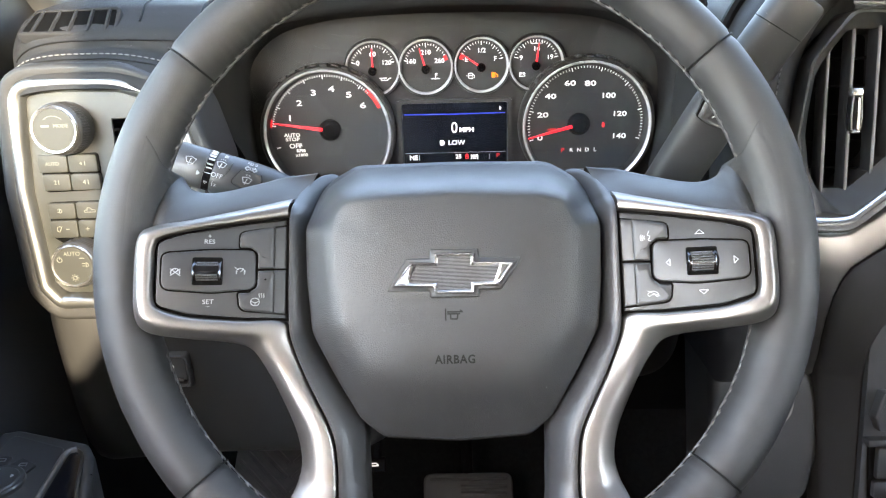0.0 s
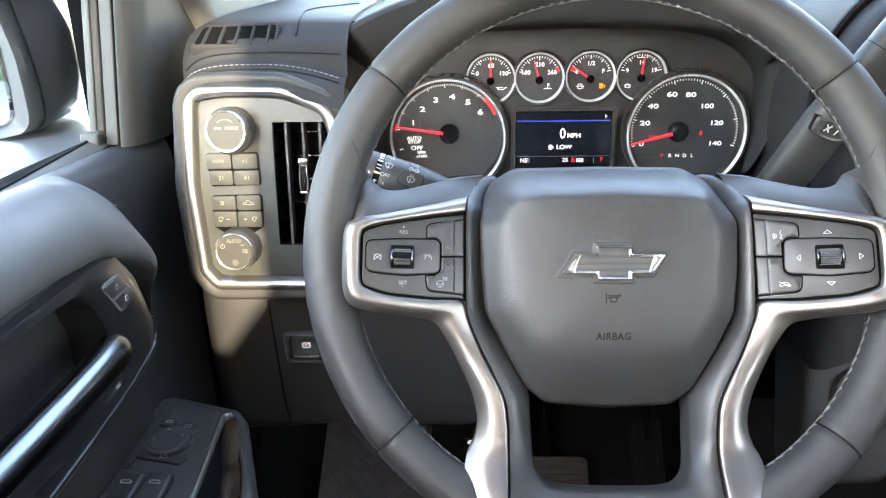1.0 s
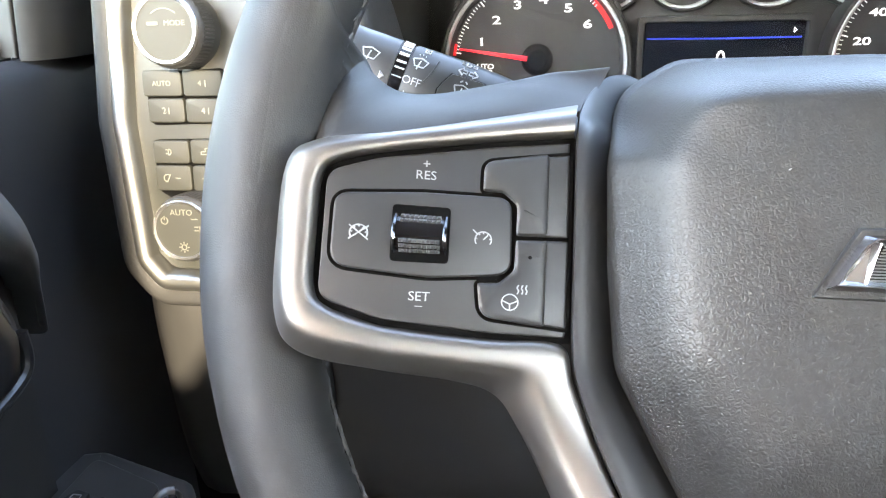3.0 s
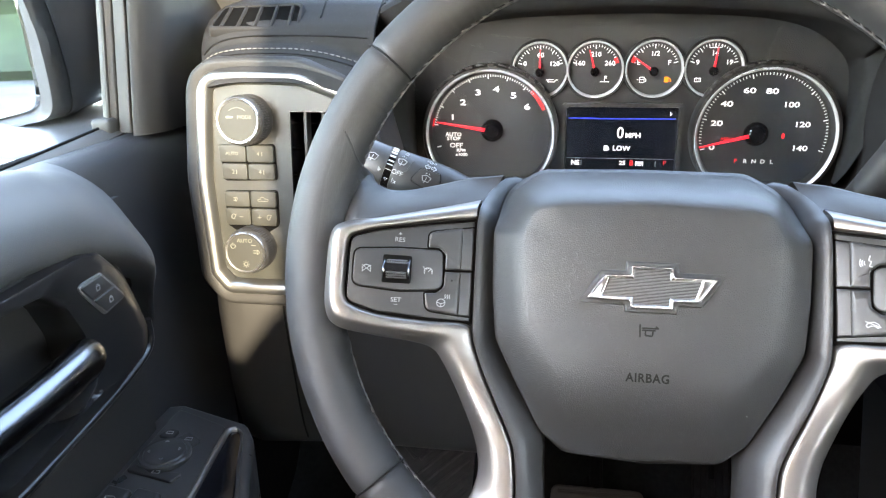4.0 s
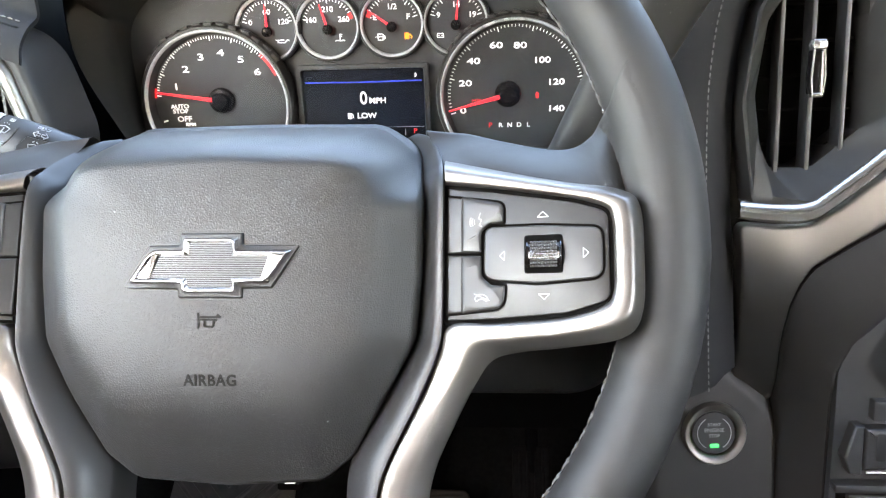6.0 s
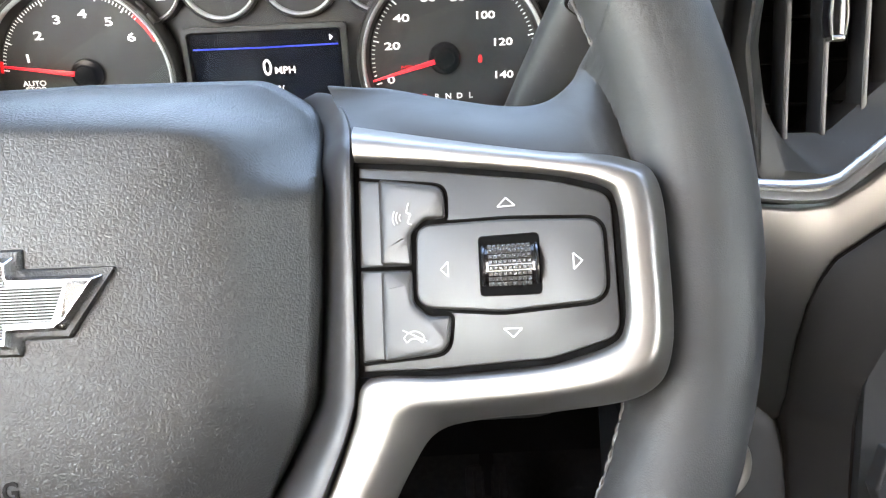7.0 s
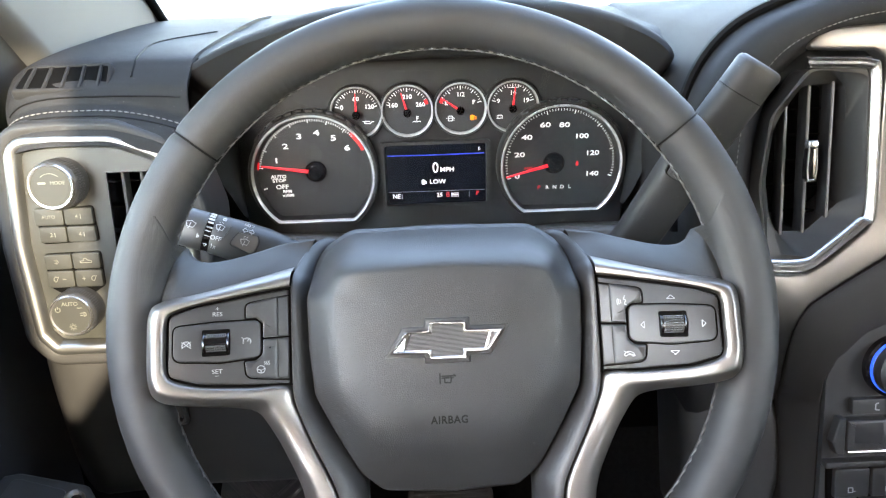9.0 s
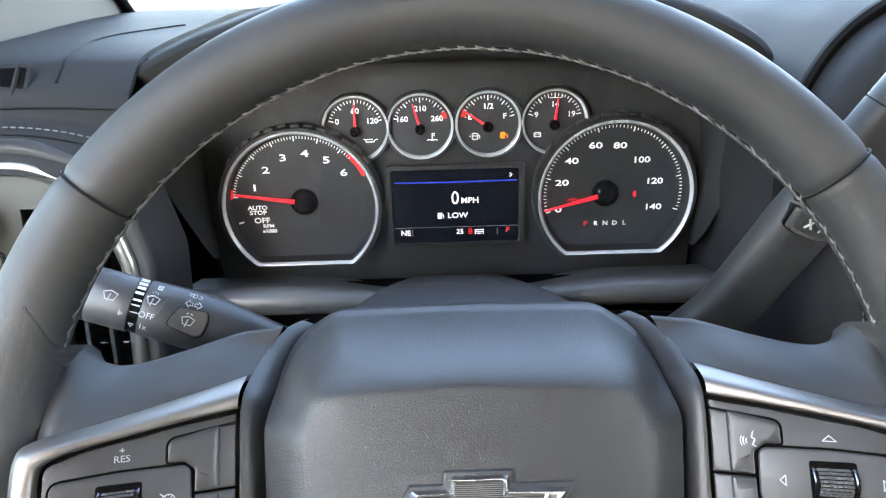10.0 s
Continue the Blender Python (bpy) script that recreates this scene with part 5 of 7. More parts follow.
def vent_clip(parent, x, y, z):
    clip = part("clip", plate(rounded([(x - 0.0036, y - 0.0150), (x + 0.0036, y - 0.0150), (x + 0.0044, y - 0.0060), (x + 0.0034, y + 0.0100), (x - 0.0034, y + 0.0100), (x - 0.0044, y - 0.0060)], 0.0012, 4), z - 0.004, z + 0.0030, 0.0012), GLOSS, parent, "slat tab with chrome rails")
    for side in (-1, 1):
        part("clip_rail", tube([(x + side * 0.0030, y - 0.0142, z + 0.0030), (x + side * 0.0038, y - 0.0060, z + 0.0034), (x + side * 0.0028, y + 0.0100, z + 0.0032)], 0.0006, 8), SATIN, clip)
    part("clip_cap", plate(rounded([(x - 0.0036, y + 0.0095), (x + 0.0036, y + 0.0095), (x + 0.0046, y + 0.0128), (x + 0.0034, y + 0.0158), (x - 0.0034, y + 0.0158), (x - 0.0046, y + 0.0128)], 0.0010, 4), z - 0.002, z + 0.0040, 0.0012), BRIGHT, clip, "chrome cap")
    part("clip_foot", plate(rounded([(x - 0.0030, y - 0.0168), (x + 0.0030, y - 0.0168), (x + 0.0034, y - 0.0142), (x - 0.0034, y - 0.0142)], 0.0006, 3), z - 0.002, z + 0.0036, 0.0008), BRIGHT, clip)


vent_clip(vent_l, -0.2405, 0.008, -0.0065)

# knobs and keys
def knob(parent, x, y, r, h, name, label):
    k = part(name, lathe([(r * 1.02, -0.004), (r * 1.02, 0.002), (r, 0.004), (r * 0.99, h * 0.72), (r * 0.95, h * 0.86), (r * 0.86, h * 0.93)], 56, centre=(x, y), cap=False), SWITCH, parent, label, angle=40)
    grip = bmesh.new()
    for i in range(60):
        a = 2 * math.pi * i / 60
        tube([(x + r * 1.0 * math.cos(a), y + r * 1.0 * math.sin(a), 0.0045), (x + r * 0.985 * math.cos(a), y + r * 0.985 * math.sin(a), h * 0.72)], 0.00055, 5, grip)
    tagged(part("grip", grip, SWITCH, k), kind="stuff")
    part("knob_ring", lathe([(r * 0.93, h * 0.86), (r * 0.925, h * 0.95), (r * 0.87, h * 1.0), (r * 0.80, h * 0.985), (r * 0.785, h * 0.95)], 56, centre=(x, y), cap=False), BRIGHT, k, "bright silver ring", angle=50)
    part("knob_face", lathe([(r * 0.79, h * 0.955), (r * 0.3, h * 0.962), (0.0002, h * 0.962)], 48, centre=(x, y)), PODBTN, k)
    return k


K1, K2 = (-0.3008, 0.0499), (-0.3028, -0.0580)
k1 = knob(pod, *K1, 0.0200, 0.021, "mode_knob", "large round drive mode knob")
k2 = knob(pod, *K2, 0.0191, 0.019, "light_knob", "round headlamp knob")
f = lettering("MODE", 0.0038, K1[0] + 0.0058, K1[1] + 0.0030, 0.0205, 1.1)
plate(rect(K1[0] - 0.0095, K1[0] - 0.0035, K1[1] + 0.0022, K1[1] + 0.0038, 0.0003), 0.0200, 0.0206, 0, bm=f)
strokes([arc_line(K1[0], K1[1], 0.0105, 130, 50, 10)], 0.0004, 0.0200, 0.0206, f)
part("symbol", f, PODPRINT, k1, smooth=False)
f = lettering("AUTO", 0.0048, K2[0] + 0.0005, K2[1] + 0.0102, 0.0186, 1.0)
strokes([arc_line(K2[0] - 0.0100, K2[1] + 0.0055, 0.0020, 120, 420, 12), [(K2[0] - 0.0100, K2[1] + 0.0058), (K2[0] - 0.0100, K2[1] + 0.0082)],
         arc_line(K2[0] + 0.0005, K2[1] - 0.0095, 0.0015, 0, 360, 10)] + [[(K2[0] + 0.0005 + 0.0021 * math.cos(a), K2[1] - 0.0095 + 0.0021 * math.sin(a)), (K2[0] + 0.0005 + 0.0031 * math.cos(a), K2[1] - 0.0095 + 0.0031 * math.sin(a))] for a in [i * math.pi / 4 for i in range(8)]] +
        [arc_line(K2[0] + 0.0108, K2[1] + 0.0010, 0.0018, -90, 90, 8), [(K2[0] + 0.0108, K2[1] + 0.0028), (K2[0] + 0.0108, K2[1] - 0.0008)], [(K2[0] + 0.0076, K2[1] + 0.0022), (K2[0] + 0.0100, K2[1] + 0.0022)], [(K2[0] + 0.0076, K2[1] + 0.0002), (K2[0] + 0.0100, K2[1] + 0.0002)], [(K2[0] + 0.0060, K2[1] + 0.0066), (K2[0] + 0.0098, K2[1] + 0.0066)]], 0.0005, 0.0180, 0.0186, f)
part("symbol", f, PODPRINT, k2, smooth=False)
part("key_bed", plate(rounded([(-0.3285, 0.0275, 0.003), (-0.2805, 0.0300, 0.003), (-0.2790, 0.0, 0.003), (-0.3255, -0.0015, 0.003)], 0.003), -0.004, -0.0022, 0), DARK, pod)
part("key_bed", plate(rounded([(-0.3262, -0.0095, 0.003), (-0.2795, -0.0085, 0.003), (-0.2795, -0.0385, 0.006), (-0.2900, -0.0450, 0.003), (-0.3160, -0.0450, 0.003), (-0.3262, -0.0385, 0.006)], 0.003), -0.004, -0.0022, 0), DARK, pod)
KEY_BOXES = [(-0.3278, -0.3045, 0.0148, 0.0290), (-0.3035, -0.2805, 0.0148, 0.0290), (-0.3258, -0.3040, 0.0003, 0.0136), (-0.3030, -0.2798, 0.0003, 0.0136),
        (-0.3255, -0.3035, -0.0228, -0.0098), (-0.3025, -0.2802, -0.0228, -0.0092), (-0.3255, -0.3035, -0.0385, -0.0240), (-0.3025, -0.2802, -0.0385, -0.0240)]
key_parts = [part("key", plate(rect(*q, 0.0022), -0.003, 0.0012, 0.0007), PODBTN, pod) for q in KEY_BOXES]
f = lettering("AUTO", 0.0040, -0.3162, 0.0218, 0.0014)
lettering("4", 0.0042, -0.2935, 0.0218, 0.0014, bm=f)
lettering("2", 0.0050, -0.3160, 0.0068, 0.0014, bm=f)
lettering("4", 0.0050, -0.2925, 0.0068, 0.0014, bm=f)
strokes([[(-0.2902, 0.0200), (-0.2902, 0.0236)], [(-0.3132, 0.0050), (-0.3132, 0.0086)], [(-0.2894, 0.0050), (-0.2894, 0.0086)],
         arc_line(-0.3160, -0.0162, 0.0017, -90, 90, 8), [(-0.3160, -0.0145), (-0.3160, -0.0179)], [(-0.3176, -0.0150), (-0.3166, -0.0150)], [(-0.3176, -0.0172), (-0.3166, -0.0172)],
         [(-0.2960, -0.0175), (-0.2870, -0.0175), (-0.2870, -0.0158), (-0.2900, -0.0155), (-0.2912, -0.0140), (-0.2935, -0.0140), (-0.2935, -0.0158), (-0.2960, -0.0160), (-0.2960, -0.0175)],
         arc_line(-0.3180, -0.0312, 0.0022, 40, 270, 8), [(-0.3130, -0.0312), (-0.3100, -0.0312)], [(-0.3180, -0.0330), (-0.3160, -0.0290)],
         arc_line(-0.2868, -0.0312, 0.0022, 40, 270, 8), [(-0.2968, -0.0312), (-0.2938, -0.0312)], [(-0.2953, -0.0297), (-0.2953, -0.0327)], [(-0.2868, -0.0330), (-0.2848, -0.0290)]], 0.0005, 0.0010, 0.0015, f)
part("symbol", f, PODPRINT, pod, smooth=False)

# parking brake switch in the knee panel
BR = face_pose(-0.2520, 0.5745, 1.1745, -4)
brake_switch = thing("parking_brake_switch", "black parking brake switch with a silver lip", "switch", BR)
part("switch_frame", band(rect(-0.0215, 0.0195, -0.0175, 0.0175, 0.003), rect(-0.0150, 0.0150, -0.0125, 0.0125, 0.002), [(0, -0.006), (0.05, 0.0020), (0.35, 0.0040), (0.75, 0.0030), (1, -0.006)], 100, (0, 1)), SWITCH, brake_switch, angle=50)
part("switch_key", plate(rect(-0.0145, 0.0145, -0.0118, 0.0118, 0.002), -0.008, 0.0, 0.001), SWITCH, brake_switch)
part("switch_lip", tube([(-0.0125, -0.0096, 0.0022), (0.0125, -0.0096, 0.0022)], 0.0020, 10), CHROME, brake_switch, "silver lip")
f = lettering("P", 0.0046, 0.0, 0.0020, 0.0003)
strokes([arc_line(0, 0.0020, 0.0030, 0, 360, 16), arc_line(0, 0.0020, 0.0042, -50, 50, 6), arc_line(0, 0.0020, 0.0042, 130, 230, 6)], 0.0004, 0.0, 0.0004, f)
part("symbol", f, PRINT, brake_switch, smooth=False)

# demister vent on the upper pad, on the steep part below its crown
dvent = thing("demister_vent", "small slotted side window vent in the upper pad", "air vent")
DV4 = [Vector((-0.3385, 0.6095, 1.4590)), Vector((-0.2665, 0.6130, 1.4580)), Vector((-0.2650, 0.6260, 1.4755)), Vector((-0.3360, 0.6330, 1.4740))]


def on_vent(u, v, lift=0.0):
    lo, hi = DV4[0].lerp(DV4[1], u), DV4[3].lerp(DV4[2], u)
    n = (DV4[1] - DV4[0]).cross(DV4[3] - DV4[0]).normalized()
    return lo.lerp(hi, v) + n * (lift if n.z > 0 else -lift)


def vent_space(bm, lift=0.0):
    return warped(bm, lambda c: on_vent(c.x / 0.074, c.y / 0.024, c.z + lift))


dv_o = rounded([(-0.004, -0.002), (0.077, -0.002), (0.077, 0.026), (-0.001, 0.026)], 0.004, 5)
dv_i = rounded([(0.0, 0.0015), (0.0735, 0.0015), (0.0735, 0.0225), (0.002, 0.0225)], 0.0026, 5)
part("vent_lip", vent_space(band(dv_o, dv_i, [(-0.1, -0.006), (0.0, 0.0008), (0.3, 0.0022), (0.8, 0.0022), (1, 0.0008), (1, -0.002)], 120, (0, 1)), -0.0006), DASH, dvent, angle=60)
# flush near-black plate paints the shade between the slats
part("vent_shade", vent_space(plate(offset(dv_i, -0.0004), -0.001, 0.0004, 0), 0.0004), DARK, dvent)
for i in range(5):
    x = 0.0075 + 0.0148 * i
    bm = loft([[(x + dx, y, dz) for dx, dz in ((-0.0014, 0.0003), (-0.0010, 0.0018), (0.0014, 0.0028), (0.0022, 0.0016), (0.0022, 0.0003))] for y in (0.0010, 0.0228)], True, True)
    part("slat", vent_space(bm, -0.0004), DASH, dvent)


# ---- right of the wheel: wrapped pad, centre vent, silver trim, stack ----
def rp(x, z, out=0.0):
    """A point of the centre fascia, which leans away as it rises."""
    return Vector((x, 0.50 + 0.2 * (z - 1.16) - 0.98 * out, z + 0.196 * out))


STACK = face_pose(0, 0.50, 1.16, 11.31)
SL = 1.0198


def sp(x, z):
    """World x, z on the fascia to the fascia's own frame."""
    return (x, (z - 1.16) * SL)


PI = [(0.262, 1.215), (0.258, 1.27), (0.254, 1.33), (0.254, 1.39), (0.262, 1.436), (0.282, 1.468), (0.315, 1.485), (0.37, 1.494), (0.50, 1.498)]
PO = [(0.205, 1.190), (0.204, 1.26), (0.202, 1.33), (0.201, 1.39), (0.208, 1.440), (0.232, 1.480), (0.272, 1.505), (0.34, 1.522), (0.50, 1.530)]


def pad_ring(s):
    i, o = curve_at(PI, s), curve_at(PO, s)
    a, b5 = rp(i[0], i[1], -0.014), rp(i[0], i[1], -0.010)
    rows5 = [a, b5]
    for k, out in ((0.16, -0.003), (0.28, 0.0055), (0.36, 0.0066), (0.42, 0.0085), (0.70, 0.0075), (0.90, 0.003)):
        q = i.lerp(o, k)
        rows5.append(rp(q[0], q[1], out))
    e = rp(o[0], o[1], -0.008)
    rows5 += [e, e + Vector((0, 0.03, 0.0)), e + Vector((0.0, 0.12, -0.004)), Vector((e.x, 1.0, min(e.z, 1.49)))]
    return rows5


part("centre_pad", loft([pad_ring(s / 90) for s in range(91)], closed=False), DASH, dash, "stitched soft centre pad", angle=60)
sw = [pad_ring(s / 200)[4] + Vector((0, -0.0006, 0)) for s in range(200)]
tagged(part("stitching", stitch_row(sw, 0.0042, 0.0028, 0.0005), THREAD, dash), kind="stuff")

# dark tube paints the shadow strip along the pad's outer edge
part("pad_groove_shade", tube([pad_ring(s / 120)[9] + Vector((-0.001, -0.006, 0.0035)) for s in range(30, 116)], 0.0055, 8, flat=0.7), SEAM, dash)

vent_r = thing("air_vent", "tall black centre dash vent with chrome edge", "air vent", STACK)
V_OUT = [sp(*p) + (r,) for p, r in (((0.262, 1.428), 0.02), ((0.290, 1.463), 0.012), ((0.338, 1.462), 0.008), ((0.343, 1.350), 0.012), ((0.303, 1.316), 0.016), ((0.263, 1.318), 0.004), ((0.255, 1.375), 0.03))]
V_IN = [sp(*p) + (r,) for p, r in (((0.272, 1.424), 0.014), ((0.294, 1.452), 0.010), ((0.328, 1.452), 0.006), ((0.330, 1.362), 0.010), ((0.300, 1.337), 0.012), ((0.272, 1.338), 0.006), ((0.266, 1.380), 0.03))]
vo, vi = rounded(V_OUT, 0.01, 6), rounded(V_IN, 0.01, 6)
part("vent_surround", band(vo, vi, [(-0.05, -0.02), (0, 0.0030), (0.12, 0.0036), (1, -0.010), (1.0, -0.05)], 200, (0, 1)), DASHPLASTIC, vent_r, "matt black surround", angle=40)
# back of the duct painted near-black for its shade
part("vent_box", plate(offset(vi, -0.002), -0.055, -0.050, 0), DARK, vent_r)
for x, z0, z1 in ((0.2795, 1.335, 1.440), (0.2975, 1.334, 1.455), (0.3165, 1.345, 1.456)):
    part("slat", upright_slat(x, (z0 - 1.16) * SL, (z1 - 1.16) * SL, -0.008, 0.016), SHELL, vent_r)
# rear slats take the same painted shade as the duct behind them
for k in range(5):
    y = (1.35 - 1.16) * SL + 0.021 * k
    part("rear_slat", box(0.268, 0.332, y, y + 0.0016, -0.042, -0.028, 0.0005), DARK, vent_r)
vent_clip(vent_r, 0.2960, (1.394 - 1.16) * SL, 0.002)
# chrome edge: from the vent's foot round the outer side to its top
edge = [(0.256, 1.309), (0.280, 1.306), (0.297, 1.307), (0.312, 1.316), (0.343, 1.341), (0.3495, 1.352), (0.3485, 1.42), (0.347, 1.462), (0.340, 1.4695), (0.316, 1.471), (0.288, 1.472)]
ce = smooth_line([(*sp(*p), 0.0) for p in edge], 90)
inner_edge = [(0.256, 1.320), (0.280, 1.318), (0.296, 1.319), (0.306, 1.325), (0.335, 1.348), (0.340, 1.356), (0.3395, 1.42), (0.338, 1.456), (0.334, 1.4605), (0.316, 1.462), (0.290, 1.463)]
ci = smooth_line([(*sp(*p), 0.0) for p in inner_edge], 90)
rings6 = []
for a, b6 in zip(ce, ci):
    rings6.append([a.lerp(b6, s) + Vector((0, 0, h)) for s, h in ((0, -0.004), (0.0, 0.004), (0.15, 0.0062), (0.45, 0.0052), (0.5, 0.0046), (0.62, 0.0066), (0.9, 0.0050), (1, 0.001), (1, -0.004))])
part("chrome_edge", loft(rings6, closed=False), BRIGHT, vent_r, "bright chrome edge", angle=50)

trim = thing("silver_dash_trim", "satin silver trim running under the centre vent", "trim", STACK)
t_out = [sp(*p) for p in ((0.268, 1.205), (0.262, 1.26), (0.257, 1.306), (0.282, 1.3035), (0.298, 1.3045), (0.315, 1.314), (0.345, 1.338), (0.352, 1.350), (0.3515, 1.42), (0.352, 1.468), (0.342, 1.476), (0.288, 1.478), (0.300, 1.492), (0.40, 1.498))]
t_out += [sp(*p) for p in ((0.42, 1.498), (0.42, 1.365), (0.360, 1.315), (0.318, 1.290), (0.301, 1.279), (0.2945, 1.268), (0.291, 1.256), (0.290, 1.238), (0.291, 1.222), (0.294, 1.201), (0.295, 1.183), (0.272, 1.183))]
def turned_under(c):
    """The fascia's left border curls back as it comes down."""
    d = max(0.0, (1.288 - 1.16) * SL - c.y)
    side = min(1.0, max(0.0, (0.335 - c.x) / 0.045))
    return Vector((c.x, c.y, c.z - 4.0 * min(d, 0.10) ** 2 * side - 0.25 * max(0.0, 0.292 - c.x) * min(1.0, d / 0.05)))


part("trim_strip", warped(solid_between(finely(rounded([(*p, 0.006) for p in t_out], 0.006, 5), 0.004), -0.012, 0.0022, 0.0020, 3), turned_under), TRIMSATIN, trim, "satin silver", angle=50)

stack = thing("centre_stack", "dark brown-black centre stack panel", "dash panel", STACK)
s_out = [sp(*p) for p in ((0.296, 1.183), (0.295, 1.201), (0.292, 1.222), (0.291, 1.238), (0.292, 1.256), (0.2955, 1.2675), (0.302, 1.278), (0.319, 1.289), (0.361, 1.3135), (0.45, 1.385), (0.62, 1.385), (0.62, 0.98), (0.31, 0.98), (0.300, 1.10))]
s_hole = [sp(*p) for p in ((0.323, 1.185), (0.323, 1.213), (0.330, 1.232), (0.352, 1.253), (0.400, 1.272), (0.60, 1.272), (0.60, 1.02), (0.322, 1.02), (0.322, 1.10))]
so, sh = rounded([(*p, 0.006) for p in s_out], 0.006, 5), rounded([(*p, 0.008) for p in s_hole], 0.008, 5)
part("stack_panel", warped(band(so, sh, [(0, -0.02), (0, 0.0015), (0.05, 0.0030), (0.2, 0.0033), (0.4, 0.0035), (0.6, 0.0036), (0.9, 0.003), (0.97, 0.001), (1, -0.006)], 260, (1, 1)), turned_under), BROWNPLASTIC, stack, angle=40)
part("rear_panel", plate(sh, -0.012, -0.0055, 0), SWITCH, stack)
blue_knob = thing("climate_knob", "climate knob with a blue lit ring", "knob", STACK)
KX, KY = sp(0.3790, 1.2235)
part("knob_body", lathe([(0.0232, -0.006), (0.0232, 0.010), (0.0222, 0.014), (0.019, 0.016)], 48, centre=(KX, KY)), SWITCH, blue_knob)
part("ring", lathe([(0.0236, 0.0), (0.0236, 0.0045), (0.0215, 0.0062), (0.0200, 0.0045)], 56, centre=(KX, KY), cap=False), BLUE, blue_knob, "blue lit ring")
part("ring_shade", lathe([(0.0265, -0.006), (0.0265, 0.0008), (0.0240, 0.0018), (0.0238, -0.002)], 56, centre=(KX, KY), cap=False), GLOSS, blue_knob)
x0, y0 = sp(0.343, 1.184)
x1, y1 = sp(0.385, 1.197)
seat_key = thing("seat_heat_key", "flat black seat heater key", "switch", STACK)
part("key", plate(rect(x0, x1, y0, y1, 0.0015), -0.008, 0.0012, 0.001), SWITCH, seat_key)
f = strokes([[(0.3625, y0 + 0.0040), (0.3625, y0 + 0.0090), (0.3650, y0 + 0.0098)], [(0.3625, y0 + 0.0040), (0.3660, y0 + 0.0034)]], 0.0012, 0.001, 0.0014)
part("symbol", f, PRINT_DIM, seat_key, smooth=False)
for k in range(4):
    x0, y0 = sp(0.3385 + 0.0375 * k, 1.151)
    x1, y1 = sp(0.3735 + 0.0375 * k, 1.180)
    tog = thing("toggle_switch", "black toggle key with a bright lower edge", "switch", STACK, "row of toggle keys")
    part("key", plate(rect(x0, x1, y0 + 0.002, y1, 0.0012), -0.008, 0.004, 0.002), HUBSATIN, tog)
    part("key_well", plate(rect(x0 + 0.006, x1 - 0.005, y0 + 0.009, y1 - 0.002, 0.002), 0.0, 0.0043, 0.0003), SHELL, tog)
    part("key_lip", tube([(x0 + 0.0008, y0 + 0.0016, 0.0035), (x1 - 0.0008, y0 + 0.0016, 0.0035)], 0.0016, 8), BRIGHT, tog, "bright edge")
x0, y0 = sp(0.326, 1.150)
x1, y1 = sp(0.3375, 1.182)
part("toggle_cheek", plate(rounded([(x1, y0), (x1, y1), ((x0 + x1) / 2, y1), (x0, y0 + 0.012), (x0 + 0.004, y0 + 0.001)], 0.001), -0.008, 0.004, 0.002), SWITCH, stack)
part("stack_rib", box(*sp(0.322, 0)[:1], 0.60, sp(0, 1.1385)[1], sp(0, 1.1440)[1], -0.006, 0.004, 0.0012), SWITCH, stack)
BLOCK = rounded([(*sp(0.3262, 1.1395), 0.003), (*sp(0.52, 1.1395), 0.003), (*sp(0.52, 1.088), 0.003), (*sp(0.3290, 1.088), 0.004)], 0.003, 4)
part("key_bed", plate(BLOCK, -0.010, -0.0035, 0.001), DARK, stack)


def console_key(x0, x1, z0, z1, h, lines):
    a, b9 = sp(x0, z0), sp(x1, z1)
    key = thing("console_key", "flat black console key with a small pale symbol", "switch", STACK, "console keys")
    part("key", plate(rect(a[0], b9[0], a[1], b9[1], 0.0022), -0.008, h, 0.0012), HUBSATIN, key)
    cx, cy = (a[0] + b9[0]) / 2, (a[1] + b9[1]) / 2
    part("symbol", strokes([[(cx + p[0], cy + p[1]) for p in ln] for ln in lines], 0.0007, h - 0.0002, h + 0.0002), PRINT_DIM, key, smooth=False)


TRAILER = [[(-0.003, -0.0082), (-0.003, -0.004), (0.001, -0.004), (0.001, -0.0082), (-0.003, -0.0082)], [(0.001, -0.0074), (0.0034, -0.0074)]]
MINUS, PLUS = [[(-0.0022, 0.0), (0.0022, 0.0)]], [[(-0.0022, 0.0), (0.0022, 0.0)], [(0.0, -0.0022), (0.0, 0.0022)]]
for k in range(4):
    console_key(0.3318 + 0.0325 * k, 0.3620 + 0.0325 * k, 1.1105, 1.1360, 0.0010, TRAILER)
for k in range(6):
    console_key(0.3302 + 0.0252 * k, 0.3540 + 0.0252 * k, 1.0950, 1.1085, 0.0004, MINUS if k % 2 == 0 else PLUS)

# starter button in its rounded housing
START = face_pose(0.2560, 0.5280, 1.1580, 16, 4)
starter = thing("start_button", "round engine start button with chrome ring", "push button", START)
h_o = rounded([(-0.046, -0.090, 0.02), (0.034, -0.090, 0.020), (0.047, -0.045, 0.03), (0.0484, 0.001, 0.02), (0.0400, 0.0225, 0.012), (0.0095, 0.0490, 0.02), (-0.008, 0.0570, 0.02), (-0.046, 0.066, 0.02)], 0.012, 6)
part("button_housing", plate(h_o, -0.06, -0.002, 0.0115, 8), DASHPLASTIC, starter, "dark moulded housing", angle=60)
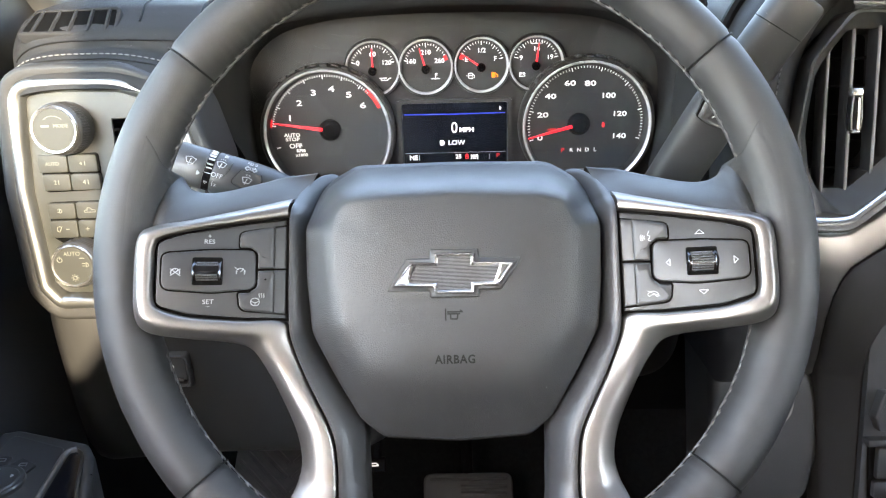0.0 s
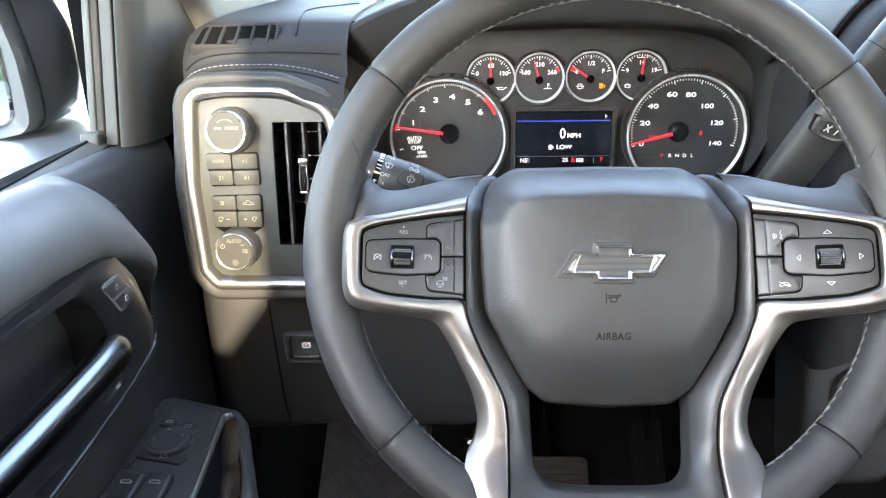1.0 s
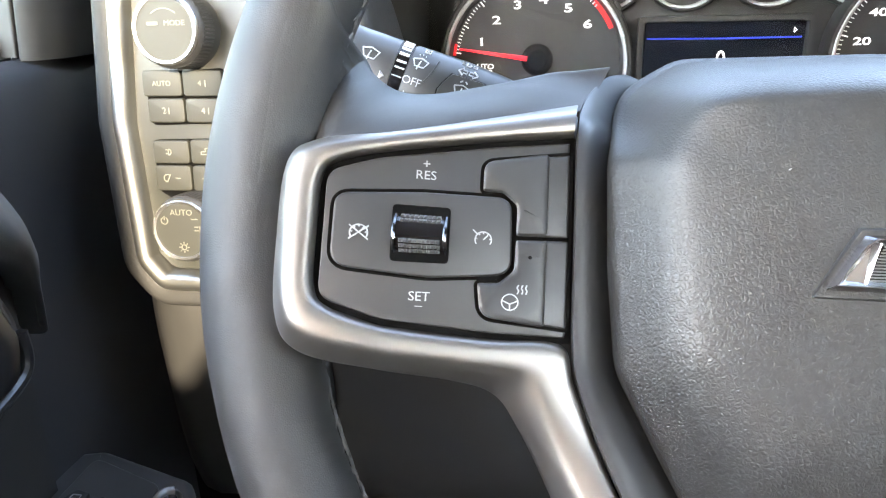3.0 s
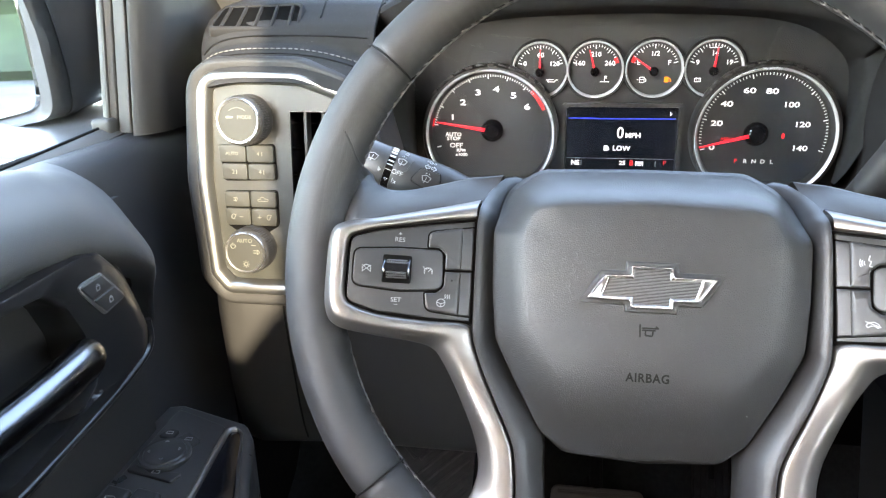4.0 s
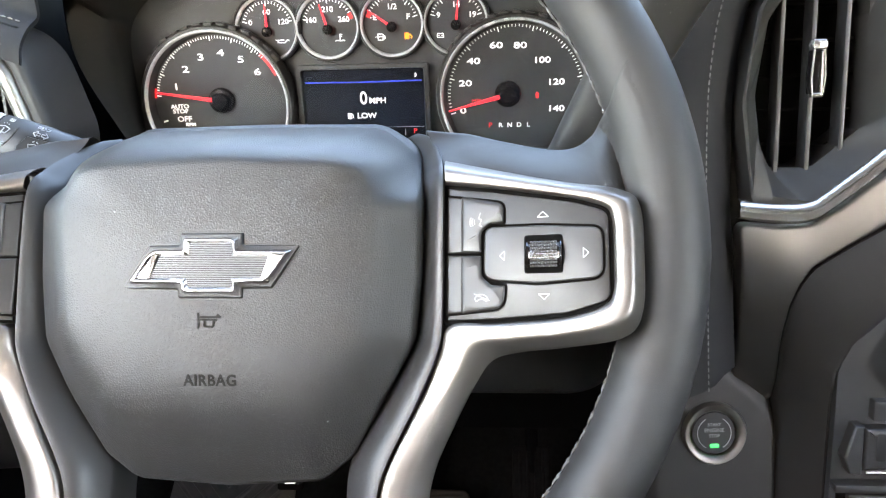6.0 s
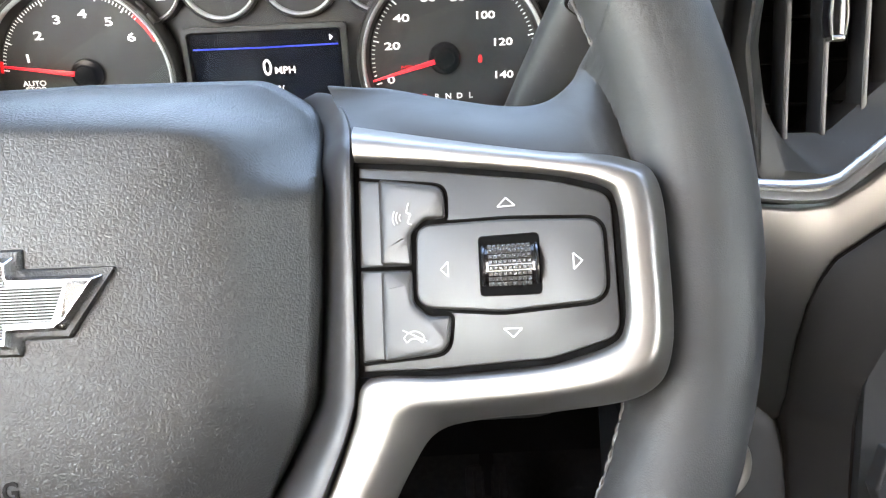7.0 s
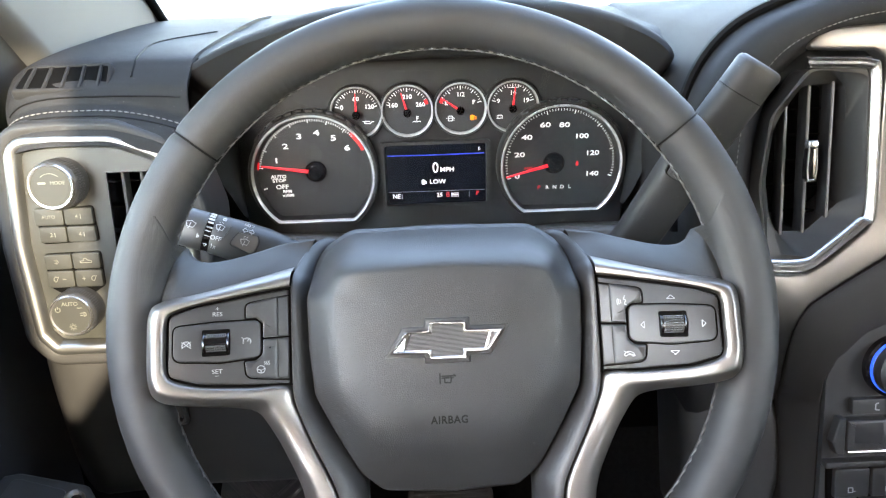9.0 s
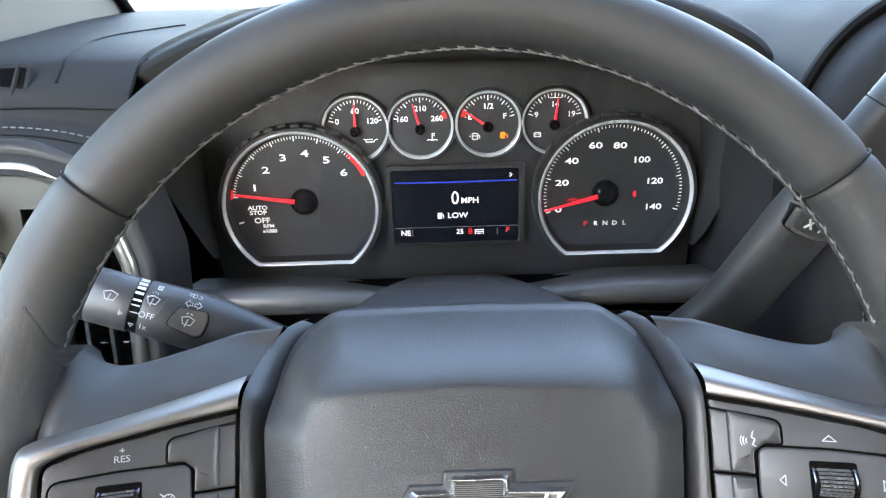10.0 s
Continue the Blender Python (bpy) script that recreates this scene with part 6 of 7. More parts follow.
part("chrome_ring", lathe([(0.0212, -0.004), (0.0212, 0.001), (0.0200, 0.0032), (0.0172, 0.0030), (0.0152, 0.0005), (0.0148, -0.002)], 56, cap=False), SATIN, starter, "satin chrome ring", angle=50)
part("button", lathe([(0.0147, -0.004), (0.0147, -0.0008), (0.0138, 0.0002), (0.0002, 0.0002)], 48), SWITCH, starter)
f = lettering("START", 0.0030, 0, 0.0058, 0.0004)
lettering("ENGINE", 0.0038, 0, 0.0020, 0.0004, bm=f)
lettering("STOP", 0.0030, 0, -0.0018, 0.0004, bm=f)
strokes([arc_line(0, 0, 0.0112, 120, 240, 14), arc_line(0, 0, 0.0112, -60, 60, 14)], 0.0005, 0.0002, 0.0006, f)
part("symbol", f, PRINT_DIM, starter, smooth=False)
part("lamp", plate(rect(-0.0030, 0.0030, -0.0098, -0.0072, 0.0008), 0.0, 0.0008, 0.0002), GREEN, starter, "green lamp")

# ---- column, stalk and gear lever ----
column = thing("steering_column", "black plastic steering column shroud", "steering column")
def shroud_ring(s):
    c = Vector((0.003, 0.43, 1.318)).lerp(Vector((0.003, 0.66, 1.228)), s)
    w, h = 0.080 + 0.006 * math.sin(math.pi * s), 0.057 * (0.62 + 0.38 * ease(s / 0.25))
    ring = []
    for k in range(48):
        a = 2 * math.pi * k / 48
        ca, sa = math.cos(a), math.sin(a)
        ring.append(c + Vector((w * math.copysign(abs(ca) ** 0.62, ca), 0.06 * sa, h * math.copysign(abs(sa) ** 0.62, sa))))
    return ring


part("shroud", loft([shroud_ring(s / 20) for s in range(21)], True, True), SHROUD, column, angle=60)
rng = random.Random(9)
for i in range(14):
    ring, k = shroud_ring(rng.uniform(0.30, 0.55)), rng.randint(6, 18)
    p = ring[k].lerp(ring[k + 1], rng.random())
    part("dust_speck", tube([p + Vector((0, -0.0002, 0)), p + Vector((0.0003, 0.0002, 0.0002))], rng.uniform(0.00015, 0.0003), 5), PRINT_DIM, column)
part("shroud_seam", tube([shroud_ring(s / 10)[0] for s in range(11)], 0.001, 6), SEAM, column)
part("column_core", tube([(0, 0.385, 1.345), (0, 0.44, 1.32)], 0.046, 32), SHELL, column)

stalk = thing("wiper_stalk", "black multifunction stalk with white wiper symbols", "stalk")
tip, base7 = Vector((-0.1845, 0.4750, 1.3873)), Vector((-0.052, 0.481, 1.338))
STALK_UP = Vector((0, 0.45, 0.89))
def stalk_ring(s, r, n=28):
    d = (base7 - tip).normalized()
    up = STALK_UP.copy()
    up = (up - d * up.dot(d)).normalized()
    side = d.cross(up)
    c = tip.lerp(base7, s)
    return [c + up * (r * math.cos(2 * math.pi * k / n)) + side * (r * 0.72 * math.sin(2 * math.pi * k / n)) for k in range(n)]
SR = [(0.0, 0.0112), (0.004, 0.0128), (0.012, 0.0134), (0.034, 0.0136), (0.037, 0.0131), (0.040, 0.0136), (0.178, 0.0138)]
part("end_barrel", loft([stalk_ring(s, r) for s, r in SR], True, True), SWITCH, stalk, angle=50)
part("band", loft([stalk_ring(s, 0.0134) for s in (0.180, 0.214)], True, True), GLOSS, stalk)
part("stem", loft([stalk_ring(s, r) for s, r in ((0.216, 0.0134), (0.222, 0.0140), (0.36, 0.0146), (0.48, 0.0140), (0.56, 0.0124), (0.64, 0.0102), (0.72, 0.0086), (0.85, 0.0076), (1.0, 0.0070))], True, True), SWITCH, stalk, angle=50)


def on_stalk(s, up_mm, lift=0.0004, r=0.0138):
    """A point on the face of the stalk that the driver sees."""
    d = (base7 - tip).normalized()
    up = STALK_UP.copy()
    up = (up - d * up.dot(d)).normalized()
    side = d.cross(up)
    if side.y > 0:
        side = -side
    a = math.asin(max(-1, min(1, up_mm / r)))
    return tip.lerp(base7, s) + up * (r * math.sin(a)) + side * (r * 0.72 * math.cos(a) + lift)


def wiper_mark(s, h, k=0.0024):
    ds = k / 0.136
    return [[(s - ds * 1.2, h + k * 0.6), (s, h + k), (s + ds * 1.2, h + k * 0.6), (s + ds * 0.7, h - k * 0.6), (s - ds * 0.7, h - k * 0.6), (s - ds * 1.2, h + k * 0.6)], [(s, h + k * 0.5), (s - ds * 0.3, h - k * 1.1)]]


def on_stem(s, h, lift=0.0004):
    r = 0.0138 if s < 0.20 else 0.0140 + 0.0006 * min(1.0, max(0.0, (s - 0.222) / 0.138)) - 0.0006 * max(0.0, (s - 0.36) / 0.12)
    return on_stalk(s, h, lift, r)


def stem_lines(lines, w=0.00032, lift=0.0002):
    bm = bmesh.new()
    for ln in lines:
        tube([on_stem(p[0], p[1], lift) for p in ln], w, 5, bm)
    return bm


def mark(bm):
    part("symbol", bm, STALKPRINT, stalk, smooth=False)


def double_arrow(s, h, k=0.0017):
    ds = k / 0.141
    left = [(s - ds * 2.3, h), (s - ds * 1.2, h + k), (s - ds * 1.2, h + k * 0.4), (s - ds * 0.3, h + k * 0.4), (s - ds * 0.3, h - k * 0.4), (s - ds * 1.2, h - k * 0.4), (s - ds * 1.2, h - k), (s - ds * 2.3, h)]
    return [left, [(2 * s - p, q) for p, q in left]]


mark(stem_lines(wiper_mark(0.110, 0.0012, 0.0027)))
mark(stem_lines(wiper_mark(0.246, 0.0042, 0.0024) + [[(0.236, 0.0080), (0.238, 0.0080)], [(0.245, 0.0084), (0.247, 0.0084)], [(0.254, 0.0080), (0.256, 0.0080)]]))
mark(stem_lines([[(0.248, 0.0102), (0.262, 0.0102), (0.262, 0.0118), (0.248, 0.0118), (0.248, 0.0102)], [(0.252, 0.0110), (0.258, 0.0110)]]))
mark(stem_lines([[(0.153, -0.0062), (0.162, -0.0050), (0.153, -0.0038), (0.153, -0.0062)], [(0.155, -0.0055), (0.155, -0.0045)]], 0.0005))
mark(stem_lines(double_arrow(0.378, 0.0074)))
mark(stem_lines([[(0.352, 0.0112), (0.364, 0.0112)], [(0.352, 0.0121), (0.364, 0.0121)], [(0.367, 0.0106), (0.367, 0.0124), (0.376, 0.0122), (0.380, 0.0114), (0.376, 0.0106), (0.367, 0.0106)], [(0.386, 0.0108), (0.396, 0.0108), (0.396, 0.0120), (0.386, 0.0120)]]))
for i, (h, w) in enumerate(((0.0124, 0.0012), (0.0106, 0.0012), (0.0086, 0.0011), (0.0060, 0.0010), (0.0026, 0.0008), (0.0000, 0.0006), (-0.0034, 0.0004))):
    part("band_mark", tube([on_stalk(0.183, h, -0.0001, 0.0134), on_stalk(0.211, h, -0.0001, 0.0134)], w * 0.8, 5), STALKPRINT, stalk)
mark(stem_lines([[(0.190, -0.0090), (0.206, -0.0090), (0.198, -0.0104), (0.190, -0.0090)]], 0.0003))


def stalk_word(text, s, h, size):
    bm = lettering(text, size, 0, 0, 0.0)
    return warped(bm, lambda c: on_stem(s + c.x / 0.141, h + c.y, 0.0003 if c.z > 0 else 0.0001))


mark(stalk_word("OFF", 0.240, -0.0036, 0.0043))
mark(stalk_word("1x", 0.236, -0.0092, 0.0040))
part("crease", stem_lines([[(0.292, 0.0078), (0.286, 0.0030), (0.276, -0.0010), (0.262, -0.0042)]], 0.0004, 0.0), SWITCH, stalk)
KEY_EDGE = rounded([(0.300, -0.0052, 0.012), (0.336, 0.0050, 0.012), (0.432, 0.0056, 0.016), (0.446, 0.0016, 0.012), (0.438, -0.0062, 0.014), (0.415, -0.0080, 0.012)], 0.01, 3)


def key_ring(k, lift):
    return [on_stem(0.376 + (s - 0.376) * k, -0.001 + (h + 0.001) * k, lift) for s, h in KEY_EDGE]


part("key_gap", loft([key_ring(1.0, -0.001), key_ring(1.0, 0.0002), key_ring(0.98, 0.0003)], False, True), DARK, stalk)
part("washer_key", loft([key_ring(0.94, -0.001), key_ring(0.94, 0.0006), key_ring(0.90, 0.0010)], False, True), SWITCH, stalk)
mark(stem_lines(wiper_mark(0.376, -0.0012, 0.0025) + [[(0.366, 0.0022), (0.372, 0.0030)], [(0.380, 0.0030), (0.386, 0.0022)]], 0.0003, 0.0012))

lever = thing("gear_lever", "black column gear lever with a ridged grip and plus-minus key", "gear lever")
LP = [(0.135, 0.545, 1.310), (0.155, 0.533, 1.337), (0.170, 0.520, 1.372), (0.184, 0.510, 1.404), (0.204, 0.503, 1.440), (0.2260, 0.497, 1.4775)]
LR = [0.0175, 0.0180, 0.0185, 0.0190, 0.0178, 0.0176]


def lever_ring(s, grow=0.0, n=32):
    c = curve_at(LP, s)
    d = (curve_at(LP, min(1, s + 0.02)) - curve_at(LP, max(0, s - 0.02))).normalized()
    wide = Vector((0.66, 0.25, -0.70))
    wide = (wide - d * wide.dot(d)).normalized()
    deep = d.cross(wide)
    k = s * (len(LR) - 1)
    i = min(int(k), len(LR) - 2)
    r = LR[i] + (LR[i + 1] - LR[i]) * (k - i) + grow
    pts = []
    for j in range(n):
        a = 2 * math.pi * j / n
        ca, sa = math.cos(a), math.sin(a)
        pts.append(c + wide * (r * math.copysign(abs(ca) ** 0.75, ca)) + deep * (r * 0.66 * math.copysign(abs(sa) ** 0.75, sa)))
    return pts


part("lever_arm", loft([lever_ring(s * 0.8815 / 36) for s in range(0, 37)], True, True), SHROUD, lever, angle=50)
part("lever_gap", loft([lever_ring(s, -0.001) for s in (0.87, 0.90)], True, True), SEAM, lever)
part("lever_cap", loft([lever_ring(0.8845)] + [lever_ring(s) for s in (0.92, 0.975)] + [lever_ring(0.992, -0.0015), lever_ring(1.0, -0.004)], True, True), SHROUD, lever, angle=50)


def on_lever(s, across, lift):
    c = curve_at(LP, s)
    d = (curve_at(LP, min(1, s + 0.02)) - curve_at(LP, max(0, s - 0.02))).normalized()
    wide = Vector((0.66, 0.25, -0.70))
    wide = (wide - d * wide.dot(d)).normalized()
    deep = d.cross(wide)
    if deep.y > 0:
        deep = -deep
    k = s * (len(LR) - 1)
    i = min(int(k), len(LR) - 2)
    r = LR[i] + (LR[i + 1] - LR[i]) * (k - i)
    return c + wide * across + deep * (r * 0.66 + lift)


KEY_FORM = rounded([(0.562, -0.0150, 0.01), (0.618, -0.0165, 0.012), (0.640, 0.0, 0.03), (0.628, 0.0165, 0.012), (0.585, 0.0175, 0.012), (0.560, 0.004, 0.03)], 0.01, 4)


def key_loop(k, lift):
    return [on_lever(0.60 + (s - 0.60) * k, w * k, lift - 0.0055 * abs(w * k / 0.0185) ** 3) for s, w in KEY_FORM]


part("key_rim", loft([key_loop(1.12, -0.006), key_loop(1.12, 0.0005)], False, True), SEAM, lever)
part("shift_key", loft([key_loop(1.04, -0.006), key_loop(1.04, 0.0010), key_loop(0.96, 0.0016), key_loop(0.86, 0.0012), key_loop(0.80, 0.0004)], False, True), SWITCH, lever)
plus = bmesh.new()
for a, b9 in (((0.584, -0.0085), (0.612, -0.0045)), ((0.610, -0.0088), (0.586, -0.0042))):
    tube([on_lever(*a, 0.0008), on_lever(*b9, 0.0008)], 0.0006, 6, plus)
part("symbol", plus, PRINT_DIM, lever)
part("symbol", tube([on_lever(0.584, 0.0010, 0.0008), on_lever(0.612, 0.0024, 0.0008)], 0.0005, 6), PRINT_DIM, lever)
part("symbol", tube([on_lever(0.590, 0.0085, 0.0002), on_lever(0.596, 0.0096, 0.0002)], 0.0007, 6), PRINT_DIM, lever)
# near-black sheet paints the unlit recess through which the lever comes
part("lever_slot_shade", sheet(lambda u, v: Vector((0.060 + 0.125 * u, 0.5985 + 0.004 * math.sin(math.pi * u), 1.225 + (0.082 - 0.006 * u) * v)), 6, 6, 0.002), DARK, lever)


# ---- driver's door ----
door = thing("door_1", "closed driver door with dark padded trim", "door", kind="structure")
RIDGE = [(-0.55, 1.400), (0.31, 1.399), (0.37, 1.396), (0.407, 1.390), (0.454, 1.366), (0.4875, 1.336), (0.508, 1.303), (0.5145, 1.278), (0.520, 1.25)]


def shoulder(u, v):
    y = -0.50 + 1.015 * u
    zt = interp(RIDGE, y)
    drop = 1.400 - zt
    row = [(-0.448, 1.366), (-0.425, 1.374), (-0.405, 1.386 - drop * 0.25), (-0.376, 1.396 - drop * 0.7), (-0.356, 1.387 - drop), (-0.344, 1.366 - drop), (-0.347, 1.345 - drop * 0.9), (-0.366, 1.332 - drop * 0.8)]
    p = curve_at(row, v)
    return Vector((p[0] - 0.03 * max(0, (y - 0.485) / 0.03) * min(1, v * 1.5), y, p[1]))


part("shoulder_pad", sheet(shoulder, 90, 28, 0.004), SHOULDER, door, "padded grained door shoulder", angle=60)


def front_skin(u, v):
    """The plain skin ahead of the padded part, falling away from the belt."""
    y = 0.30 + 0.34 * u
    row = [(-0.448, 1.3665), (-0.425, 1.3740), (-0.408, 1.372), (-0.398, 1.360), (-0.393, 1.32), (-0.392, 1.24), (-0.388, 1.10), (-0.385, 0.80)]
    p = curve_at(row, v)
    return Vector((p[0] + 0.02 * max(0, u - 0.5), y, p[1]))


# front and lower skins are coloured dark to hold the door's shade
part("front_skin", sheet(front_skin, 20, 40, 0.004), DOORSKIN_SHADED, door, angle=60)
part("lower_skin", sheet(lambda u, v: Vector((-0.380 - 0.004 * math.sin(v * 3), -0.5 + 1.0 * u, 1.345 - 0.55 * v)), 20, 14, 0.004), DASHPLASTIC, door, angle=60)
DOOR_POSE = Matrix.Translation((-0.347, 0, 0)) @ Matrix(((0, 0, 1, 0), (1, 0, 0, 0), (0, 1, 0, 0), (0, 0, 0, 1)))
bez_o = rounded([(-0.10, 1.334, 0.02), (0.30, 1.334, 0.05), (0.402, 1.3345, 0.02), (0.424, 1.330, 0.012), (0.447, 1.305, 0.03), (0.4660, 1.258, 0.012), (0.4600, 1.2395, 0.008), (0.417, 1.230, 0.05), (0.36, 1.224, 0.05), (0.288, 1.219, 0.05), (-0.10, 1.212, 0.02)], 0.01, 6)
bez_i = rounded([(0.02, 1.320, 0.02), (0.330, 1.324, 0.02), (0.366, 1.321, 0.012), (0.385, 1.306, 0.02), (0.397, 1.280, 0.02), (0.399, 1.247, 0.006), (0.391, 1.2365, 0.006), (0.355, 1.2345, 0.03), (0.311, 1.230, 0.02), (0.27, 1.236, 0.02), (0.02, 1.240, 0.02)], 0.01, 6)
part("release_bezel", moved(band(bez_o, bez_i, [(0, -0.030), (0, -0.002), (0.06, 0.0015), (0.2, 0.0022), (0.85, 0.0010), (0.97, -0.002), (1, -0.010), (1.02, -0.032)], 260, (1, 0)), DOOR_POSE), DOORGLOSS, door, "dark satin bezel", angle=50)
# near-black plate paints the shade inside the handle's pocket
part("pocket_shade", moved(plate(offset(bez_i, -0.002), -0.036, -0.031, 0), DOOR_POSE), DARK, door)
lower_edge = [(0.4655, 1.262, 0.0), (0.4605, 1.2405, 0.0005), (0.417, 1.2300, 0.0008), (0.36, 1.2240, 0.001), (0.288, 1.219, 0.001), (0.10, 1.2155, 0.001)]
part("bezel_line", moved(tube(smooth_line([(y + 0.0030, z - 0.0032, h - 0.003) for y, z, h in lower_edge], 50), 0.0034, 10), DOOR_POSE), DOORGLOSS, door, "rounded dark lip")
part("bezel_surround", moved(band(offset(bez_o, -0.015), bez_o, [(0, -0.034), (0.10, -0.020), (0.35, -0.010), (0.75, -0.0065), (1, -0.007)], 260, (1, 0)), DOOR_POSE), DOORSKIN_SHADED, door, "soft dark padding", angle=50)
handle = part("release_handle", tube(smooth_line([(-0.335, 0.10, 1.274), (-0.332, 0.22, 1.276), (-0.331, 0.32, 1.2765), (-0.332, 0.362, 1.277), (-0.335, 0.376, 1.2765), (-0.341, 0.384, 1.276)], 40), [0.0125] * 30 + [0.0125, 0.0125, 0.0124, 0.0122, 0.0120, 0.0116, 0.0110, 0.0100, 0.0085, 0.0065, 0.004], 24, flat=1.0), HANDLECHROME, door, "dark chrome pull handle", angle=60)
part("handle_foot", tube([(-0.336, 0.374, 1.272), (-0.341, 0.377, 1.258), (-0.350, 0.376, 1.243), (-0.362, 0.370, 1.234)], [0.0095, 0.0085, 0.0085, 0.009], 16, flat=0.7), DOORGLOSS, handle)
lk = rounded([(0.3940, 1.3160), (0.4180, 1.3160), (0.4402, 1.2910), (0.4160, 1.2888)], 0.003, 4)
part("lock_bed", moved(plate(offset(lk, -0.0012), -0.002, 0.0027, 0.0006, 2), DOOR_POSE), TRIMGREY, door, "grey edge round the keys")
for s in (0, 1):
    q = [(0.3948, 1.3155), (0.4178, 1.3155), (0.4286, 1.3034), (0.4050, 1.3028)] if s == 0 else [(0.4058, 1.3019), (0.4294, 1.3025), (0.4394, 1.2912), (0.4164, 1.2893)]
    k = part("lock_key", moved(plate(rounded(q, 0.0018, 4), 0.0, 0.0038, 0.0008), DOOR_POSE), SWITCH, door)
    cx, cz = sum(p[0] for p in q) / 4, sum(p[1] for p in q) / 4
    part("symbol", moved(strokes([[(cx - 0.0018, cz - 0.002), (cx - 0.0018, cz + 0.001), (cx + 0.0018, cz + 0.001), (cx + 0.0018, cz - 0.002), (cx - 0.0018, cz - 0.002)], arc_line(cx, cz + 0.001, 0.0012, 0, 180, 6)], 0.0004, 0.0036, 0.0041), DOOR_POSE), PRINT_DIM, k, smooth=False)

# armrest with the switch plate
def arm_z(y):
    return 1.137 + 0.02 * (y - 0.45)


arm_o = rounded([(-0.392, 0.536, 0.01), (-0.374, 0.541, 0.006), (-0.306, 0.520, 0.012), (-0.293, 0.502, 0.02), (-0.253, 0.395, 0.05), (-0.215, 0.20, 0.1), (-0.215, -0.2, 0.02), (-0.392, -0.2, 0)], 0.01, 6)
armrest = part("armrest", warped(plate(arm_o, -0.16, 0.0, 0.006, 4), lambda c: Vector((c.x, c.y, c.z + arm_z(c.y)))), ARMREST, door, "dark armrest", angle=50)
sp_o = rounded([(-0.374, 0.530, 0.006), (-0.320, 0.510, 0.010), (-0.307, 0.40, 0.05), (-0.296, 0.20, 0.01), (-0.376, 0.20, 0.01)], 0.006, 6)
part("switch_plate", warped(plate(sp_o, -0.004, 0.0020, 0.0016, 3), lambda c: Vector((c.x, c.y, c.z + arm_z(c.y)))), ARMREST, armrest)
strip_o = rounded([(-0.3160, 0.500, 0.003), (-0.3080, 0.5050, 0.004), (-0.2985, 0.494, 0.01), (-0.2640, 0.390, 0.05), (-0.235, 0.20, 0), (-0.290, 0.20, 0), (-0.3035, 0.390, 0.05)], 0.003, 6)
# raised black plate paints the dark inside of the door pull
part("pull_recess_shade", warped(plate(finely(strip_o, 0.01), -0.004, 0.0030, 0.0016, 3), lambda c: Vector((c.x, c.y, c.z + arm_z(c.y)))), GLOSS, armrest, angle=60)
for line, r in (([(-0.3080, 0.5045), (-0.3140, 0.4990), (-0.3120, 0.470), (-0.3040, 0.390), (-0.291, 0.20)], 0.0030), ([(-0.3080, 0.5045), (-0.3000, 0.4960), (-0.2880, 0.462), (-0.2645, 0.390), (-0.236, 0.20)], 0.0016)):
    part("bright_strip", tube(smooth_line([(x, y, arm_z(y) + 0.0032) for x, y in line], 40), r, 10, flat=0.8), SATIN, armrest, "polished trim strip")
dz = 0.0022
MD = Vector((-0.351, 0.4635))
dial = part("mirror_dial", moved(lathe([(0.0205, -0.001), (0.0205, 0.003), (0.0195, 0.0042), (0.0170, 0.0040), (0.0160, 0.0052), (0.008, 0.0066), (0.0002, 0.0070)], 40), Matrix.Translation((MD.x, MD.y, arm_z(MD.y) + dz))), ARMREST, armrest, "round mirror dial")
f = strokes([hollow_arrow(0.012 * math.cos(a), 0.012 * math.sin(a), math.cos(a), math.sin(a), 0.0016) for a in (0.3, 1.87, 3.44, 5.0)], 0.0004, 0.0052, 0.0066)
part("symbol", moved(f, Matrix.Translation((MD.x, MD.y, arm_z(MD.y) + dz))), PRINT_DIM, dial, smooth=False)
for q in ([(-0.3705, 0.4870), (-0.3560, 0.4850), (-0.3555, 0.4960), (-0.3650, 0.4985)], [(-0.3535, 0.4850), (-0.3350, 0.4760), (-0.3315, 0.4860), (-0.3470, 0.4950)], [(-0.3720, 0.4415), (-0.3300, 0.4330), (-0.3260, 0.4430), (-0.3330, 0.4440), (-0.3510, 0.4405), (-0.3690, 0.4500)]):
    k = part("mirror_key", warped(plate(rounded(q, 0.002, 4), -0.001, 0.0020, 0.0008), lambda c: Vector((c.x, c.y, c.z + arm_z(c.y) + dz))), SWITCH, armrest)
    cx, cy = sum(p[0] for p in q) / len(q), sum(p[1] for p in q) / len(q)
    part("symbol", warped(strokes([[(cx - 0.003, cy - 0.0016), (cx + 0.003, cy - 0.0016), (cx + 0.0025, cy + 0.0016), (cx - 0.0025, cy + 0.0016), (cx - 0.003, cy - 0.0016)]], 0.0005, 0.0018, 0.0024), lambda c: Vector((c.x, c.y, c.z + arm_z(c.y) + dz))), PRINT_DIM, k, smooth=False)
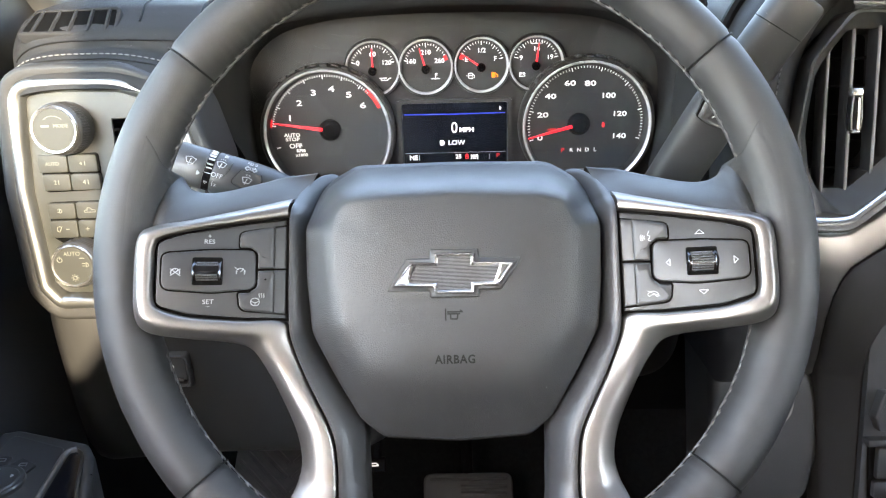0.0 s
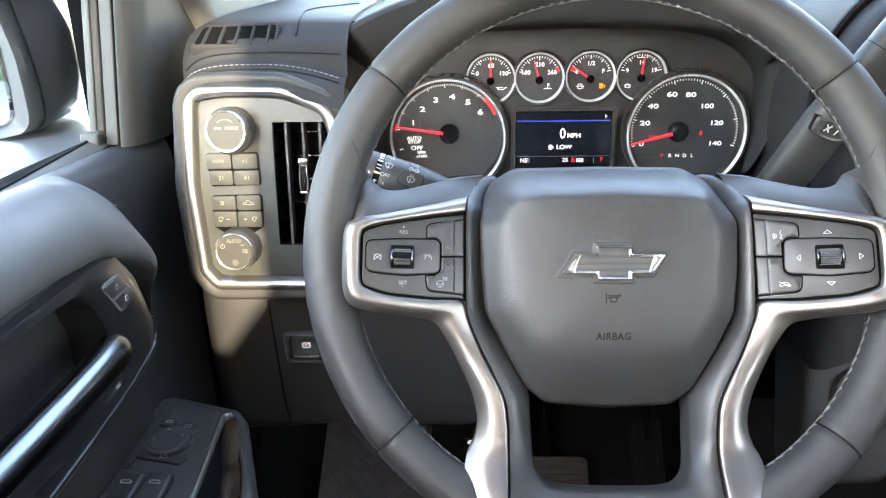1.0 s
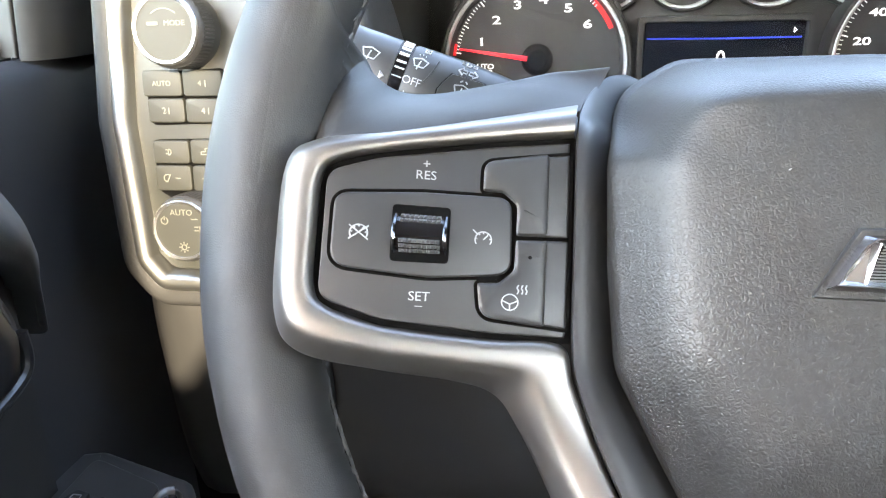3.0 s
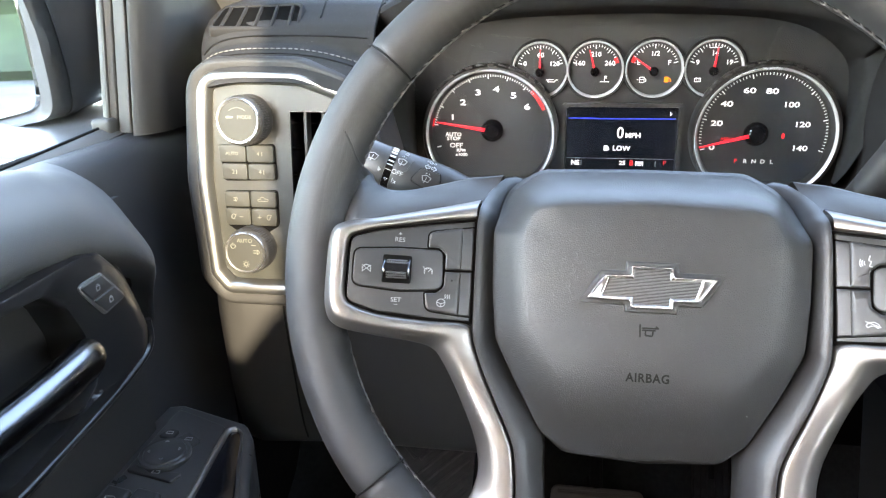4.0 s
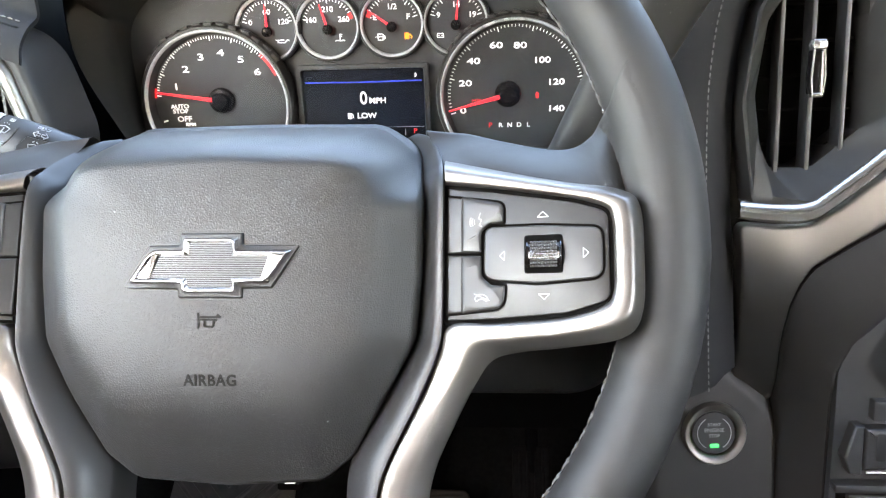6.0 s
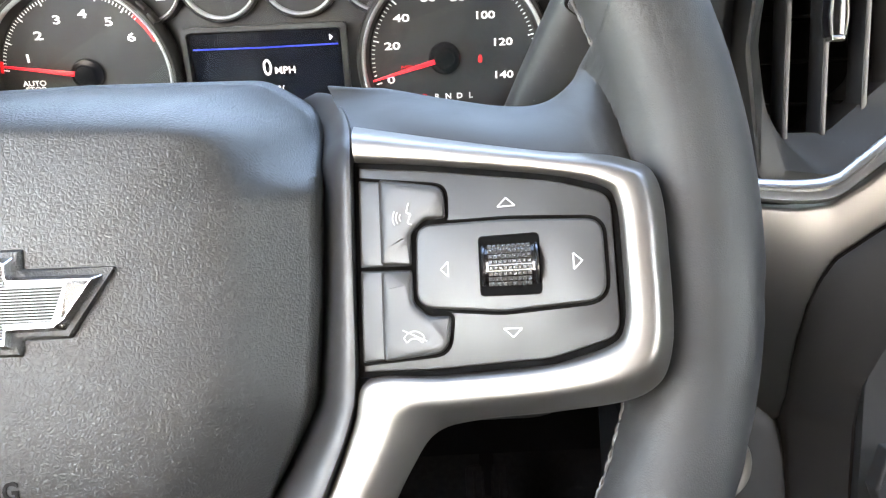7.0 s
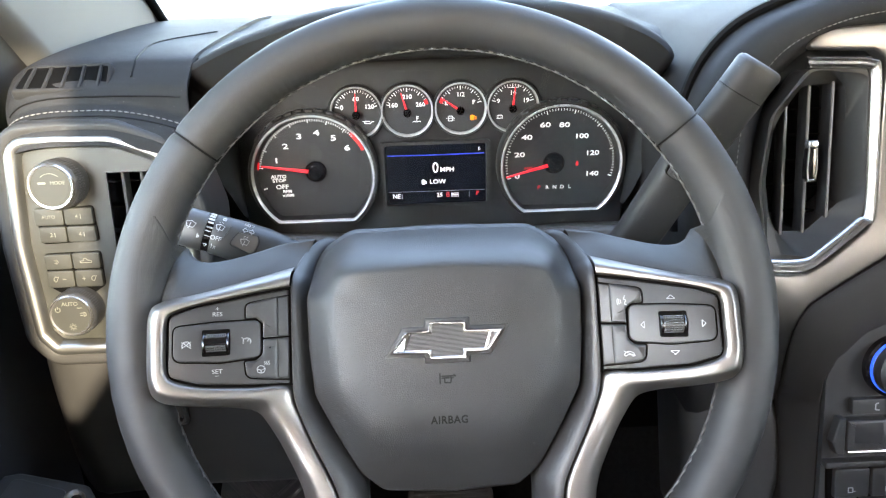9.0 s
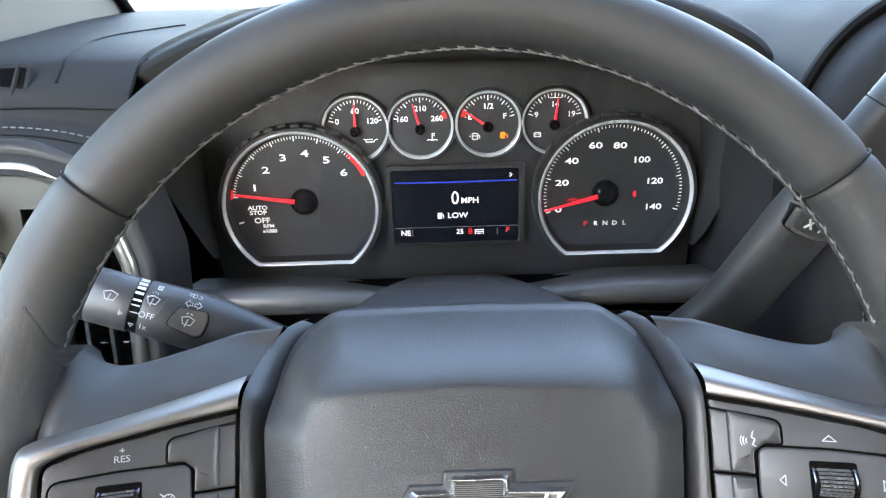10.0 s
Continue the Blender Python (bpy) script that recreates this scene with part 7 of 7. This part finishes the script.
for i, (x0, x1) in enumerate(((-0.3720, -0.3505), (-0.3490, -0.3270))):
    o = rounded([(x0, 0.385), (x1, 0.385), (x1, 0.416 + 0.0 * i), (x0, 0.420)], 0.003, 4)
    k = part("window_key", warped(plate(o, -0.001, 0.0065, 0.003, 4), lambda c: Vector((c.x, c.y, c.z + arm_z(c.y) + dz - 0.10 * max(0, 0.400 - c.y)))), SWITCH, armrest, angle=50)
    cx, cy = (x0 + x1) / 2, 0.4045
    part("symbol", warped(strokes([[(cx - 0.0042, cy - 0.0018), (cx + 0.0042, cy - 0.0018), (cx + 0.0042, cy), (cx + 0.0020, cy + 0.0018), (cx - 0.0042, cy + 0.0018), (cx - 0.0042, cy - 0.0018)]], 0.0005, 0.006, 0.0070), lambda c: Vector((c.x, c.y, c.z + arm_z(c.y) + dz))), PRINT_DIM, k, smooth=False)

# window post, seal and sill
post = thing("window_post", "beige-lit front post and rubber seal of the door window", "window frame", kind="structure")
def post_shape(plan, z0, z1, r=0.003):
    """An upright of one plan that leans inwards with the cab side."""
    o = rounded(plan, r, 5)
    return loft([[(x + 0.12 * (z - 1.384), y, z) for x, y in o] for z in (z0, z0 + 0.1, z0 + 0.3, z1)], True, True)


part("seal_lip", post_shape([(-0.438, 0.604), (-0.438, 0.588), (-0.430, 0.584), (-0.4225, 0.586), (-0.4225, 0.604)], 1.378, 1.96), SEALRUBBER, post, "pale rubber seal", angle=50)
part("seal_lip", post_shape([(-0.4330, 0.590), (-0.4315, 0.5825), (-0.4285, 0.5825), (-0.4275, 0.590)], 1.378, 1.96, 0.001), SEALRUBBER, post, angle=50)
part("post_trim", post_shape([(-0.4210, 0.604), (-0.4210, 0.5845), (-0.4085, 0.5815), (-0.4085, 0.604)], 1.376, 1.96, 0.002), SEALRUBBER, post, angle=50)
part("pillar_side", post_shape([(-0.440, 0.604, 0), (-0.4070, 0.604, 0), (-0.4070, 0.5800, 0.003), (-0.396, 0.5830, 0.02), (-0.386, 0.600, 0.03), (-0.3800, 0.640, 0.05), (-0.376, 0.72, 0.03), (-0.440, 0.76, 0)], 1.374, 1.96), WALLBROWN, post, "brown-black pillar cover", angle=60)
part("pillar_front", post_shape([(-0.440, 0.762, 0), (-0.3790, 0.722, 0.01), (-0.374, 0.80, 0.02), (-0.44, 0.84, 0)], 1.20, 1.96), DASHPLASTIC, post, angle=60)
part("sill_seal", sheet(lambda u, v: Vector((-0.447 + 0.028 * v, -0.5 + 1.09 * u, 1.371 + 0.05 * max(-0.1, -0.07 + 1.09 * u - 0.93) + 0.006 * math.sin(math.pi * v))), 20, 8, 0.003), SEALRUBBER, post, angle=60)
part("sill_groove", tube([(-0.433, y, 1.3775 + 0.05 * max(-0.1, y - 0.5)) for y in (-0.5, 0.3, 0.4, 0.5, 0.585)], 0.0014, 6), SEAM, post)
part("corner_cap", box(-0.4400, -0.4225, 0.572, 0.588, 1.374, 1.3885, 0.003), SEALRUBBER, post, angle=50)

# outside mirror
mirror = thing("wing_mirror", "grey outside mirror on the driver door", "wing mirror")


def mirror_ring(right, y, low=0.0, grow=0.0):
    """One section of the mirror; right is its inner edge from the foot upwards."""
    lx, lz = right[0]
    pts = [(lx, lz, 0.022)] + [(x, z, 0.05) for x, z in right[1:]] + [(right[-1][0] - 0.03, right[-1][1] + 0.09, 0.06), (-0.80 - grow, 1.64, 0.06), (-0.80 - grow, lz - 0.055 + low, 0.05)]
    return [(x, y, z) for x, z in resample(rounded(pts, 0.03, 8), 140, (1, -1))]


GL = [(-0.562, 1.380), (-0.561, 1.411), (-0.562, 1.459), (-0.567, 1.505)]
LI = [(x + 0.018, z - 0.006) for x, z in GL]
LO = [(-0.530, 1.374), (-0.530, 1.413), (-0.532, 1.449), (-0.546, 1.511)]
SE = [(-0.533, 1.372), (-0.533, 1.415), (-0.538, 1.457), (-0.547, 1.504)]
HO = [(-0.530, 1.378), (-0.519, 1.425), (-0.521, 1.470), (-0.534, 1.502)]
inward = lambda r, d: [(x - d, z) for x, z in r]
part("mirror_housing", loft([mirror_ring(SE, 0.686), mirror_ring(inward(SE, -0.003), 0.690), mirror_ring([(a[0] * 0.5 + b[0] * 0.5, a[1] * 0.5 + b[1] * 0.5) for a, b in zip(SE, HO)], 0.708, grow=0.01), mirror_ring(HO, 0.738, grow=0.02), mirror_ring(inward(HO, 0.012), 0.775, 0.01), mirror_ring(inward(HO, 0.05), 0.80, 0.03)], False, True), MIRRORGREY, mirror, angle=50)
part("mirror_lip", loft([mirror_ring(inward(SE, 0.002), 0.688), mirror_ring(LO, 0.664), mirror_ring(inward(LO, 0.004), 0.656), mirror_ring(inward(LI, 0.004), 0.658), mirror_ring(LI, 0.664), mirror_ring(GL, 0.676)]), MIRRORGREY, mirror, "pale grey glass surround", angle=40)
part("mirror_glass", loft([mirror_ring(inward(GL, -0.002), 0.674), mirror_ring(inward(GL, 0.001), 0.672)], True, True), MIRROR, mirror, "mirror glass")
part("mirror_foot", loft([[(x, y, z) for y, z in ((0.56, 1.345), (0.60, 1.362), (0.76, 1.370), (0.77, 1.315), (0.56, 1.315))] for x in (-0.476, -0.56, -0.66)], True, True), MIRRORGREY, mirror)
setting("door_skin_outer", box(-0.56, -0.478, -1.0, 1.3, 0.45, 1.352, 0.02), PAINT, "pale painted outside of the door", "door panel")

# ---- footwell ----
pedal = thing("brake_pedal", "ribbed black rubber brake pedal", "pedal")
PP = pose(0.013, 0.831, 0.8255, 48, 0, 0)
part("pedal_pad", moved(plate(rect(-0.061, 0.061, -0.033, 0.031, 0.012), -0.010, 0.0, 0.003), PP), RUBBER, pedal)
for i in range(6):
    part("rib", moved(tube([(-0.010 if i < 5 else -0.052, -0.024 + i * 0.0094, 0.0), (0.053, -0.024 + i * 0.0094, 0.0)], 0.0026, 8), PP), RUBBER, pedal)
part("pedal_arm", tube([(0.012, 0.850, 0.822), (0.010, 0.90, 0.93), (0.008, 0.93, 1.2)], 0.009, 10), DARK, pedal)
gas = thing("accelerator_pedal", "narrow black accelerator pedal", "pedal")
GP = pose(0.148, 0.80, 0.885, 50, 0, 0)
part("pedal_pad", moved(plate(rect(-0.022, 0.022, -0.055, 0.055, 0.006), -0.010, 0.0, 0.003), GP), CARPET, gas)
for i in range(4):
    part("rib", moved(tube([(-0.013 + i * 0.0088, -0.048, 0.0), (-0.013 + i * 0.0088, 0.048, 0.0)], 0.0018, 8), GP), CARPET, gas)
part("pedal_arm", tube([(0.148, 0.82, 0.90), (0.150, 0.90, 1.0), (0.15, 0.95, 1.15)], 0.008, 10), DARK, gas)
mat_thing = thing("floor_mat", "dusty brown-black floor mat with raised ribs, its rubber lightened for missing light", "floor mat")
part("mat_sheet", warped(plate(rect(-0.33, 0.28, 0.30, 0.86, 0.03), 0.0, 0.008, 0.003), lambda c: Vector((c.x, c.y, c.z + 0.7415))), MATRUBBER, mat_thing)
mr = bmesh.new()
for i in range(26):
    for s in (1, -1):
        y = 0.34 + 0.02 * i
        tube([(-0.02 if s > 0 else -0.02, y, 0.7495), (-0.02 + s * 0.24, y + 0.06, 0.7495)], 0.003, 6, mr)
tagged(part("mat_ribs", mr, MATRUBBER, mat_thing), kind="stuff")
rest = thing("footrest", "dusty ribbed footrest on the sloping footwell floor, its rubber lightened for missing light", "footrest")
def on_rest(u, v, lift=0.0):
    return Vector((-0.325 + 0.165 * u, 0.805 + 0.195 * v - 0.53 * lift, 0.752 + 0.125 * v + 0.85 * lift))


part("pad", sheet(lambda u, v: on_rest(u, v, 0.012), 4, 8, 0.010), MATRUBBER, rest)
for i in range(15):
    for a, b in (((0.04, 0.5), (0.48, 0.0)), ((0.52, 0.0), (0.96, 0.5))):
        v0, v1 = -0.5 + 0.095 * i + a[1] * 0.62, -0.5 + 0.095 * i + b[1] * 0.62
        if min(v0, v1) > 0.02 and max(v0, v1) < 0.98:
            part("rib", tube([on_rest(a[0], v0, 0.013), on_rest(b[0], v1, 0.013)], 0.0032, 6), MATRUBBER, rest)
release = thing("hood_release", "small black bonnet release lever with a white symbol", "lever")
part("lever_arm", tube([(-0.092, 0.686, 0.992), (-0.092, 0.75, 1.03), (-0.092, 0.80, 1.10)], 0.008, 8), DARK, release)
part("lever_pad", moved(plate(rect(-0.013, 0.013, -0.008, 0.008, 0.003), -0.006, 0.0, 0.002), pose(-0.092, 0.681, 0.991, 62, 0, 0)), DARK, release)
part("symbol", moved(strokes([[(-0.005, -0.0012), (-0.003, 0.0014), (0.002, 0.0018), (0.005, -0.0008), (-0.005, -0.0012)]], 0.0012, -0.0005, 0.0005), pose(-0.092, 0.681, 0.991, 62, 0, 0)), PRINT, release, smooth=False)
